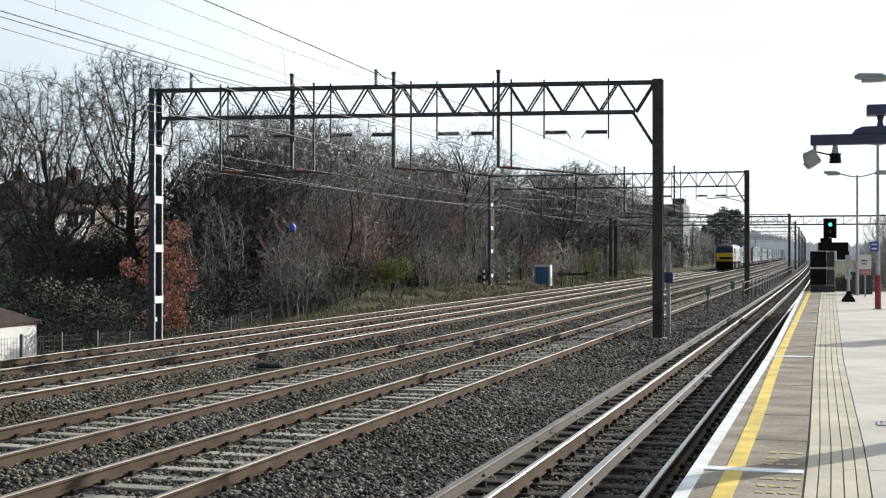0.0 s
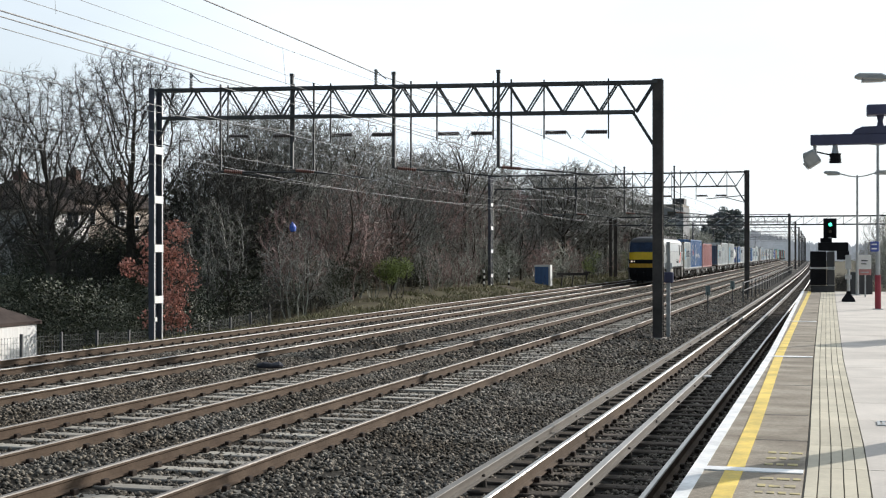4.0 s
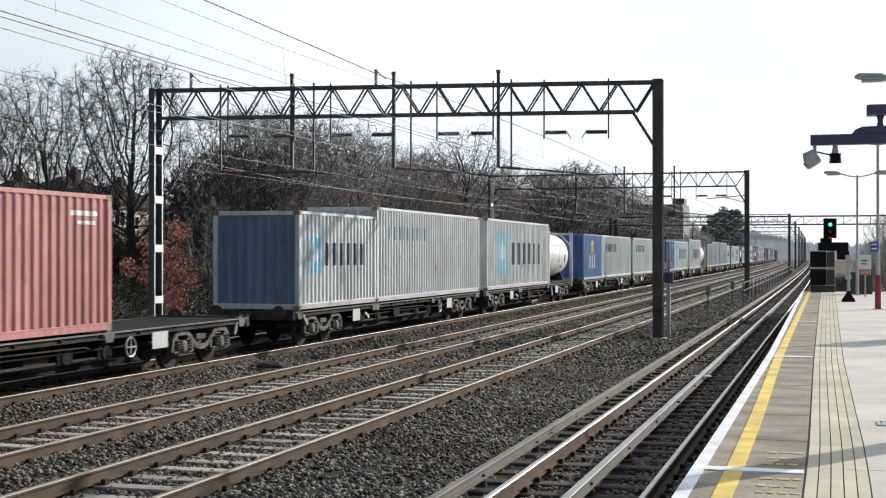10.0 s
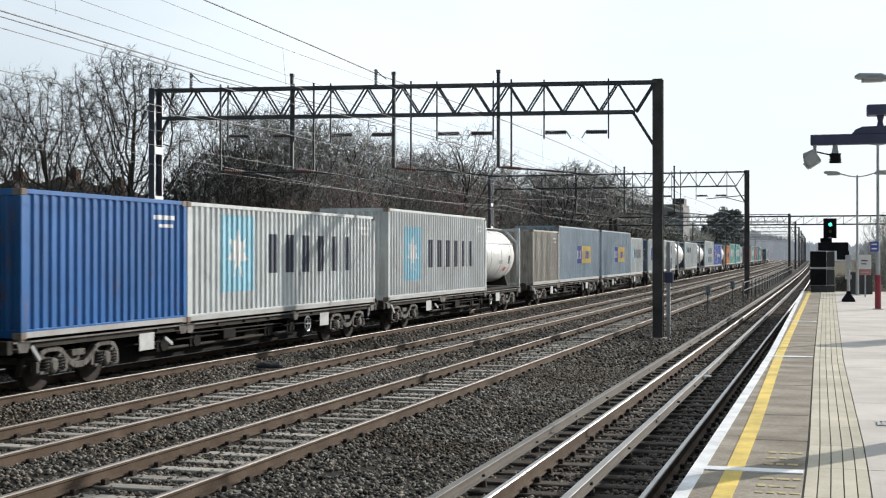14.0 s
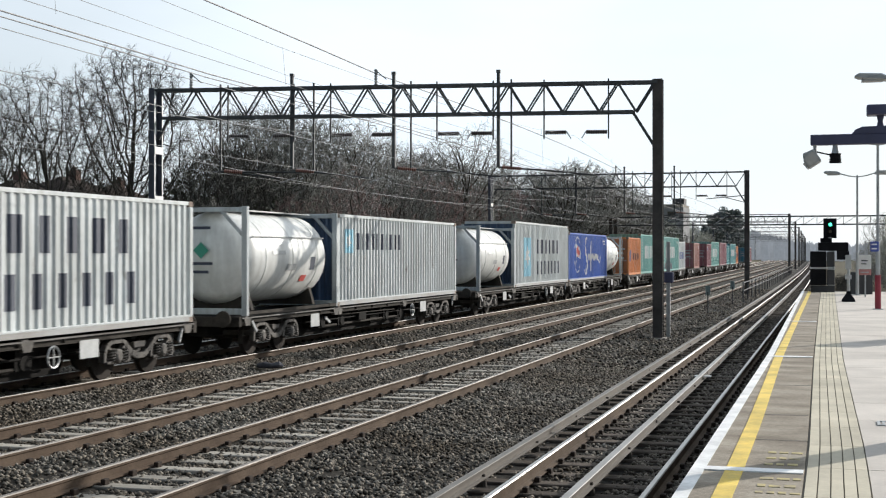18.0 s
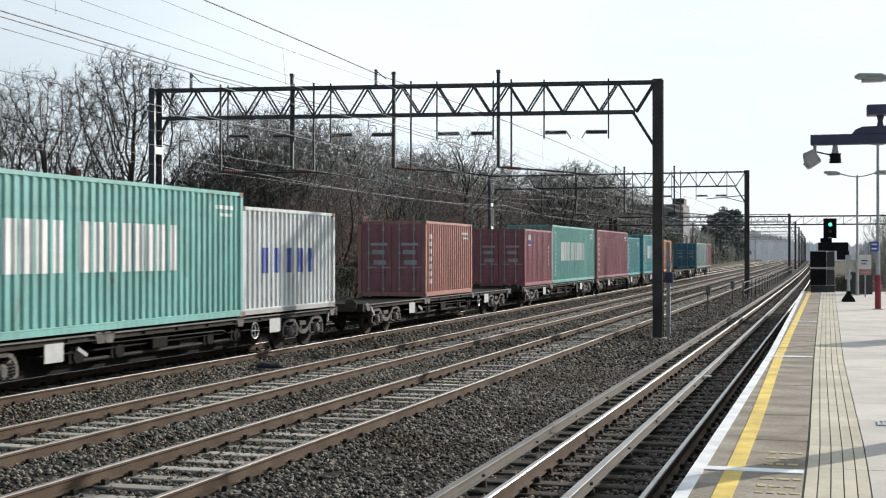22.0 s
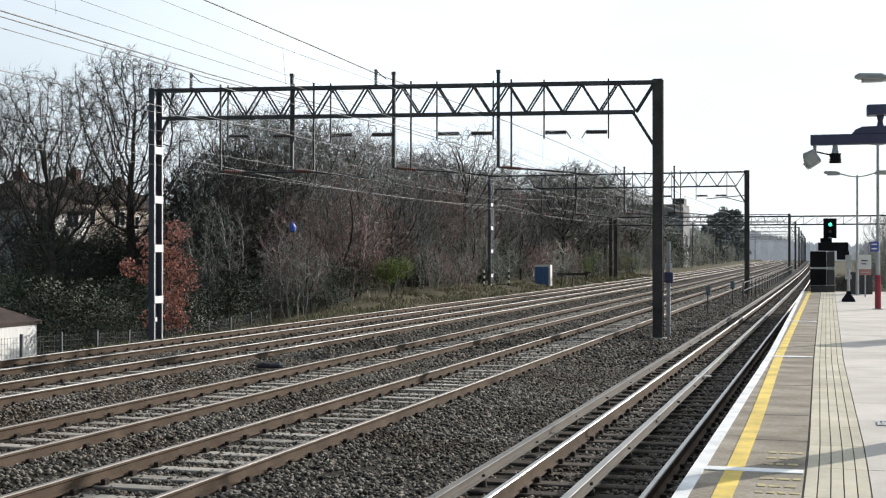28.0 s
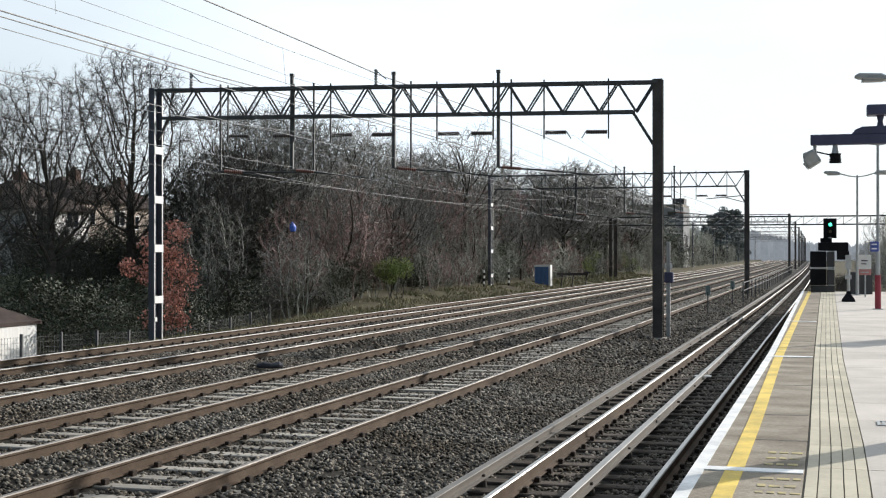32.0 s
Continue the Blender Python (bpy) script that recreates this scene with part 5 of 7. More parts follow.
# cab fronts, built as stacked panels that bow out a little
FRONT = [(0.62, 1.10, M_LOCO_SKIRT, "buffer_beam"), (1.10, 1.45, M_LOCO_AMBER, "lower_panel"), (1.45, 1.75, M_LOCO_SKIRT, "lamp_band"), (1.75, 2.35, M_LOCO_YELLOW, "upper_panel"),
         (2.35, 3.10, M_SCREEN, "windscreen"), (3.10, 3.21, M_LOCO_DARK, "screen_hood"), (3.21, 3.30, M_LOCO_DARK, "screen_hood")] + [(z0, z1, M_LOCO_DARK, "roof_dome") for z0, z1 in ((3.30, 3.39), (3.39, 3.47), (3.47, 3.53), (3.53, 3.58), (3.58, 3.61), (3.61, 3.62))]
wid = dict((z, x) for x, z in HALF_RING)
wid[0.62] = 1.25
RAKE[0.62] = 0.02
for end in (-1, 1):
    for z0, z1, m, nm in FRONT:
        g = Geo()
        cols = 12
        for z in (z0, z1):
            for c in range(cols + 1):
                u = -1 + 2 * c / cols
                bow = 0.20 * (1 - u ** 4) - 0.04
                g.v.append((u * wid[z] * 0.88, end * (LB - RAKE[z] + bow), z))
        for c in range(cols):
            g.f.append((c, c + 1, c + cols + 2, c + cols + 1))
            g.m.append(0)
        part(nm, g, m, loco, smooth=True)
    fy = end * LB
    part("screen_pillar", Geo().bar((0, fy * 0.9935 + end * 0.145, 2.36), (0, fy - end * 0.37, 3.08), 0.05, 0.03), M_LOCO_DARK, loco)
    part("screen_sill", Geo().box(-1.16, 1.16, *sorted((fy - end * 0.1, fy + end * 0.06)), 2.33, 2.37), M_LOCO_DARK, loco)
    for x in (-0.42, 0.42):
        part("wiper", Geo().bar((x, fy + end * 0.10, 2.40), (x + 0.15, fy - end * 0.16, 2.95), 0.02, 0.02), M_BLACK, loco)
    part("skirt", Geo().prism([(-1.22, 1.10), (1.22, 1.10), (1.15, 0.62), (0.95, 0.30), (-0.95, 0.30), (-1.15, 0.62)], 1, *sorted((fy, fy - end * 0.5))), M_LOCO_SKIRT, loco, bevel=0.02)
    for x in (-0.86, 0.86):
        bf = Geo().tube([(x, fy - end * 0.1, 1.05), (x, fy + end * 0.30, 1.05), (x, fy + end * 0.31, 1.05), (x, fy + end * 0.36, 1.05)], [0.16, 0.13, 0.25, 0.24], 14)
        part("buffer", bf, M_LOCO_SKIRT, loco)
        lit = end < 0 and x < 0
        part("headlamp", Geo().tube([(x - 0.12, fy + end * 0.02, 1.60), (x - 0.12, fy + end * 0.165, 1.60)], 0.07, 12), M_LAMP_ON if lit else M_GLASS, loco)
        part("marker_lamp", Geo().tube([(x + 0.1, fy + end * 0.02, 1.60), (x + 0.1, fy + end * 0.165, 1.60)], 0.05, 12), M_LAMP_ON if lit else M_GLASS, loco)
        part("corner_skirt", Geo().prism([(fy, 1.10), (fy - end * 0.95, 1.10), (fy - end * 0.45, 0.55), (fy - end * 0.35, 0.30), (fy, 0.30)], 0, *sorted((math.copysign(1.20, x), math.copysign(1.26, x)))), M_DECK, loco, bevel=0.01)
    part("coupling_hook", Geo().tube([(0, fy + end * 0.1, 1.0), (0, fy + end * 0.4, 0.9), (0, fy + end * 0.45, 0.6)], 0.05, 6), M_LOCO_SKIRT, loco)
    for x in (-0.5, 0.3, 0.55):
        part("brake_hose", Geo().tube([(x, fy + end * 0.05, 0.85), (x, fy + end * 0.22, 0.7), (x + 0.05, fy + end * 0.2, 0.4)], 0.025, 6), M_BLACK, loco)
# sides
for sx in (-1, 1):
    X = sx * 1.372

    def panel(name, y0, y1, z0, z1, m, t=0.006, label="", base=None):
        """A plate on the side, following the slight lean in of the upper wall."""
        def sxz(z):
            return float(np.interp(z, [1.1, 2.35, 2.75, 3.10], [1.37, 1.37, 1.345, 1.30]))
        zs = [z0] + [z for z in (2.35, 2.75) if z0 < z < z1] + [z1]
        q = Geo()
        for z in zs:
            for yy in (y0, y1):
                q.v += [(sx * (sxz(z) - 0.01), yy, z), (sx * (sxz(z) + t), yy, z)]
        for i in range(len(zs) - 1):
            o = i * 4
            q.f += [(o + 1, o + 3, o + 7, o + 5), (o + 0, o + 1, o + 5, o + 4), (o + 3, o + 2, o + 6, o + 7)]
        o = (len(zs) - 1) * 4
        q.f += [(0, 2, 3, 1), (o, o + 1, o + 3, o + 2)]
        q.m = [0] * len(q.f)
        return part(name, q, m, loco, label)
    for e in (-1, 1):
        y = e * (LB - 2.15)
        panel("cab_door", y - 0.34, y + 0.34, 1.18, 3.02, M_LOCO_DOOR, 0.008, "grey cab door")
        panel("door_window", y - 0.24, y + 0.24, 2.35, 2.95, M_SIDEGLASS, 0.012)
        panel("cab_quarter", *sorted((e * (LB - 0.75), e * (LB - 1.75))), 2.37, 3.04, M_LOCO_DARK, 0.006)
        panel("cab_window", *sorted((e * (LB - 1.0), e * (LB - 1.6))), 2.42, 2.98, M_SIDEGLASS, 0.012)
        for d in (-0.40, 0.40):
            part("grab_rail", Geo().tube([(sx * 1.42, y + d, 1.25), (sx * 1.42, y + d, 2.3)], 0.018, 6).bar((sx * 1.37, y + d, 1.27), (sx * 1.42, y + d, 1.27), 0.02, 0.02).bar((sx * 1.37, y + d, 2.28), (sx * 1.42, y + d, 2.28), 0.02, 0.02), M_GALV, loco)
        yv = e * (LB - 3.75)
        panel("vent_frame", yv - 0.47, yv + 0.47, 2.02, 3.0, M_LOCO_DOOR, 0.006)
        panel("vent", yv - 0.42, yv + 0.42, 2.06, 2.96, M_BLACK, 0.012, "black ventilation grille")
        panel("plate", e * (LB - 0.85) - 0.12, e * (LB - 0.85) + 0.12, 1.55, 1.85, M_BLACK, 0.012)
    panel("side_band", -4.4, 4.4, 2.45, 3.02, M_LOCO_BAND, 0.004, "light grey waist band")
    panel("band_edge", -4.4, 4.4, 2.36, 2.44, M_LOCO_LINE, 0.004)
    part("gutter", Geo().tube([(sx * 1.312, -7.2, 3.10), (sx * 1.312, 7.2, 3.10)], 0.022, 6), M_LOCO_LINE, loco, "grey roof gutter")
    for y in (-6.25, 6.25, -2.2, 2.2):
        panel("panel_seam", y - 0.012, y + 0.012, 1.2, 3.05, M_LOCO_LINE, 0.0035)
    panel("lower_edge", -6.3, 6.3, 1.10, 1.16, M_LOCO_BAND, 0.004)
    q = Geo()
    for d in (0.0, 0.36):
        q.prism([(4.8 + d, 1.45), (5.35 + d * 0.9, 1.45), (6.0, 2.35), (5.82, 2.35)], 0, *sorted((X - sx * 0.004, X + sx * 0.006 * (1 + d))))
    part("side_emblem", q, M_INK_RED, loco, "red triangular emblem")
    for i in range(11):
        panel("name_bar", 2.45 + i * 0.19, 2.45 + i * 0.19 + 0.11, 1.42, 1.62 + (0.1 if i % 4 == 0 else 0), M_LOCO_DARK, 0.007)
    for i in range(5):
        panel("number_bar", -LB + 0.95 + i * 0.14, -LB + 1.04 + i * 0.14, 2.12, 2.26, M_LOCO_DARK, 0.007)
# roof
part("roof_rib", Geo().box(-1.0, 1.0, -6.9, 6.9, 3.5, 3.545), M_LOCO_DARK, loco)
for y in (-2.6, -1.9, -1.2, -0.5, 0.2, 0.9, 1.6):
    part("roof_hatch", Geo().box(-0.85, 0.85, y, y + 0.45, 3.6, 3.70), M_LOCO_DOOR if int(y * 10) % 2 else M_LOCO_DARK, loco, bevel=0.02)
part("roof_fairing", Geo().prism([(2.6, 3.5), (2.8, 3.62), (3.3, 3.73), (4.4, 3.79), (5.5, 3.76), (6.4, 3.64), (7.0, 3.5)], 0, -0.95, 0.95), M_LOCO_SKIRT, loco, bevel=0.03)
for y in (-5.6, -4.4, -3.0):
    for x in (-0.5, 0.5):
        part("roof_insulator", ribbed(Geo(), (x, y, 3.55), (x, y, 3.92), 0.09, 5), M_INSUL, loco)
part("bus_bar", Geo().tube([(0.5, -5.6, 3.94), (0.5, -3.0, 3.94), (0.5, -1.0, 3.86)], 0.03, 6), M_GALV, loco)
part("breaker", Geo().box(-0.3, 0.3, -2.9, -2.2, 3.6, 3.85).tube([(0, -2.2, 3.8), (0, -1.6, 3.8)], 0.12, 10), M_GALV, loco, bevel=0.02)
pan = part("pantograph", Geo().box(-0.55, 0.55, -5.6, -5.5, 3.94, 3.99).box(-0.55, 0.55, -4.45, -4.35, 3.94, 3.99).box(-0.5, -0.44, -5.5, -4.4, 3.94, 3.99).box(0.44, 0.5, -5.5, -4.4, 3.94, 3.99), M_STEEL, loco, "raised pantograph")
part("lower_arm", Geo().tube([(0, -4.5, 3.98), (0, -6.0, 4.38)], 0.05, 6), M_STEEL, pan)
part("upper_arm", Geo().tube([(-0.12, -6.0, 4.38), (-0.35, -5.0, 4.86)], 0.025, 6).tube([(0.12, -6.0, 4.38), (0.35, -5.0, 4.86)], 0.025, 6), M_STEEL, pan)
part("pan_head", Geo().tube([(-0.8, -5.1, 4.74), (-0.5, -5.1, 4.90), (0.5, -5.1, 4.90), (0.8, -5.1, 4.74)], 0.022, 6).tube([(-0.8, -4.85, 4.74), (-0.5, -4.85, 4.90), (0.5, -4.85, 4.90), (0.8, -4.85, 4.74)], 0.022, 6), M_STEEL, pan)
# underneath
# a near-black block fills in the shade under the floor
part("under_shade", Geo().box(-1.0, 1.0, -LB + 0.6, LB - 0.6, 0.55, 1.03), M_LOCO_SKIRT, loco, "near-black block that stands for shade below the floor")
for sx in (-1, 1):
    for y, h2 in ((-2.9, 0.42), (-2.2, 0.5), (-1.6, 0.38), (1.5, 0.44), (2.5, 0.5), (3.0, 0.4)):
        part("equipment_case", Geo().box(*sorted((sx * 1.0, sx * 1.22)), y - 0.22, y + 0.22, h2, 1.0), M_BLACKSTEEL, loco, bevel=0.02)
    for y in (-3.3, -1.25, 1.25, 3.4):
        part("pipe_run", Geo().tube([(sx * 1.24, y, 1.05), (sx * 1.24, y, 0.5), (sx * 1.1, y + 0.2, 0.35)], 0.03, 6), M_BOGIE, loco)
part("transformer", Geo().box(-1.25, 1.25, -0.9, 1.0, 0.34, 0.98), M_DIRTY, loco, "dirty grey transformer case", bevel=0.03)
for e in (-1, 1):
    yc = e * 5.4
    g = Geo()
    for sx in (-1, 1):
        out = [(-2.3, 0.80), (-2.0, 0.95), (-0.9, 0.90), (-0.6, 0.68), (0.6, 0.68), (0.9, 0.90), (2.0, 0.95), (2.3, 0.80), (2.3, 0.42), (1.9, 0.34), (1.35, 0.36), (0.9, 0.52), (0.7, 0.30), (-0.7, 0.30), (-0.9, 0.52), (-1.35, 0.36), (-1.9, 0.34), (-2.3, 0.42)]
        g.prism([(yc + u, v) for u, v in out], 0, *sorted((sx * 1.0, sx * 1.13)))
    g.box(-1, 1, yc - 0.3, yc + 0.3, 0.45, 0.8)
    bg = part("bogie", g, M_BLACKSTEEL, loco, "dirty cast bogie frame", bevel=0.015)
    for yy in (yc - 1.65, yc + 1.65):
        for sx in (-1, 1):
            part("wheel", Geo().tube([(sx * 0.68, yy, 0.575), (sx * 0.71, yy, 0.575), (sx * 0.73, yy, 0.575), (sx * 0.81, yy, 0.575), (sx * 0.82, yy, 0.575)], [0.5, 0.605, 0.578, 0.573, 0.3], 28), M_WHEEL, bg)
            part("axle_box", Geo().tube([(sx * 1.0, yy, 0.575), (sx * 1.24, yy, 0.575)], [0.2, 0.16], 12), M_BOGIE, bg)
            part("damper", Geo().tube([(sx * 1.2, yy + 0.45, 0.45), (sx * 1.2, yy + 0.6, 1.0)], 0.05, 8), M_BOGIE, bg)
        part("axle", Geo().tube([(-0.95, yy, 0.575), (0.95, yy, 0.575)], 0.09, 8), M_UNDER, bg)
    for sx in (-1, 1):
        for d in (-0.28, 0.28):
            sp = Geo().tube([(sx * 1.18 + 0.12 * math.cos(k * 0.785), yc + d + 0.12 * math.sin(k * 0.785), 0.5 + k * 0.0082) for k in range(65)], 0.027, 5)
            part("spring", sp, M_DECK, bg, "dusty coil spring")
        st = Geo()
        y = e * (LB - 2.15)
        for z in (0.42, 0.70, 0.95):
            st.box(*sorted((sx * 1.16, sx * 1.36)), y - 0.28, y + 0.28, z, z + 0.03)
        for d in (-0.29, 0.29):
            st.box(*sorted((sx * 1.30, sx * 1.34)), y + d - 0.02, y + d + 0.02, 0.40, 1.12)
        part("cab_step", st, M_BOGIE, loco)
        part("sand_pipe", Geo().tube([(sx * 1.05, yc - 2.3, 0.8), (sx * 0.9, yc - 2.35, 0.15)], 0.025, 6), M_UNDER, bg)
for sx in (-1, 1):
    for yc in (-5.4, 5.4):
        for d in (-2.0, -1.0, -0.75, -0.5, 0.6, 0.8, 1.25, 2.1):
            part("sand_gear", Geo().bar((sx * 1.27, yc + d, 0.42), (sx * 1.27, yc + d + 0.03, 1.08), 0.035, 0.05), M_UNDER, loco)
        part("lifeguard_rail", Geo().tube([(sx * 1.22, yc - 1.9, 0.40), (sx * 1.22, yc - 1.2, 0.36), (sx * 1.22, yc - 0.6, 0.50)], 0.035, 6), M_BOGIE, loco)
# the shell sits high above the frames: floor at 1.35 m, roof at 3.85 m
for ob in list(loco.children):
    if ob.name.split(".")[0] in ("bogie", "buffer", "coupling_hook", "brake_hose"):
        continue
    for me in [ob.data] + [c.data for c in ob.children]:
        for v in me.vertices:
            v.co.z = float(np.interp(v.co.z, [0.30, 0.62, 1.10, 1.45, 1.75, 2.35, 3.10, 3.62, 5.2], [0.30, 0.62, 1.35, 1.67, 1.99, 2.60, 3.37, 3.85, 5.3]))
moving.append((loco, LB, 0.0))

# ------------------------------------------------------------------ trees and scrub
def spike(geo, r, p, d, length, rad):
    """A fine twig: a slightly bent three-sided taper."""
    u = d.orthogonal().normalized()
    v = d.cross(u)
    q = p + d * (length * 0.55)
    e = q + (d + Vector((r.gauss(0, 0.3), r.gauss(0, 0.3), r.gauss(0.08, 0.25)))).normalized() * (length * 0.45)
    ring = [u, u * -0.5 + v * 0.87, u * -0.5 - v * 0.87]
    geo.add([tuple(p + w * rad) for w in ring] + [tuple(q + w * rad * 0.7) for w in ring] + [tuple(e)],
            [(0, 1, 4, 3), (1, 2, 5, 4), (2, 0, 3, 5), (3, 4, 6), (4, 5, 6), (5, 3, 6)])


def away(r, d, angle):
    a = d.orthogonal().normalized()
    a.rotate(Matrix.Rotation(r.uniform(0, 2 * math.pi), 3, d))
    return (d * math.cos(angle) + a * math.sin(angle)).normalized()


def branching(seed, height, low, wide, count, step, thin, trunk_r, twigs, stems=1, dome=1.0, wander=0.22, lift=0.10, power=2.08, spray=3):
    """A bare crown whose boughs divide to fill a rounded outline: trunk and limbs, and its finer branches and twigs."""
    rng = np.random.default_rng(seed)
    r = random.Random(seed)
    u = rng.normal(size=(count, 3))
    u /= np.linalg.norm(u, axis=1)[:, None]
    u *= rng.random((count, 1)) ** 0.42
    mid = low + (height - low) * 0.45
    goal = np.empty_like(u)
    goal[:, 0], goal[:, 1] = u[:, 0] * wide, u[:, 1] * wide
    goal[:, 2] = np.where(u[:, 2] > 0, mid + np.abs(u[:, 2]) ** dome * (height - mid), mid + u[:, 2] * (mid - low))
    goal *= 1 + 0.10 * np.array([[noise.noise((q[0] * 1.7, q[1] * 1.7, q[2] * 1.7 + seed))] for q in u])
    node, up = [], []
    for k in range(stems):
        w = 6.283 * (k + r.random() * 0.6) / stems
        q = Vector((0, 0, -0.3)) if stems == 1 else Vector((math.cos(w) * wide * 0.22, math.sin(w) * wide * 0.22, -0.2))
        lean = Vector((r.gauss(0, 0.06), r.gauss(0, 0.06), 1)) if stems == 1 else Vector((math.cos(w) * 0.3, math.sin(w) * 0.3, 1))
        last = -1
        while q.z < low + (0.12 * (mid - low) if stems == 1 else 0.0) or last < 0:
            node.append(tuple(q))
            up.append(last)
            last = len(node) - 1
            q = q + (lean + Vector((r.gauss(0, 0.10), r.gauss(0, 0.10), 0))).normalized() * step
    node = np.array(node)
    reach, done = step * 9, step * 1.7
    best = np.full(len(goal), 1e9)
    which = np.zeros(len(goal), int)
    fresh = 0
    for turn in range(140):
        for j in range(fresh, len(node)):
            d = np.linalg.norm(goal - node[j], axis=1)
            nearer = d < best
            best[nearer], which[nearer] = d[nearer], j
        keep = best > done
        goal, best, which = goal[keep], best[keep], which[keep]
        pull = best < (reach if turn > 3 else 1e8)
        if not pull.any():
            break
        fresh = len(node)
        add = []
        for j in np.unique(which[pull]):
            g = goal[pull & (which == j)] - node[j]
            d = (g / np.linalg.norm(g, axis=1)[:, None]).sum(axis=0)
            d = d / (np.linalg.norm(d) + 1e-6) + rng.normal(size=3) * wander + np.array((0, 0, lift))
            add.append(node[j] + d / np.linalg.norm(d) * step)
            up.append(int(j))
        node = np.vstack([node, add])
    n = len(node)
    kids = [[] for i in range(n)]
    for i, j in enumerate(up):
        if j >= 0:
            kids[j].append(i)
    flow = np.zeros(n)
    for i in range(n - 1, -1, -1):
        flow[i] = sum(flow[k] for k in kids[i]) or (thin * 1.7) ** power
    rad = flow ** (1 / power)
    top = max(rad[i] for i in range(n) if up[i] < 0)
    rad = thin * 1.5 + (rad - thin * 1.5).clip(0) * max(0.2, (trunk_r - thin * 1.5) / (top - thin * 1.5))
    wood, fine = Geo(), Geo()
    heads = [i for i in range(n) if up[i] < 0]
    while heads:
        i = heads.pop()
        run = [i] if up[i] < 0 else [up[i], i]
        while kids[run[-1]]:
            order = sorted(kids[run[-1]], key=lambda k: -rad[k])
            heads += order[1:]
            run.append(order[0])
        if len(run) < 2:
            continue
        rr = [float(rad[k]) for k in run]
        rr[0] = min(rr[0], rr[1] * 1.15)
        thick = [k for k in range(len(run)) if rr[k] > max(0.035, thin * 2.4)]
        cut = thick[-1] + 1 if thick else 0
        if cut > 1:
            wood.tube([tuple(node[k]) for k in run[:cut]], rr[:cut], 7 if rr[0] > 0.12 else 5, False)
        if len(run) - max(cut - 1, 0) > 1:
            fine.tube([tuple(node[k]) for k in run[max(cut - 1, 0):]], rr[max(cut - 1, 0):], 3, False)
        for k in range(1, len(run)):
            if rr[k] < max(0.03, thin * 2.4):
                p, d = Vector(node[run[k]]), Vector(node[run[k]] - node[run[k - 1]]).normalized()
                for e in range(twigs + (k == len(run) - 1)):
                    t, ln = away(r, d, r.uniform(0.25, 0.95)), step * r.uniform(1.0, 2.4)
                    spike(fine, r, p, t, ln, thin)
                    for m in range(spray):
                        q, t2 = p + t * (ln * r.uniform(0.2, 0.75)), away(r, t, r.uniform(0.35, 0.9))
                        a, b, c = t2.orthogonal().normalized() * (thin * 0.8), t2.cross(t2.orthogonal()).normalized() * (thin * 0.8), t2 * (ln * r.uniform(0.35, 0.8))
                        fine.add([tuple(q + a), tuple(q - a * 0.5 + b * 0.87), tuple(q - a * 0.5 - b * 0.87), tuple(q + c)], [(0, 1, 3), (1, 2, 3), (2, 0, 3)])
    return wood, fine


def leaf_cloud(geo, r, centre, size, count, leaf):
    for i in range(count):
        d = Vector((r.gauss(0, 1), r.gauss(0, 1), r.gauss(0, 1))).normalized() * (r.random() ** 0.5)
        c = Vector(centre) + Vector((d.x * size[0], d.y * size[1], d.z * size[2]))
        a = Vector((r.gauss(0, 1), r.gauss(0, 1), r.gauss(0, 1))).normalized() * leaf * r.uniform(0.6, 1.2)
        b = a.orthogonal().normalized() * leaf * 0.55
        m = a.cross(b).normalized() * leaf * 0.12
        geo.add([tuple(c - a), tuple(c + b + m), tuple(c + a), tuple(c - b + m)], [(0, 1, 2), (0, 2, 3)])


BEND_TREES = "bare winter trees of the wood"
tree_kinds = []
# height, crown from, half width, boughs, step, twig radius, trunk radius, twigs, stems, dome, wander
for seed, spec in enumerate(((13.0, 2.6, 4.6, 2300, 0.29, 0.0068, 0.30, 4, 1, 0.7, 0.19), (13.5, 3.4, 3.4, 3000, 0.25, 0.0066, 0.26, 4, 1, 0.62, 0.13),
                             (12.5, 5.0, 4.6, 1800, 0.31, 0.0085, 0.30, 2, 1, 0.7, 0.20), (11.0, 3.2, 4.0, 1500, 0.31, 0.0085, 0.22, 2, 1, 0.75, 0.22),
                             (8.6, 1.4, 2.7, 1000, 0.26, 0.0080, 0.11, 2, 3, 0.9, 0.22), None,
                             (12.0, 4.0, 4.7, 1200, 0.40, 0.0170, 0.26, 3, 1, 0.7, 0.22), (10.0, 2.0, 3.5, 560, 0.42, 0.0190, 0.18, 2, 2, 0.8, 0.24))):
    wood, fine = branching(41 + seed, *spec) if spec else branching(46, 18.0, 4.0, 2.2, 80, 0.75, 0.028, 0.13, 0, 3, 0.8, 0.30)
    tree_kinds.append((mesh("trunk", wood, M_BARK), mesh("crown", fine, M_TWIG), max(q[2] for q in fine.v)))
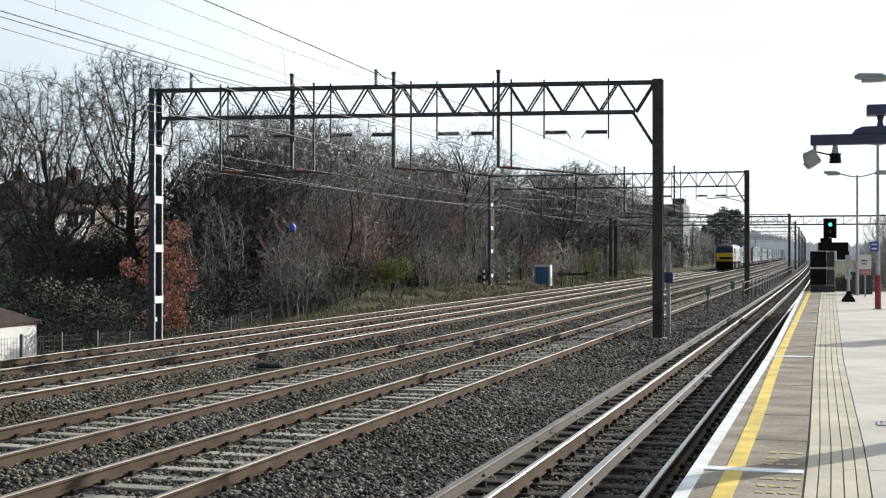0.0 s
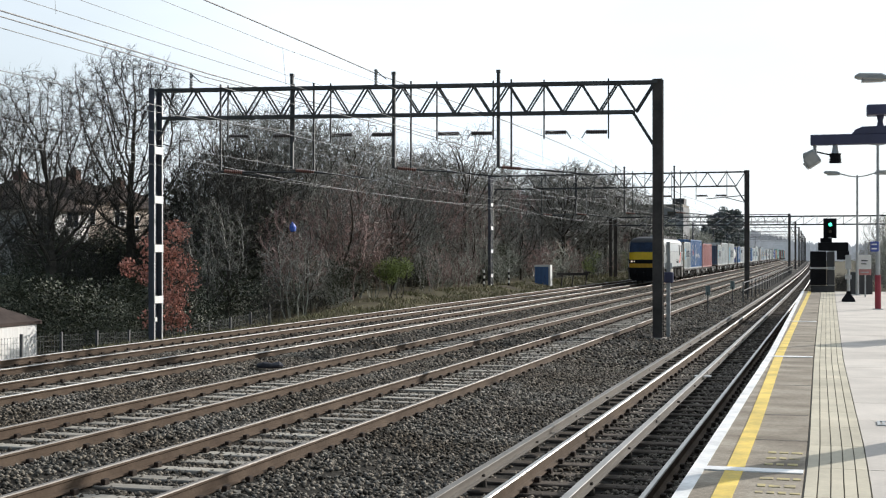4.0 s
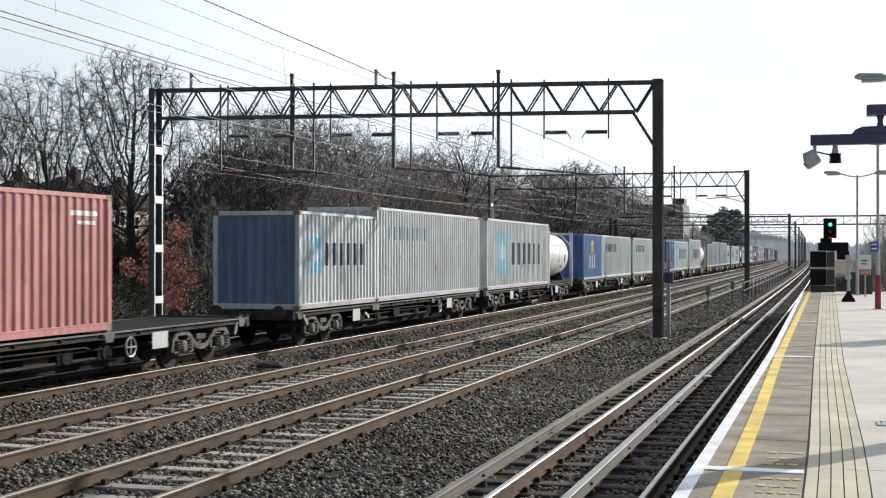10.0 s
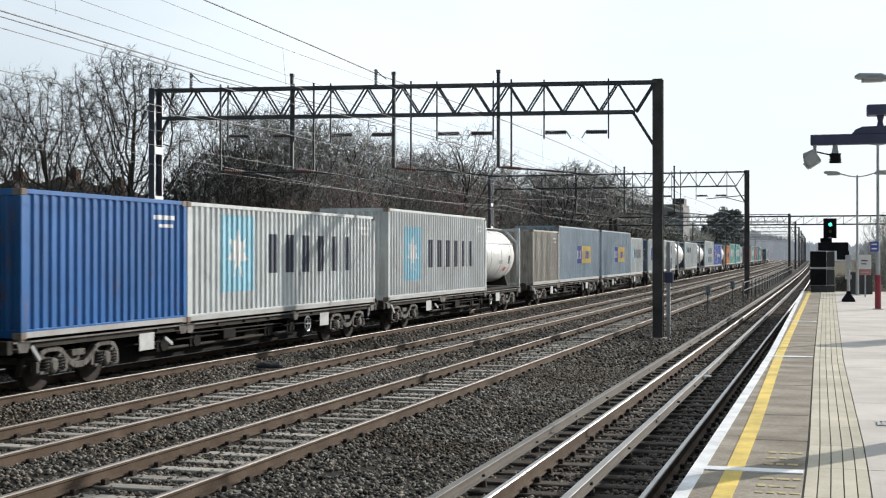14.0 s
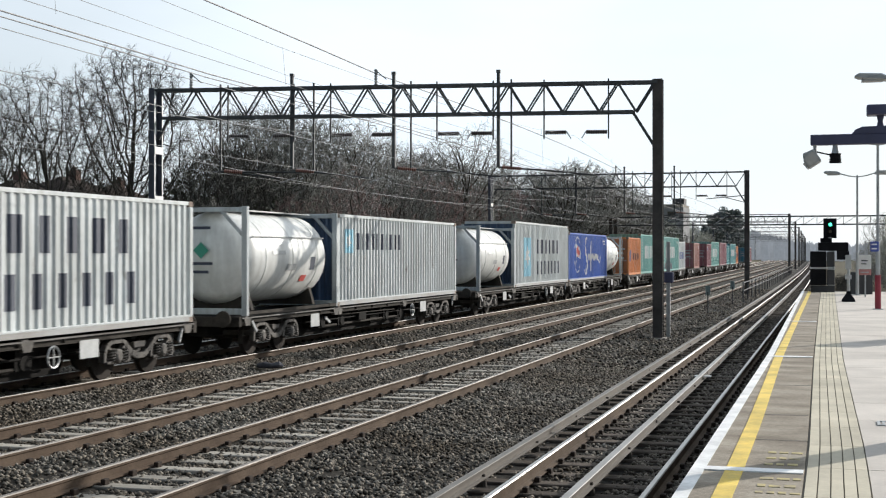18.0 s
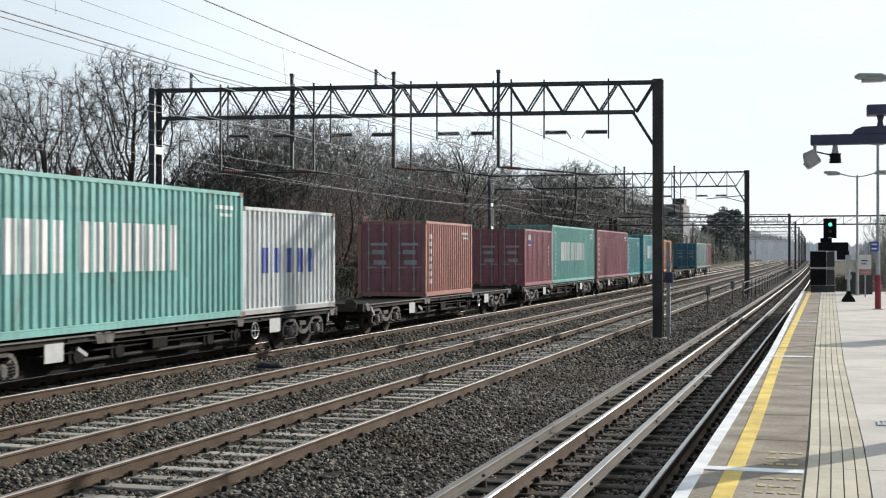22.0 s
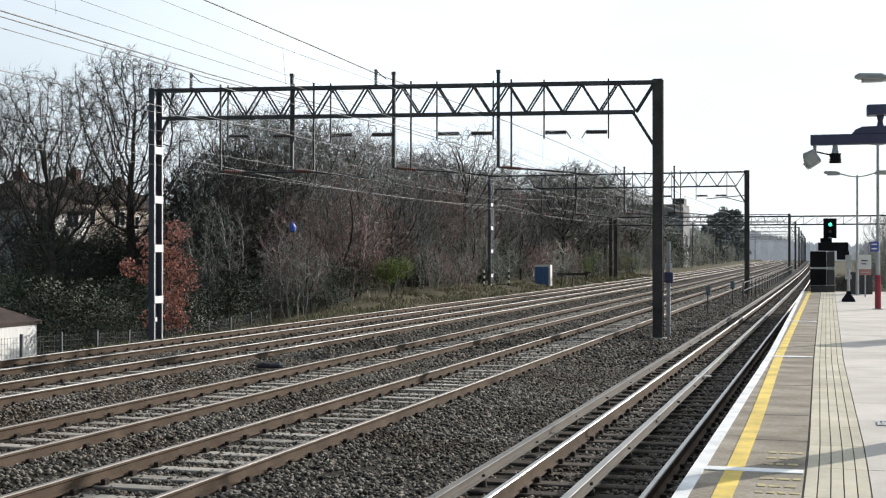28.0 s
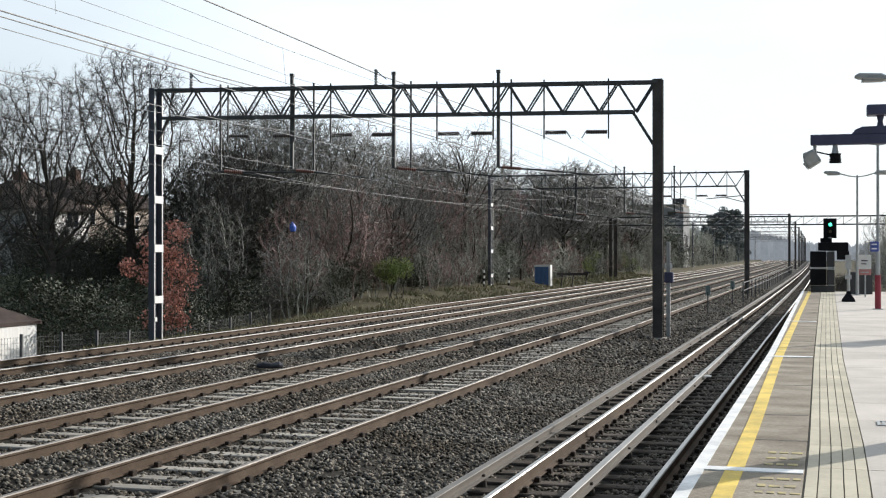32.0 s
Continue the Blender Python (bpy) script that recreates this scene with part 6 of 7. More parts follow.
scrub_kinds = [tuple(mesh(nm, q, M_TWIG_DARK) for nm, q in zip(("stem", "twigs"), branching(61 + k, *spec))) for k, spec in enumerate((
    (3.6, 0.3, 2.0, 420, 0.20, 0.0070, 0.035, 2, 7, 0.9, 0.26), (4.6, 0.5, 1.8, 420, 0.22, 0.0070, 0.04, 2, 6, 0.9, 0.26), (2.6, 0.2, 2.1, 380, 0.19, 0.0070, 0.03, 2, 8, 0.9, 0.28),
    (5.4, 0.6, 2.0, 460, 0.24, 0.0075, 0.045, 2, 6, 0.9, 0.24), (3.6, 0.3, 2.1, 240, 0.28, 0.0140, 0.05, 2, 6, 0.9, 0.26), (4.8, 0.5, 2.0, 260, 0.32, 0.0150, 0.06, 2, 6, 0.9, 0.26)))]


def ground_at(x, y):
    return ground_z(x - bend(min(max(y, 0), 700)), y)


def tree(x, y, kind, high, turn=0.0, label="bare winter tree with dark trunk and fine grey-brown twigs", twig=None):
    ob = thing("bare_tree", label, "tree", pose(x, y, ground_at(x, y) - 0.05, 0, 0, turn), BEND_TREES)
    size = high / tree_kinds[kind][2]
    ob.scale = (size, size, size)
    part("trunk", tree_kinds[kind][0], None, ob)
    c = part("crown", tree_kinds[kind][1], None, ob)
    if twig:
        recolour(c, twig)
    return ob


def bush(x, y, kind, size=1.0, turn=0.0, mat=None, label="tangled brown leafless scrub on the railway bank"):
    ob = thing("scrub_bush", label, "bush", pose(x, y, ground_at(x, y) - 0.05, 0, 0, turn), "scrub along the bank")
    ob.scale = (size, size, size)
    part("stem", scrub_kinds[kind][0], None, ob)
    tw = part("twig_mass", scrub_kinds[kind][1], None, ob)
    if mat:
        recolour(tw, mat)
    return ob


rt = random.Random(31)
# the large trees by the houses, then the wood along the line
tree(-36.8, 57.5, 0, 13.0, 40, "large bare tree with heavy spreading dark limbs", M_TWIG_FINE)
tree(-34.6, 61.0, 1, 14.0, 60, "tall bare tree with upright crown of fine twigs", M_TWIG_FINE)
tree(-43.6, 62.5, 0, 12.4, 150, twig=M_TWIG_FINE)
tree(-30.6, 62.5, 4, 8.6, 30)
for x, y, k, h in ((-31.5, 72.0, 3, 11.2), (-33.5, 80.0, 2, 12.2), (-29.8, 80.0, 3, 11.6), (-27.5, 86.0, 3, 9.4), (-27.8, 101.0, 2, 12.9), (-31.0, 96.0, 3, 11.0),
                   (-29.5, 112.0, 2, 11.0), (-26.8, 135.0, 6, 11.8), (-26.4, 148.0, 6, 12.4), (-29.0, 160.0, 6, 12.0), (-28.5, 190.0, 6, 12.5), (-33.0, 138.0, 6, 12.2), (-34.5, 154.0, 6, 12.6), (-31.0, 172.0, 6, 12.8), (-25.6, 128.0, 6, 12.0), (-26.2, 141.0, 6, 12.6), (-25.8, 155.0, 6, 12.6), (-27.5, 168.0, 6, 12.6), (-26.5, 182.0, 6, 12.0)):
    tree(x, y, k, h, (x * 77) % 360, "round-crowned bare oak rising above the scrub")
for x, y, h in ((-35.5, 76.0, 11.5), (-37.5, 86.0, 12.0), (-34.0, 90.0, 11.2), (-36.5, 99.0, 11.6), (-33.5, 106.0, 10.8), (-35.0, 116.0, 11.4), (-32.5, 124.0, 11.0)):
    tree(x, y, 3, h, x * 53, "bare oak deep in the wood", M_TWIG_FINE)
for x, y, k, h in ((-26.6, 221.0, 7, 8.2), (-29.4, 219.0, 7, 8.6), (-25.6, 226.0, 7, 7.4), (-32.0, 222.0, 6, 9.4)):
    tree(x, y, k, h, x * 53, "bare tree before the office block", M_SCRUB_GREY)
yy = 58.0
while yy < 330:
    for lane, (x0, x1) in enumerate(((-25.6, -28.0), (-29.5, -34.0), (-36.0, -44.0))):
        y = yy + rt.uniform(-2, 2)
        if lane == 2 and yy < 130 or lane == 1 and yy < 66:
            continue
        k = rt.choice((6, 7)) if y > 105 else rt.choice((2, 3, 4, 3)) if lane else rt.choice((4, 3, 4))
        # past 190 the paler twigs put haze into the colour
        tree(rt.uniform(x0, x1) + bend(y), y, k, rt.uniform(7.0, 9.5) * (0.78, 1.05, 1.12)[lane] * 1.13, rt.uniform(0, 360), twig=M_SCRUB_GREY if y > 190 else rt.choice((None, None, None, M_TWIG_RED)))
    yy += 3.9 + yy * 0.021
yy = 46.0
while yy < 280:
    for x0, x1, big in ((-23.4, -24.3, 0.62), (-25.0, -27.0, 0.95), (-28.0, -31.0, 1.1), (-32.0, -37.0, 1.4)):
        y = yy + rt.uniform(-0.9, 0.9)
        if y < 76 and x0 < -27 or y < 53 and x0 > -27 or y < 110 and rt.random() < 0.3:
            continue
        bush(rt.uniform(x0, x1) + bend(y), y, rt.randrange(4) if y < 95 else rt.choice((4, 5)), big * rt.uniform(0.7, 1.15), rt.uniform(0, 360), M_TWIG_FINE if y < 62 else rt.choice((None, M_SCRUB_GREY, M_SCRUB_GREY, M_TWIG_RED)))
    yy += 2.5 + yy * 0.017
for i in range(22):
    y = rt.uniform(47, 74)
    x = -0.62 * y + rt.uniform(-6, 14)
    if x < -25.5:
        bush(x, y, rt.choice((0, 2, 2)), rt.uniform(0.4, 0.6), rt.uniform(0, 360), M_TWIG_FINE)
# dark evergreen undergrowth: holly and ivy low among the stems
ri = random.Random(17)
IVY = []
for k in range(3):
    iv = Geo()
    for c in range(9):
        leaf_cloud(iv, ri, (ri.uniform(-1.0, 1.0), ri.uniform(-1.0, 1.0), 0.4 + 0.28 * c + ri.uniform(-0.2, 0.2)), (0.75, 0.75, 0.5), 110, 0.075)
    IVY.append(mesh("evergreen_undergrowth", iv, M_LEAF_IVY))


def undergrowth(x, y, k, size, turn):
    ob = part("evergreen_undergrowth", IVY[k], None)
    ob.matrix_basis = pose(x, y, ground_at(x, y) - 0.1, 0, 0, turn)
    ob.scale = (size, size, size)
    tagged(ob, "dark green ivy and holly undergrowth among bare stems", "undergrowth", "evergreen undergrowth")


for i in range(120):
    y = 47 + 120 * ri.random() ** 1.5
    x = ri.uniform(-24.8, -33.0) + bend(y)
    undergrowth(x, y, i % 3, ri.uniform(0.5, 1.15), ri.uniform(0, 360))
for i in range(56):
    y = ri.uniform(48, 76)
    x = -0.63 * y + ri.uniform(-4, 12)
    if x < -25:
        undergrowth(x, y, i % 3, ri.uniform(0.6, 1.0), ri.uniform(0, 360))

# ivy-clad trunks that close the view beside the near portal
for x, y, k, size in ((-30.8, 62.4, 0, 2.0), (-31.9, 65.5, 1, 2.2), (-29.2, 61.2, 2, 1.9), (-33.0, 69.0, 0, 2.3), (-30.0, 66.0, 1, 1.8), (-28.6, 64.0, 2, 1.7), (-31.0, 72.0, 1, 2.0)):
    undergrowth(x, y, k, size, x * 50)
    tree(x - 0.4, y + 0.5, 4, 8.8, x * 31, "bare tree with an ivy-clad trunk", M_TWIG_FINE)

# evergreen growth before the office block, and scrub along the far bank
for x, y, k, size in ((-27.6, 214.0, 0, 2.6), (-25.8, 219.0, 1, 2.2), (-30.0, 212.0, 2, 2.9), (-32.5, 216.0, 0, 2.9), (-27.0, 224.0, 1, 2.8)):
    undergrowth(x, y, k, size, x * 50)
for i in range(46):
    y = 140 + 6.5 * i
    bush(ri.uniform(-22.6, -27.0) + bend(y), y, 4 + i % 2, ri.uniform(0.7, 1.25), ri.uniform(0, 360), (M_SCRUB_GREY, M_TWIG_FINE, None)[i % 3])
for i in range(16):
    y = 68 + 4.0 * i
    bush(ri.uniform(0.4, 2.0), y, 2, ri.uniform(0.35, 0.55), ri.uniform(0, 360), M_TWIG_FINE, "low dark scrub beyond the platform ramp")
# a taller screen of ivy and thin scrub before the houses
for i in range(26):
    y = ri.uniform(62, 77)
    x = -y * ri.uniform(0.50, 0.68)
    undergrowth(x, y, i % 3, ri.uniform(1.0, 1.35), ri.uniform(0, 360))
for i in range(12):
    y = ri.uniform(56, 74)
    x = -y * ri.uniform(0.51, 0.68)
    bush(x, y, (0, 1, 3)[i % 3], ri.uniform(0.75, 1.0), ri.uniform(0, 360), M_TWIG_FINE)

# reddish thickets and holly at the edge of the wood
for x, y, k, size in ((-26.0, 70.0, 3, 1.25), (-25.3, 68.3, 1, 1.15), (-27.0, 73.0, 3, 1.35), (-24.2, 87.0, 0, 0.8), (-24.3, 113.0, 4, 0.8), (-26.4, 63.0, 1, 0.9)):
    bush(x, y, k, size, x * 71, M_TWIG_RED, "tangled red-brown leafless thicket")
for x, y, size in ((-24.9, 66.5, 0.8), (-25.2, 69.0, 0.9), (-24.5, 64.0, 0.7), (-24.8, 80.0, 0.7)):
    undergrowth(x, y, 1, size, x * 91)

# the dark depth of the wood
for i in range(20):
    y = ri.uniform(68, 88)
    x = -y * ri.uniform(0.38, 0.52)
    bush(x, y, (1, 3)[i % 2], ri.uniform(1.0, 1.4), ri.uniform(0, 360), (M_SCRUB_GREY, None)[i % 2])
    if i % 2:
        undergrowth(x - 1.5, y + 2.0, i % 3, ri.uniform(1.0, 1.4), ri.uniform(0, 360))
bush(-24.33, 58.3, 3, 0.85, 30, M_TWIG)
# a scrap of blue plastic caught in the twigs
bag = Geo().tube([(0, 0, -0.22), (0.03, 0, -0.16), (0.05, 0, 0.0), (0.0, 0.02, 0.14), (-0.04, 0, 0.24)], [0.03, 0.13, 0.16, 0.10, 0.02], 9)
bag.v = [(x + 0.03 * math.sin(9 * z + x * 20), y + 0.03 * math.cos(11 * z), z) for x, y, z in bag.v]
tagged(part("plastic_bag", bag, paint("blue_plastic", (0.05, 0.14, 0.62), 0.4, 0.15)), "blue plastic bag caught in the bare twigs", "bag").matrix_basis = pose(-24.33, 58.0, 3.7)

# the shrub that keeps its copper leaves
rl = random.Random(5)
copper = thing("copper_leaved_shrub", "small beech shrub keeping its dry copper-brown leaves", "shrub", pose(-23.55, 44.6, -0.75))
for nm, q in zip(("stem", "twig_mass"), branching(77, 4.4, 0.3, 1.2, 260, 0.2, 0.007, 0.04, 1, 5)):
    part(nm, q, M_TWIG_FINE, copper)
lv = Geo()
for z, a, c in ((3.9, 0.8, 260), (3.2, 1.2, 560), (2.4, 1.2, 560), (1.6, 1.0, 420), (0.8, 0.8, 300)):
    for k in range(4):
        leaf_cloud(lv, rl, (rl.uniform(-0.75, 0.75), rl.uniform(-0.6, 0.6), z + rl.uniform(-0.3, 0.3)), (a * 0.55, a * 0.6, 0.45), c * 3 // 10, 0.075)
leaf_cloud(lv, rl, (-2.0, 0.4, 2.7), (0.4, 0.4, 0.4), 160, 0.075)
part("leaves", lv, M_LEAF_BROWN, copper, "dry copper-brown leaves")
for x, y, z, s, c, nm in ((-23.1, 70.0, 1.9, 1.0, 3600, "young green-leaved bush among the bare scrub"), (-22.9, 131.0, 1.5, 1.1, 1500, "low green bush at the trackside"), (-23.4, 163.0, 1.4, 1.1, 1300, "low green bush at the trackside")):
    gb = thing("green_bush", nm, "bush", pose(x + bend(y), y, ground_at(x, y)))
    for nm2, q in zip(("stem", "twig_mass"), branching(int(y), z + 1.4, 0.3, 1.2, 240, 0.2, 0.008, 0.04, 1, 5)):
        part(nm2, q, M_TWIG_FINE, gb)
    lv = Geo()
    for k in range(8):
        leaf_cloud(lv, rl, (rl.uniform(-s, s), rl.uniform(-s, s), z + rl.uniform(-0.8, 0.9)), (0.55, 0.55, 0.5), c // 8, 0.06)
    part("leaves", lv, M_LEAF_GREEN, gb, "fresh green leaves")
# grass along the bank
rg = random.Random(9)
gr = Geo()
for i in range(15000):
    y = 36 + 130 * rg.random() ** 1.3
    x = -20.6 - 3.2 * rg.random() ** 1.2 + bend(y)
    if noise.noise((x * 0.5, y * 0.25, 3.0)) < -0.2:
        continue
    z = ground_at(x, y)
    h, a = rg.uniform(0.06, 0.26), rg.uniform(0, 6.283)
    w = 0.011 + 0.0003 * y
    lx, ly = rg.gauss(0, 0.12), rg.gauss(0, 0.12)
    gr.add([(x - w * math.cos(a), y - w * math.sin(a), z - 0.03), (x + w * math.cos(a), y + w * math.sin(a), z - 0.03), (x + lx, y + ly, z + h)], [(0, 1, 2)])
tagged(part("bank_grass", gr, M_GRASS), "dry yellow-green grass along the railway bank", "grass", kind="stuff")

# distance: a wood that glows and an evergreen paled, both for haze; buildings
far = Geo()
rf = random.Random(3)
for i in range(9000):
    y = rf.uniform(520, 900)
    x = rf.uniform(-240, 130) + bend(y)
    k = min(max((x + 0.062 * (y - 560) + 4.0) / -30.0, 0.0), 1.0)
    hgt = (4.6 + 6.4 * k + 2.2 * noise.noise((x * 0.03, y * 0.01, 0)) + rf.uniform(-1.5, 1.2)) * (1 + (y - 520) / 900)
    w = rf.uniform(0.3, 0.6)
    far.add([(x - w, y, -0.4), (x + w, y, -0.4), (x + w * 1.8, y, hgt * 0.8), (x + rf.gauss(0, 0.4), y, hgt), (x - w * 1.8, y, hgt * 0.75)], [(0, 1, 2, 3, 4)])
tagged(part("backdrop", far, M_TWIG_HAZE), "distant leafless wood beyond the railway, glowing pale for haze", "wood", kind="structure")
ev = thing("evergreen_tree", "tall dense evergreen trees beside the line far off, paled for haze", "tree", pose(-33.4, 430.0, -0.3))
part("trunk", Geo().tube([(0, 0, -0.3), (0, 0, 10)], [0.5, 0.25], 8), M_BARK, ev)
cv = Geo()
for k in range(90):
    z = 1.0 + 13.8 * k / 90
    wv = (6.2 - 2.6 * max(0.0, z / 16 - 0.55) / 0.45) * (0.9 + 0.2 * math.sin(k * 1.7))
    for e in range(2):
        leaf_cloud(cv, rf, (rf.uniform(-0.8, 0.8) * wv, rf.uniform(-0.5, 0.5) * wv, z), (wv * 0.34, wv * 0.4, 1.2), 100, 0.5)
leaf_cloud(cv, rf, (-0.4, 0, 15.6), (1.3, 1.3, 1.2), 60, 0.4)
leaf_cloud(cv, rf, (3.0, 0, 14.6), (0.7, 0.7, 1.0), 30, 0.4)
part("crown", cv, M_CONIFER_HAZE, ev, "evergreen foliage with haze in its grey-green")
ev.scale = (1.15, 1.15, 1.06)

# ------------------------------------------------------------------ trackside and platform furniture
M_ROOF = material("roof_tile", (0.068, 0.052, 0.046), 0.9, scale=1.0, vary=0.3, fine=8.0, bump=0.4)
M_RENDER = material("house_render", (0.47, 0.40, 0.34), 0.9, scale=0.6, vary=0.14, fine=8.0, bump=0.1)
M_BRICKWALL = material("house_brick", (0.15, 0.10, 0.085), 0.9, scale=0.8, vary=0.25, fine=12.0, bump=0.2)
M_OFFICE = material("office_render", (0.30, 0.30, 0.30), 0.9, scale=0.4, vary=0.12, fine=6.0, bump=0.05)
M_MARKER = paint("marker_plate", (0.20, 0.27, 0.27), 0.5, 0.2)
M_CAB_BLUE = paint("cabinet_blue", (0.09, 0.19, 0.42), 0.5, 0.2)
M_POST_RED = paint("post_red", (0.30, 0.03, 0.05), 0.5, 0.2)
M_GREEN_ON = glow("signal_green", (0.05, 1.0, 0.55), 6.0)
M_NAVY = paint("navy_paint", (0.065, 0.07, 0.14), 0.45, 0.15)
M_LAMPGLASS = material("lamp_glass", (0.45, 0.44, 0.42), 0.25, vary=0.15, fine=12.0)


def house(x, y, w, d, eaves, ridge, turn, wall, label, z=None):
    th = thing("house", label, "house", pose(x, y, ground_at(x, y) - 0.2 if z is None else z, 0, 0, turn), "houses behind the trees")
    part("wall", Geo().box(-w / 2, w / 2, -d / 2, d / 2, 0, eaves), wall, th)
    o, k = 0.35, d * 0.42
    part("roof", Geo().add([(-w / 2 - o, -d / 2 - o, eaves), (w / 2 + o, -d / 2 - o, eaves), (w / 2 + o, d / 2 + o, eaves), (-w / 2 - o, d / 2 + o, eaves), (-w / 2 + k, 0, ridge), (w / 2 - k, 0, ridge),
                            (-w / 2 - o, -d / 2 - o, eaves - 0.15), (w / 2 + o, -d / 2 - o, eaves - 0.15), (w / 2 + o, d / 2 + o, eaves - 0.15), (-w / 2 - o, d / 2 + o, eaves - 0.15)],
                           [(0, 1, 5, 4), (1, 2, 5), (2, 3, 4, 5), (3, 0, 4), (6, 7, 1, 0), (7, 8, 2, 1), (8, 9, 3, 2), (9, 6, 0, 3), (9, 8, 7, 6)]), M_ROOF, th)
    part("chimney", Geo().box(w / 2 - 3.6, w / 2 - 2.9, -0.4, 0.4, ridge - 0.8, ridge + 0.6).box(w / 2 - 3.4, w / 2 - 3.2, -0.15, 0.15, ridge + 0.6, ridge + 0.85), M_BRICKWALL, th)
    for fx in (-w * 0.28, w * 0.22):
        for fz in (0.9, 3.6):
            if fz + 1.2 < eaves:
                win = part("window", Geo().box(fx - 0.75, fx + 0.75, -d / 2 - 0.05, -d / 2 + 0.05, fz, fz + 1.25), M_WHITE, th, "white window frame")
                for k in (-0.36, 0.36):
                    part("pane", Geo().box(fx + k - 0.3, fx + k + 0.3, -d / 2 - 0.065, -d / 2 - 0.045, fz + 0.1, fz + 1.15), M_GLASS, win)
    return th


house(-58.0, 93.0, 8.0, 7.0, 5.6, 7.5, 86, M_RENDER, "cream rendered house with brown hipped tiled roof behind trees", 1.0)
house(-53.8, 80.0, 7.0, 6.5, 4.9, 6.9, 88, M_WHITE, "white rendered house with brown hipped tiled roof behind trees", 0.6)
house(-61.5, 106.0, 8.0, 7.0, 5.6, 7.6, 86, M_RENDER, "cream rendered house with brown hipped tiled roof behind trees", 0.9)
# office block far down the line
blk = thing("office_block", "pale concrete office block with plant room on the roof", "building", pose(-29.6, 235.0, -0.3))
part("wall", Geo().box(-4.6, 4.8, -5, 5, 0, 10.7), M_OFFICE, blk)
part("roof_slab", Geo().box(-4.7, 4.7, -5.2, 5.2, 10.7, 11.2), M_CONCRETE, blk)
part("plant_room", Geo().box(2.6, 4.6, -2, 2, 11.2, 12.3), M_LOCO_DARK, blk)
for k in range(4):
    for c in range(4):
        part("window", Geo().box(-3.9 + c * 2.0, -2.5 + c * 2.0, -5.04, -4.98, 1.2 + k * 2.5, 2.5 + k * 2.5), M_GLASS, blk)
# lineside hut with white wall
hut = thing("lineside_shed", "low white-walled shed with brown tiled roof beyond the fence", "shed", pose(-33.05, 43.6, -2.1))
part("wall", Geo().box(-3.2, 3.2, -2.0, 2.0, 0, 1.85), M_WHITE, hut, "white painted wall")
part("roof", Geo().add([(-3.5, -2.3, 1.82), (3.25, -2.3, 1.82), (3.25, 2.3, 1.82), (-3.5, 2.3, 1.82), (-1.2, 0, 3.0), (1.2, 0, 3.0), (-3.5, -2.3, 1.95), (3.25, -2.3, 1.95), (3.25, 2.3, 1.95), (-3.5, 2.3, 1.95)],
                       [(0, 1, 7, 6), (1, 2, 8, 7), (2, 3, 9, 8), (3, 0, 6, 9), (6, 7, 5, 4), (7, 8, 5), (8, 9, 4, 5), (9, 6, 4), (3, 2, 1, 0)]), M_ROOF, hut, "brown hipped roof")
# boundary fence
fence = thing("boundary_fence", "dark grey wire boundary fence with posts along the railway", "fence", pose(0, 0, 0))
for i in range(13):
    y = 27.5 + i * 2.4
    x = -22.9 - 0.07 * (y - 30) * (1 if y > 30 else 0)
    z = ground_at(x, y)
    part("fence_post", Geo().box(x - 0.04, x + 0.04, y - 0.04, y + 0.04, z - 0.3, z + 1.05), M_STEEL, fence)
    if i < 12:
        y2 = y + 2.4
        x2 = -22.9 - 0.07 * (y2 - 30) * (1 if y2 > 30 else 0)
        z2 = ground_at(x2, y2)
        net = Geo()
        for k in range(6):
            net.bar((x, y, z + 0.15 + k * 0.16), (x2, y2, z2 + 0.15 + k * 0.16), 0.006, 0.006)
        for k in range(14):
            t = (k + 0.5) / 14
            net.bar((x + (x2 - x) * t, y + 2.4 * t, z + (z2 - z) * t + 0.02), (x + (x2 - x) * t, y + 2.4 * t, z + (z2 - z) * t + 0.98), 0.006, 0.010)
        part("fence_panel", net, M_STEEL, fence)

# blue location cabinet with a white frame, and a buffer-like trestle beside it
cab = thing("equipment_cabinet", "blue lineside equipment cabinet with white door frame", "cabinet", pose(-22.75, 106.5, -0.25))
part("body", Geo().box(-0.62, 0.53, -0.3, 0.3, 0, 1.66), M_CAB_BLUE, cab, bevel=0.02)
part("frame", Geo().box(0.53, 0.68, -0.38, 0.36, 0, 1.80).box(-0.66, 0.53, -0.38, 0.36, 1.66, 1.80), M_WHITE, cab, "white frame")
part("handle", Geo().box(0.2, 0.24, -0.33, -0.3, 0.7, 0.95), M_STEEL, cab)
tres = thing("cable_trestle", "dark cable trestle standing on the bank", "trestle", pose(-20.9, 107.5, -0.3))
part("beam", Geo().box(-0.9, 1.7, -0.1, 0.1, 1.0, 1.2), M_STEEL_RUST, tres)
for x in (-0.6, 0.3, 1.4):
    part("leg", Geo().bar((x, 0, -0.1), (x + 0.15, 0, 1.0), 0.08, 0.08), M_STEEL_RUST, tres)
part("cap", Geo().box(1.3, 1.9, -0.15, 0.15, 1.2, 1.32), M_STEEL_RUST, tres)
# post with a box beside the mast
post = thing("telephone_post", "pale galvanised post with small blue-grey box beside the mast", "post", pose(-5.30, 44.6, -0.35))
part("pole", Geo().box(-0.06, 0.06, -0.06, 0.06, -0.1, 3.2), M_GALV, post, bevel=0.008)
part("box", Geo().box(-0.13, 0.16, -0.12, 0.12, 1.85, 2.2), M_NAVY, post, bevel=0.02)
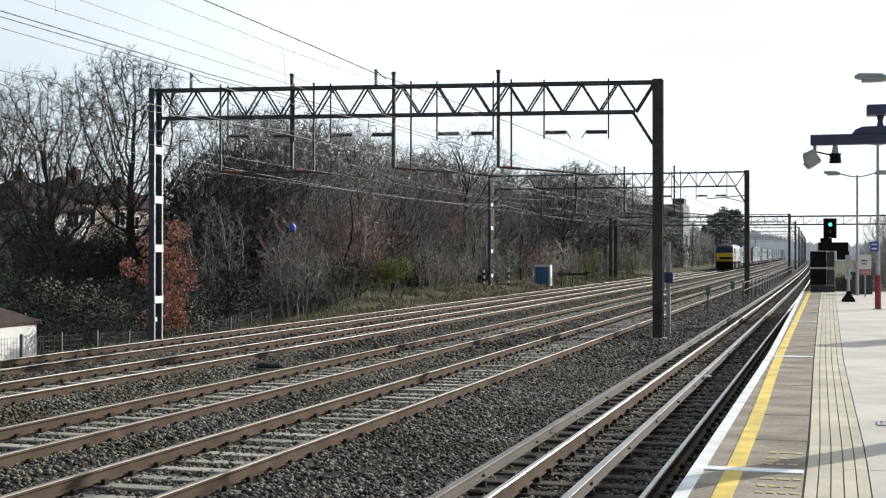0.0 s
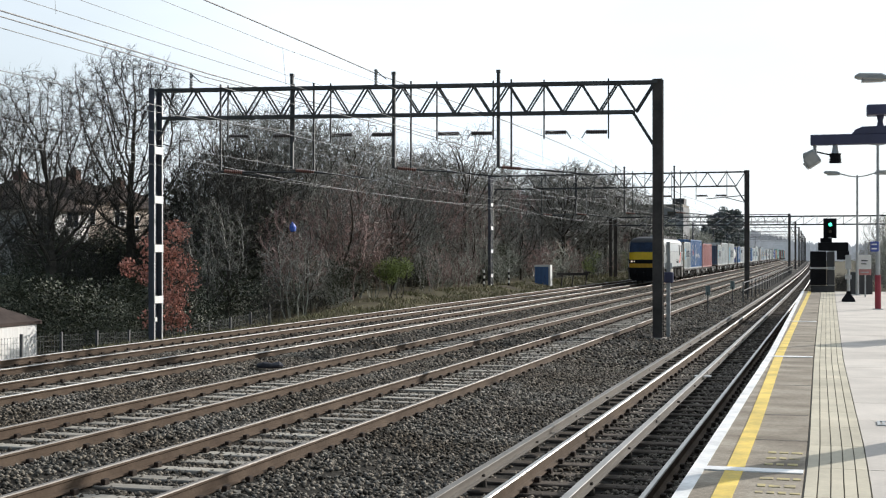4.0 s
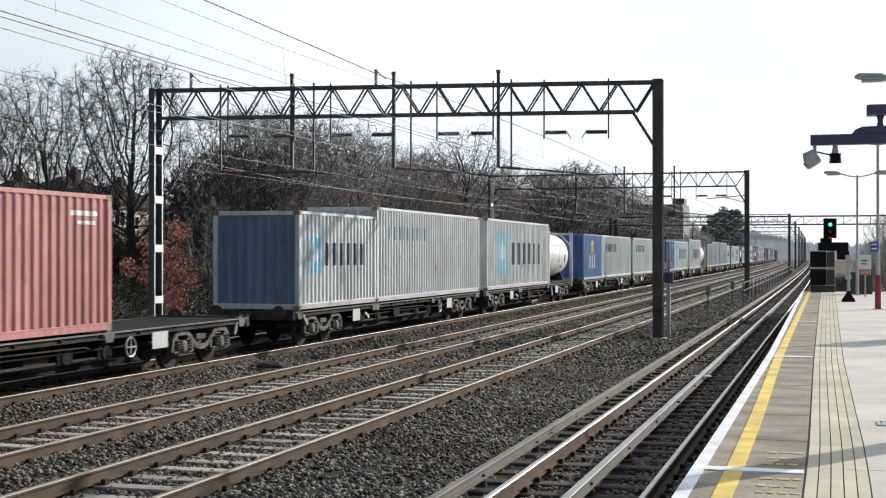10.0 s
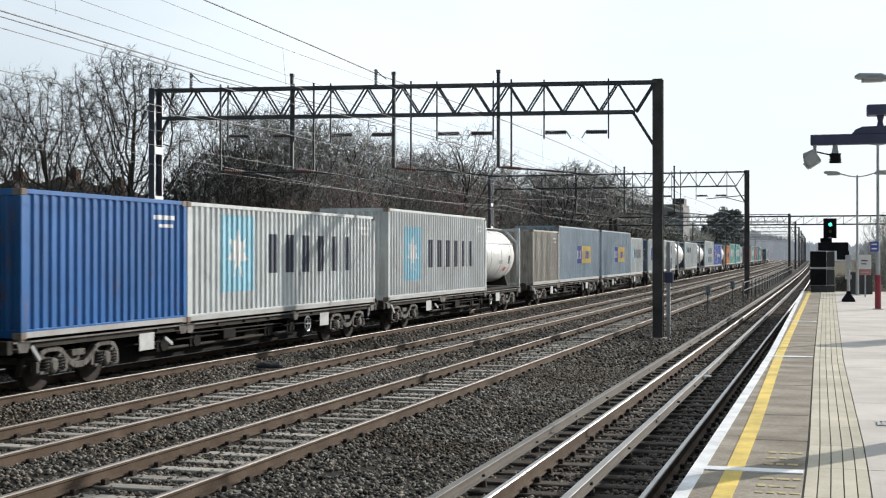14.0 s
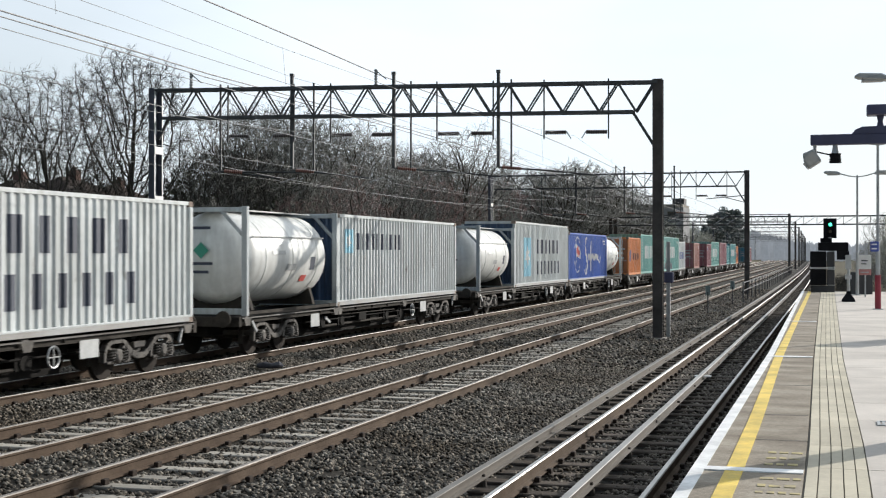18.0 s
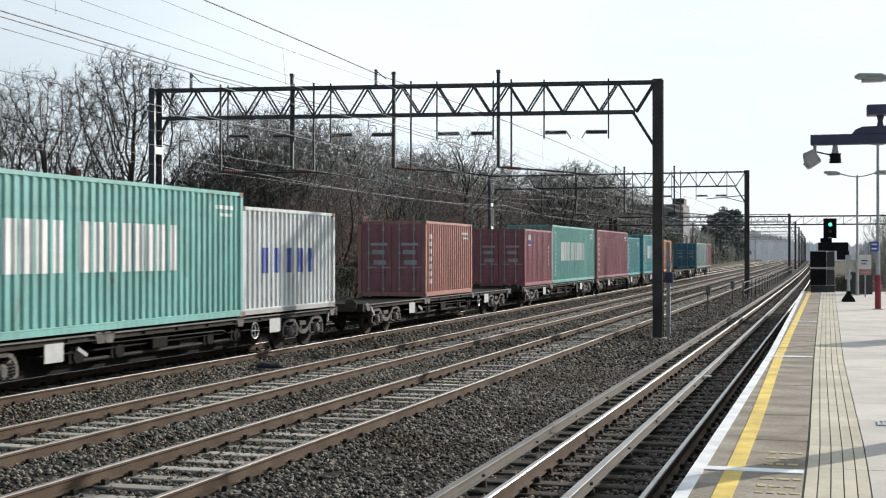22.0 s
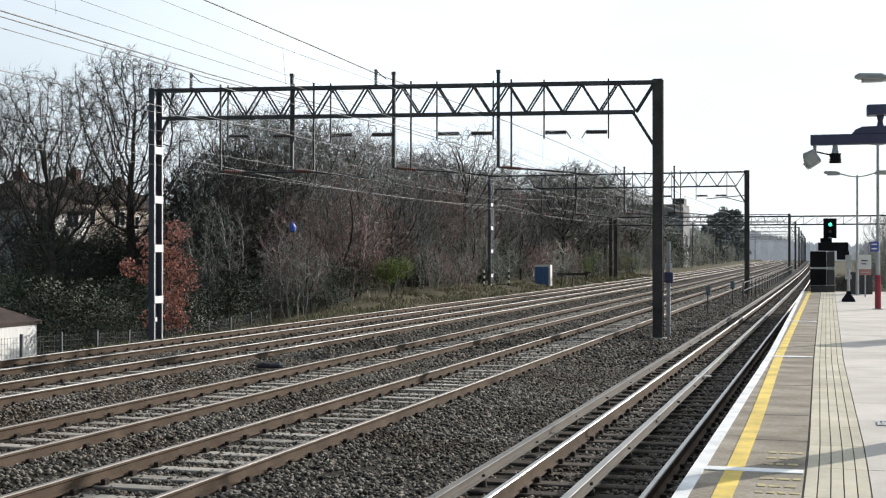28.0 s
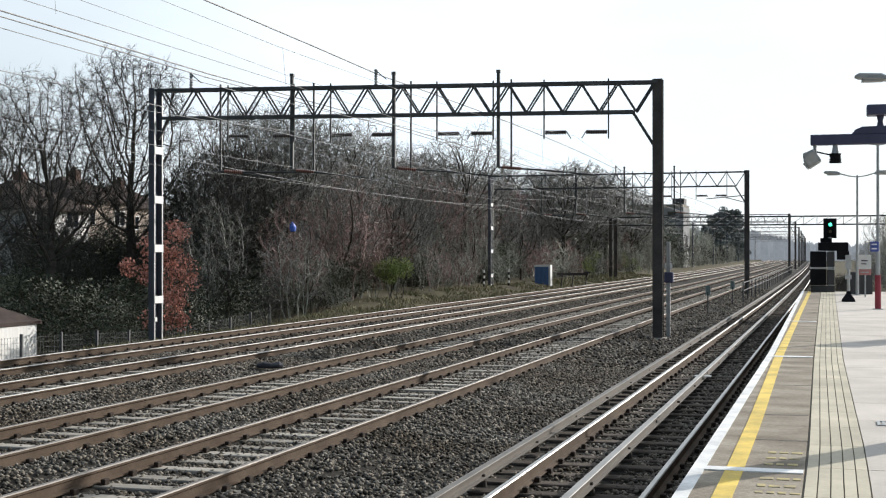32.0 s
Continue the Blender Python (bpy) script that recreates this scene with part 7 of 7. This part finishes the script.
part("bracket", Geo().box(-0.12, 0.12, -0.02, 0.02, 2.3, 2.5), M_WHITE, post)
for x, y in ((-5.66, 62.9), (-5.35, 74.0)):
    ts = thing("trackside_marker", "small green-grey marker plate on a short post", "marker", pose(x, y, -0.32), "trackside markers")
    part("post", Geo().bar((0, 0, -0.1), (0, 0, 1.0), 0.05, 0.05), M_STEEL, ts)
    part("plate", Geo().box(-0.11, 0.11, -0.02, 0.02, 0.85, 1.3), M_MARKER, ts, bevel=0.004)
# low post-and-rail between the lines farther on
rail_f = thing("track_fence", "low grey post and rail fence between the lines", "fence", pose(0, 0, 0))
for i in range(26):
    y = 78 + i * 4.5
    part("fence_post", Geo().bar((-4.9 + bend(y), y, -0.35), (-4.9 + bend(y), y, 0.85), 0.07, 0.07), M_STEEL, rail_f)
    if i < 25:
        for z in (0.35, 0.8):
            part("fence_rail", Geo().bar((-4.9 + bend(y), y, z), (-4.9 + bend(y + 4.5), y + 4.5, z), 0.04, 0.05), M_STEEL, rail_f)
# short striped posts on the bank
for x, y in ((-23.4, 90.0), (-23.2, 96.5)):
    sp = thing("striped_post", "short black and white striped lineside post", "post", pose(x, y, ground_at(x, y)))
    for k in range(6):
        part("band", Geo().tube([(0, 0, 0.2 * k), (0, 0, 0.2 * k + 0.2)], 0.06, 8), M_WHITE if k % 2 else M_BLACK, sp)


def lamp_post(x, y, high, label, foot=None, heads=(-1, 1), arm=0.72, reach=0.35):
    th = thing("platform_lamp", label, "street lamp", pose(x, y, PLAT_Z), "platform lamps")
    part("pole", Geo().tube([(0, 0, 0), (0, 0, 1.6), (0, 0, 1.65), (0, 0, high)], [0.065, 0.06, 0.045, 0.035], 12), M_GALV, th, "pale metal pole")
    if foot:
        part("foot_sleeve", Geo().tube([(0, 0, 0.0), (0, 0, 0.95)], 0.085, 12), foot, th, "dark red painted sleeve")
    part("foot_plate", Geo().box(-0.14, 0.14, -0.14, 0.14, -0.01, 0.02), M_GALV, th)
    for s in heads:
        part("arm", Geo().tube([(0, 0, high - 0.06), (s * 0.3, 0, high - 0.02), (s * arm, 0, high + 0.10)], 0.022, 8), M_GALV, th)
        h = Geo().prism([(arm - 0.12, 0.06), (arm + 0.42, 0.12), (arm + 0.50, 0.16), (arm + 0.40, 0.22), (arm, 0.20), (arm - 0.12, 0.14)], 1, -0.13, 0.13)
        head = part("lamp_head", h, M_GALV, th, "grey lamp head", bevel=0.02)
        head.matrix_basis = pose(0, 0, high - 0.04) @ (Matrix.Identity(4) if s > 0 else pose(0, 0, 0, 0, 0, 180))
        part("lamp_glass", Geo().box(arm - 0.02, arm + 0.36, -0.10, 0.10, 0.055, 0.095), M_LAMPGLASS, head)
    return th


lamp_post(1.13, 39.0, 4.62, "pale twin-headed platform lamp with dark red foot", M_POST_RED)
lamp_post(0.78, 52.0, 4.45, "pale twin-headed platform lamp near the platform end")
lamp_post(1.55, 26.3, 4.74, "pale twin-headed platform lamp beside the paving", M_POST_RED)

# speaker-and-camera bracket
br = thing("camera_bracket", "navy steel bracket with floodlight and dome camera over the platform", "bracket", pose(1.467, 12.84, 1.043))
br.scale = (0.917, 0.917, 0.917)
part("pole", Geo().box(-0.14, 0.14, -0.14, 0.14, -0.14, 3.3), M_NAVY, br, bevel=0.01)
part("beam", Geo().box(-1.84, 0.2, -0.05, 0.05, 2.63, 2.735), M_NAVY, br, bevel=0.008)
part("gusset", Geo().prism([(-1.44, 2.735), (-1.41, 2.775), (-1.34, 2.805), (0.1, 2.83), (0.1, 2.735)], 1, -0.045, 0.045), M_NAVY, br)
part("sign_box", Geo().box(-1.30, -0.4, -0.12, 0.12, 2.915, 3.015), M_NAVY, br, bevel=0.01)
part("sign_stem", Geo().tube([(-1.17, 0, 2.8), (-1.17, 0, 2.86), (-1.17, 0, 2.92)], [0.035, 0.025, 0.04], 10), M_NAVY, br)
fl = part("floodlight", Geo().prism([(-0.10, -0.08), (0.08, -0.10), (0.10, 0.08), (-0.04, 0.12), (-0.10, 0.02)], 1, -0.09, 0.09), M_LOCO_DOOR, br, "grey tilted floodlight", bevel=0.015)
fl.matrix_basis = pose(-1.83, -0.02, 2.49, 0, -40, 0)
fl.scale = (0.8, 0.8, 0.8)
part("floodlight_glass", Geo().box(-0.115, -0.10, -0.075, 0.075, -0.07, 0.02).box(-0.07, 0.07, -0.104, -0.092, -0.06, 0.06), M_LAMPGLASS, fl)
part("floodlight_stem", Geo().tube([(-1.80, 0, 2.64), (-1.79, 0, 2.53)], 0.018, 8), M_GALV, br)
cm = Geo()
for k in range(4):
    cm.tube([(-1.60, 0, 2.45 + 0.025 * k), (-1.60, 0, 2.47 + 0.025 * k)], [0.062 - 0.004 * k, 0.058], 14)
cm.tube([(-1.60, 0, 2.452), (-1.60, 0, 2.545)], 0.045, 12)
part("dome_camera", cm, M_BLACK, br, "black ribbed dome camera")
part("camera_stem", Geo().tube([(-1.60, 0, 2.54), (-1.60, 0, 2.64)], [0.04, 0.02], 10), M_GALV, br)
part("cable", Geo().tube([(-1.80, 0, 2.57), (-1.72, 0, 2.55), (-1.64, 0, 2.53)], 0.008, 5), M_BLACK, br)

# driver's monitors at the platform end
mon = thing("driver_monitors", "black stacked monitor housings on a post at the platform end", "monitor", pose(-0.45, 56.2, PLAT_Z))
part("post", Geo().tube([(0.35, 0, 0), (0.35, 0, 1.7)], 0.06, 10), M_GALV, mon)
for z in (0.28, 1.0):
    part("monitor_housing", Geo().box(-0.53, 0.10, -0.25, 0.3, z, z + 0.64), M_BLACK, mon, bevel=0.02)
    part("monitor_side", Geo().box(0.11, 0.42, -0.2, 0.28, z + 0.02, z + 0.62), M_LOCO_DARK, mon, bevel=0.02)
part("shelf", Geo().box(-0.53, 0.44, -0.27, 0.3, 0.93, 0.99), M_GALV, mon)
part("hood", Geo().box(-0.22, 0.95, -0.1, 0.4, 1.66, 2.0), M_BLACK, mon, bevel=0.02)
part("hood_side", Geo().box(0.5, 0.98, -0.1, 0.4, 1.3, 1.66), M_BLACK, mon, bevel=0.02)
part("plinth", Geo().box(-0.5, 0.42, -0.2, 0.2, 0.0, 0.26), M_LOCO_DARK, mon)
cone = thing("monitor_pedestal", "grey post rising from a black flared base", "pedestal", pose(0.40, 45.0, PLAT_Z))
part("flared_base", Geo().tube([(0, 0, 0), (0, 0, 0.06), (0, 0, 0.26), (0, 0, 0.34)], [0.30, 0.29, 0.10, 0.09], 4), M_BLACK, cone)
part("pole", Geo().tube([(0, 0, 0.3), (0, 0, 1.5)], 0.05, 10), M_GALV, cone)
part("cap_box", Geo().box(-0.1, 0.1, -0.1, 0.1, 0.72, 0.86).box(-0.09, 0.09, -0.08, 0.08, 1.05, 1.5), M_GALV, cone)
sig = thing("colour_light_signal", "black colour light signal showing green beyond the platform", "signal", pose(-0.28, 75.0, -0.3))
part("post", Geo().tube([(0, 0, -0.2), (0, 0, 3.7)], 0.08, 10), M_GALV, sig)
part("signal_head", Geo().box(-0.29, 0.29, -0.1, 0.15, 3.65, 4.6), M_BLACK, sig, bevel=0.03)
part("backboard", Geo().box(-0.34, 0.34, 0.12, 0.15, 3.6, 4.66), M_BLACK, sig)
for z in (4.33, 3.95):
    part("signal_hood", Geo().tube([(0.02, -0.1, z), (0.02, -0.22, z)], [0.13, 0.135], 14, False), M_BLACK, sig)
    part("signal_lens", Geo().tube([(0.02, -0.105, z), (0.02, -0.112, z)], 0.085, 14), M_GREEN_ON if z > 4 else M_GLASS, sig)
part("junction_box", Geo().box(-0.5, 0.1, -0.15, 0.15, 3.35, 3.6), M_BLACK, sig, bevel=0.02)
# notices
no = thing("platform_notice", "white notice board above a red panel on a post", "sign", pose(1.02, 50.0, PLAT_Z))
part("post", Geo().bar((0, 0, 0), (0, 0, 2.0), 0.05, 0.05), M_GALV, no)
part("white_board", Geo().box(-0.22, 0.2, -0.03, -0.01, 1.0, 1.5), M_WHITE, no)
part("text_bar", Geo().box(-0.14, 0.08, -0.036, -0.03, 1.27, 1.32).box(-0.14, 0.04, -0.036, -0.03, 1.16, 1.2), M_STEEL, no)
part("red_board", Geo().box(-0.22, 0.2, -0.03, -0.01, 0.78, 0.98), M_BRICK, no)
part("text_bar", Geo().box(-0.16, 0.12, -0.036, -0.03, 0.86, 0.9), M_GALV, no)
s2 = thing("blue_round_sign", "small blue sign with white mark fixed to the lamp pole", "sign", pose(1.05, 38.9, PLAT_Z + 1.72))
part("plate", Geo().box(-0.12, 0.10, -0.02, 0.02, -0.12, 0.16), M_INK_BLUE, s2, bevel=0.02)
part("mark", Geo().box(-0.09, 0.05, -0.026, -0.02, 0.06, 0.1).box(-0.09, 0.05, -0.026, -0.02, -0.06, -0.02), M_WHITE, s2)
gp = thing("relay_cabinet", "dark grey metal cabinet behind the platform notices", "cabinet", pose(0.85, 53.5, PLAT_Z))
part("body", Geo().box(-0.3, 0.5, -0.25, 0.25, 0, 0.85), M_LOCO_DARK, gp, bevel=0.02)
# hedge and trees beyond the platform side
for i in range(26):
    y = 62 + i * 5.0
    bush(4.2 + rt.uniform(0, 3) + bend(y), y, rt.randrange(4), rt.uniform(0.7, 1.2), rt.uniform(0, 360), rt.choice((None, M_TWIG)), "tangled leafless bush beyond the platform end")
for x, y, k, s in ((7.5, 92, 4, 5.5), (9.0, 106, 3, 6.0), (8.0, 125, 3, 7.0), (7.0, 150, 2, 8.5), (10, 175, 0, 10.0), (6.5, 200, 3, 9.0)):
    tree(x, y, k, s, x * 40)
# the tall bare tree whose shadow falls on the passing train
tree(6.9, 65.5, 5, 19.0, 70, "tall bare tree standing beyond the platform fence")

# a low dark heap, much like clinker, left on the ballast between the tracks
sk = Geo().tube([(-0.30, 0, 0.05), (-0.27, 0, 0.07), (-0.12, 0.02, 0.10), (0.05, -0.01, 0.085), (0.2, 0, 0.09), (0.29, 0.02, 0.06), (0.32, 0.02, 0.05)], [0.02, 0.09, 0.14, 0.11, 0.13, 0.08, 0.02], 12)
sk.v = [(x + 0.02 * noise.noise((x * 9, y * 9, z * 9)), y + 0.03 * noise.noise((x * 7, y * 9, 5 + z * 9)), z + 0.03 * noise.noise((x * 8, y * 8, 9.0))) for x, y, z in sk.v]
tagged(part("sack", sk, material("dark_heap", (0.062, 0.063, 0.072), 0.8, vary=0.3, fine=20.0, bump=0.4)), "low dark blue-grey heap lying on the ballast between tracks", "sack").matrix_basis = pose(-12.62, 28.75, -0.19, 0, 0, 25) @ Matrix.Diagonal((1.0, 1.0, 0.6, 1.0))

# ------------------------------------------------------------------ sleepers, fastenings and ballast stones
sleep_c = Geo().prism([(-1.25, -0.30), (1.25, -0.30), (1.25, -0.188), (0.9, -0.172), (-0.9, -0.172), (-1.25, -0.188)], 1, -0.125, 0.125)
SLEEP_C = mesh("sleeper", sleep_c, M_CONCRETE, bevel=0.012)
SLEEP_T = mesh("sleeper", Geo().box(-1.3, 1.3, -0.125, 0.125, -0.30, -0.165), M_TIMBER, bevel=0.012)
clip = Geo().box(-0.10, 0.10, -0.07, 0.07, -0.19, -0.155)
for sx in (-1, 1):
    clip.box(sx * 0.105 - 0.03, sx * 0.105 + 0.03, -0.055, 0.055, -0.18, -0.105)
CLIP = mesh("rail_chair", clip, M_CLIP, bevel=0.008)
POT = mesh("insulator_pot", Geo().tube([(0, 0, -0.19), (0, 0, -0.12), (0, 0, -0.115), (0, 0, -0.05)], [0.06, 0.055, 0.045, 0.04], 10), M_UNDER)
rs = random.Random(12)
far_geo = {"c": Geo(), "t": Geo(), "k": Geo()}
for nm, xc, y0 in (("T1", T1, 9.0), ("T2", T2, 14.0), ("T3", T3, 19.5), ("T4", T4, 24.0), ("DC", DC, 6.0)):
    step = 0.65 if nm != "DC" else 0.70
    wood = nm == "DC"
    k = 0
    y = y0
    while y < 400:
        x = xc + bend(y) + rs.gauss(0, 0.012)
        yy = y + rs.gauss(0, 0.012)
        if y < y0 + 62:
            sl = part("sleeper", SLEEP_T if wood else SLEEP_C, None, tracks[nm], at=pose(x, yy, rs.gauss(-0.004, 0.006), 0, 0, rs.gauss(0, 0.35)))
            if y < y0 + 34:
                for sx in (-0.7525, 0.7525):
                    part("rail_chair", CLIP, None, sl, at=pose(sx, 0, 0))
            else:
                for sx in (-0.7525, 0.7525):
                    far_geo["k"].box(x + sx - 0.13, x + sx + 0.13, yy - 0.06, yy + 0.06, -0.19, -0.12)
            if wood and k % 4 == 0 and y < y0 + 50:
                part("insulator_pot", POT, None, sl, at=pose(0.06, 0, 0.03))
                part("insulator_pot", POT, None, sl, at=pose(-1.15, 0, 0.06))
        else:
            far_geo["t" if wood else "c"].box(x - 1.25, x + 1.25, yy - 0.125, yy + 0.125, -0.3, -0.175)
            far_geo["k"].box(x - 0.88, x - 0.62, yy - 0.06, yy + 0.06, -0.19, -0.12).box(x + 0.62, x + 0.88, yy - 0.06, yy + 0.06, -0.19, -0.12)
        y += step
        k += 1
tagged(part("distant_sleepers", far_geo["c"], M_CONCRETE), "distant concrete sleepers under the rails", "sleepers", kind="stuff")
tagged(part("distant_timber_sleepers", far_geo["t"], M_TIMBER), "distant timber sleepers under the rails", "sleepers", kind="stuff")
tagged(part("distant_rail_chairs", far_geo["k"], M_CLIP), "distant rail fastenings", "fastenings", kind="stuff")


def stones(name, label, count, region, size):
    """Loose angular stones lying on the bed; region gives a random (x, y)."""
    rng = np.random.default_rng(count)
    xs, ys = region(rng, count)
    rails = np.array([c + d for c in (T1, T2, T3, T4, DC) for d in (-0.7525, 0.7525)] + [-3.774, -2.565])
    near = np.abs(xs[:, None] - rails[None, :]).min(axis=1)
    keep = near > 0.10
    xs, ys = xs[keep], ys[keep]
    n = len(xs)
    zs = np.array([ground_z(a, b) for a, b in zip(xs, ys)])
    base = np.array([(1, 0, 0), (0, 1, 0), (-1, 0, 0), (0, -1, 0), (0, 0, 1), (0, 0, -1)], float)
    v = base[None] * (1 + rng.uniform(-0.35, 0.35, (n, 6, 1))) + rng.uniform(-0.22, 0.22, (n, 6, 3))
    s = size * rng.uniform(0.55, 1.25, (n, 1, 1))
    v = v * s * np.array([1.0, 1.0, 0.72])
    q = rng.uniform(0, 2 * np.pi, n)
    c, d = np.cos(q)[:, None], np.sin(q)[:, None]
    tilt = rng.uniform(-0.8, 0.8, n)[:, None]
    vx, vy, vz = v[..., 0], v[..., 1], v[..., 2]
    vy, vz = vy * np.cos(tilt) - vz * np.sin(tilt), vy * np.sin(tilt) + vz * np.cos(tilt)
    vx, vy = vx * c - vy * d, vx * d + vy * c
    lift = size * rng.uniform(-0.35, 0.75, n)
    bx = np.where(ys > 0, -0.24e-4 * ys * ys, 0.0)
    P = np.stack([vx + (xs + bx)[:, None], vy + ys[:, None], vz + (zs + lift)[:, None]], -1).reshape(-1, 3)
    tri = np.array([(0, 1, 4), (1, 2, 4), (2, 3, 4), (3, 0, 4), (1, 0, 5), (2, 1, 5), (3, 2, 5), (0, 3, 5)])
    F = (tri[None] + 6 * np.arange(n)[:, None, None]).reshape(-1, 3)
    me = bpy.data.meshes.new(name)
    me.vertices.add(len(P))
    me.vertices.foreach_set("co", P.ravel())
    me.loops.add(F.size)
    me.loops.foreach_set("vertex_index", F.ravel().astype(np.int32))
    me.polygons.add(len(F))
    me.polygons.foreach_set("loop_start", np.arange(0, F.size, 3, dtype=np.int32))
    me.materials.append(M_STONE)
    me.update(calc_edges=True)
    me.validate()
    return tagged(new(name, me), label, "ballast", kind="stuff")


def near_bed(rng, n):
    y = 7.5 + 24.5 * np.sqrt(rng.random(n))
    lo = np.maximum(-20.0, -0.72 * y - 0.5)
    return lo + (-1.25 - lo) * rng.random(n), y


def mid_bed(rng, n):
    y = 32 + 75 * rng.random(n) ** 1.35
    return -20.2 + 18.9 * rng.random(n), y


stones("ballast_stones", "loose grey angular ballast stones between the tracks", 115000, near_bed, 0.038)
stones("ballast_stones_beyond", "loose grey angular ballast stones farther along the tracks", 60000, mid_bed, 0.052)


# ------------------------------------------------------------------ what moves
def front_at(t):
    """Where the locomotive's front stands at t seconds."""
    ts = (0, 2, 4, 6, 7.5, 9, 12, 16, 20, 24, 28, 32)
    ys = (197.62, 152.72, 107.82, 62.92, 29.0, -5.41, -74.83, -167.81, -261.21, -355.01, -449.21, -543.61)
    return ys[ts.index(t)]


def motions():
    for ob, back, z in moving:
        rows = []
        for t in (0, 2, 4, 6, 7.5, 9, 12, 16, 20, 24, 28, 32):
            y = front_at(t) + back
            rows.append((t, pose(T3 + bend(y), y, z, 0, 0, math.degrees(0.48e-4 * max(y, 0.0)))))
        walk(ob, rows)


motions()
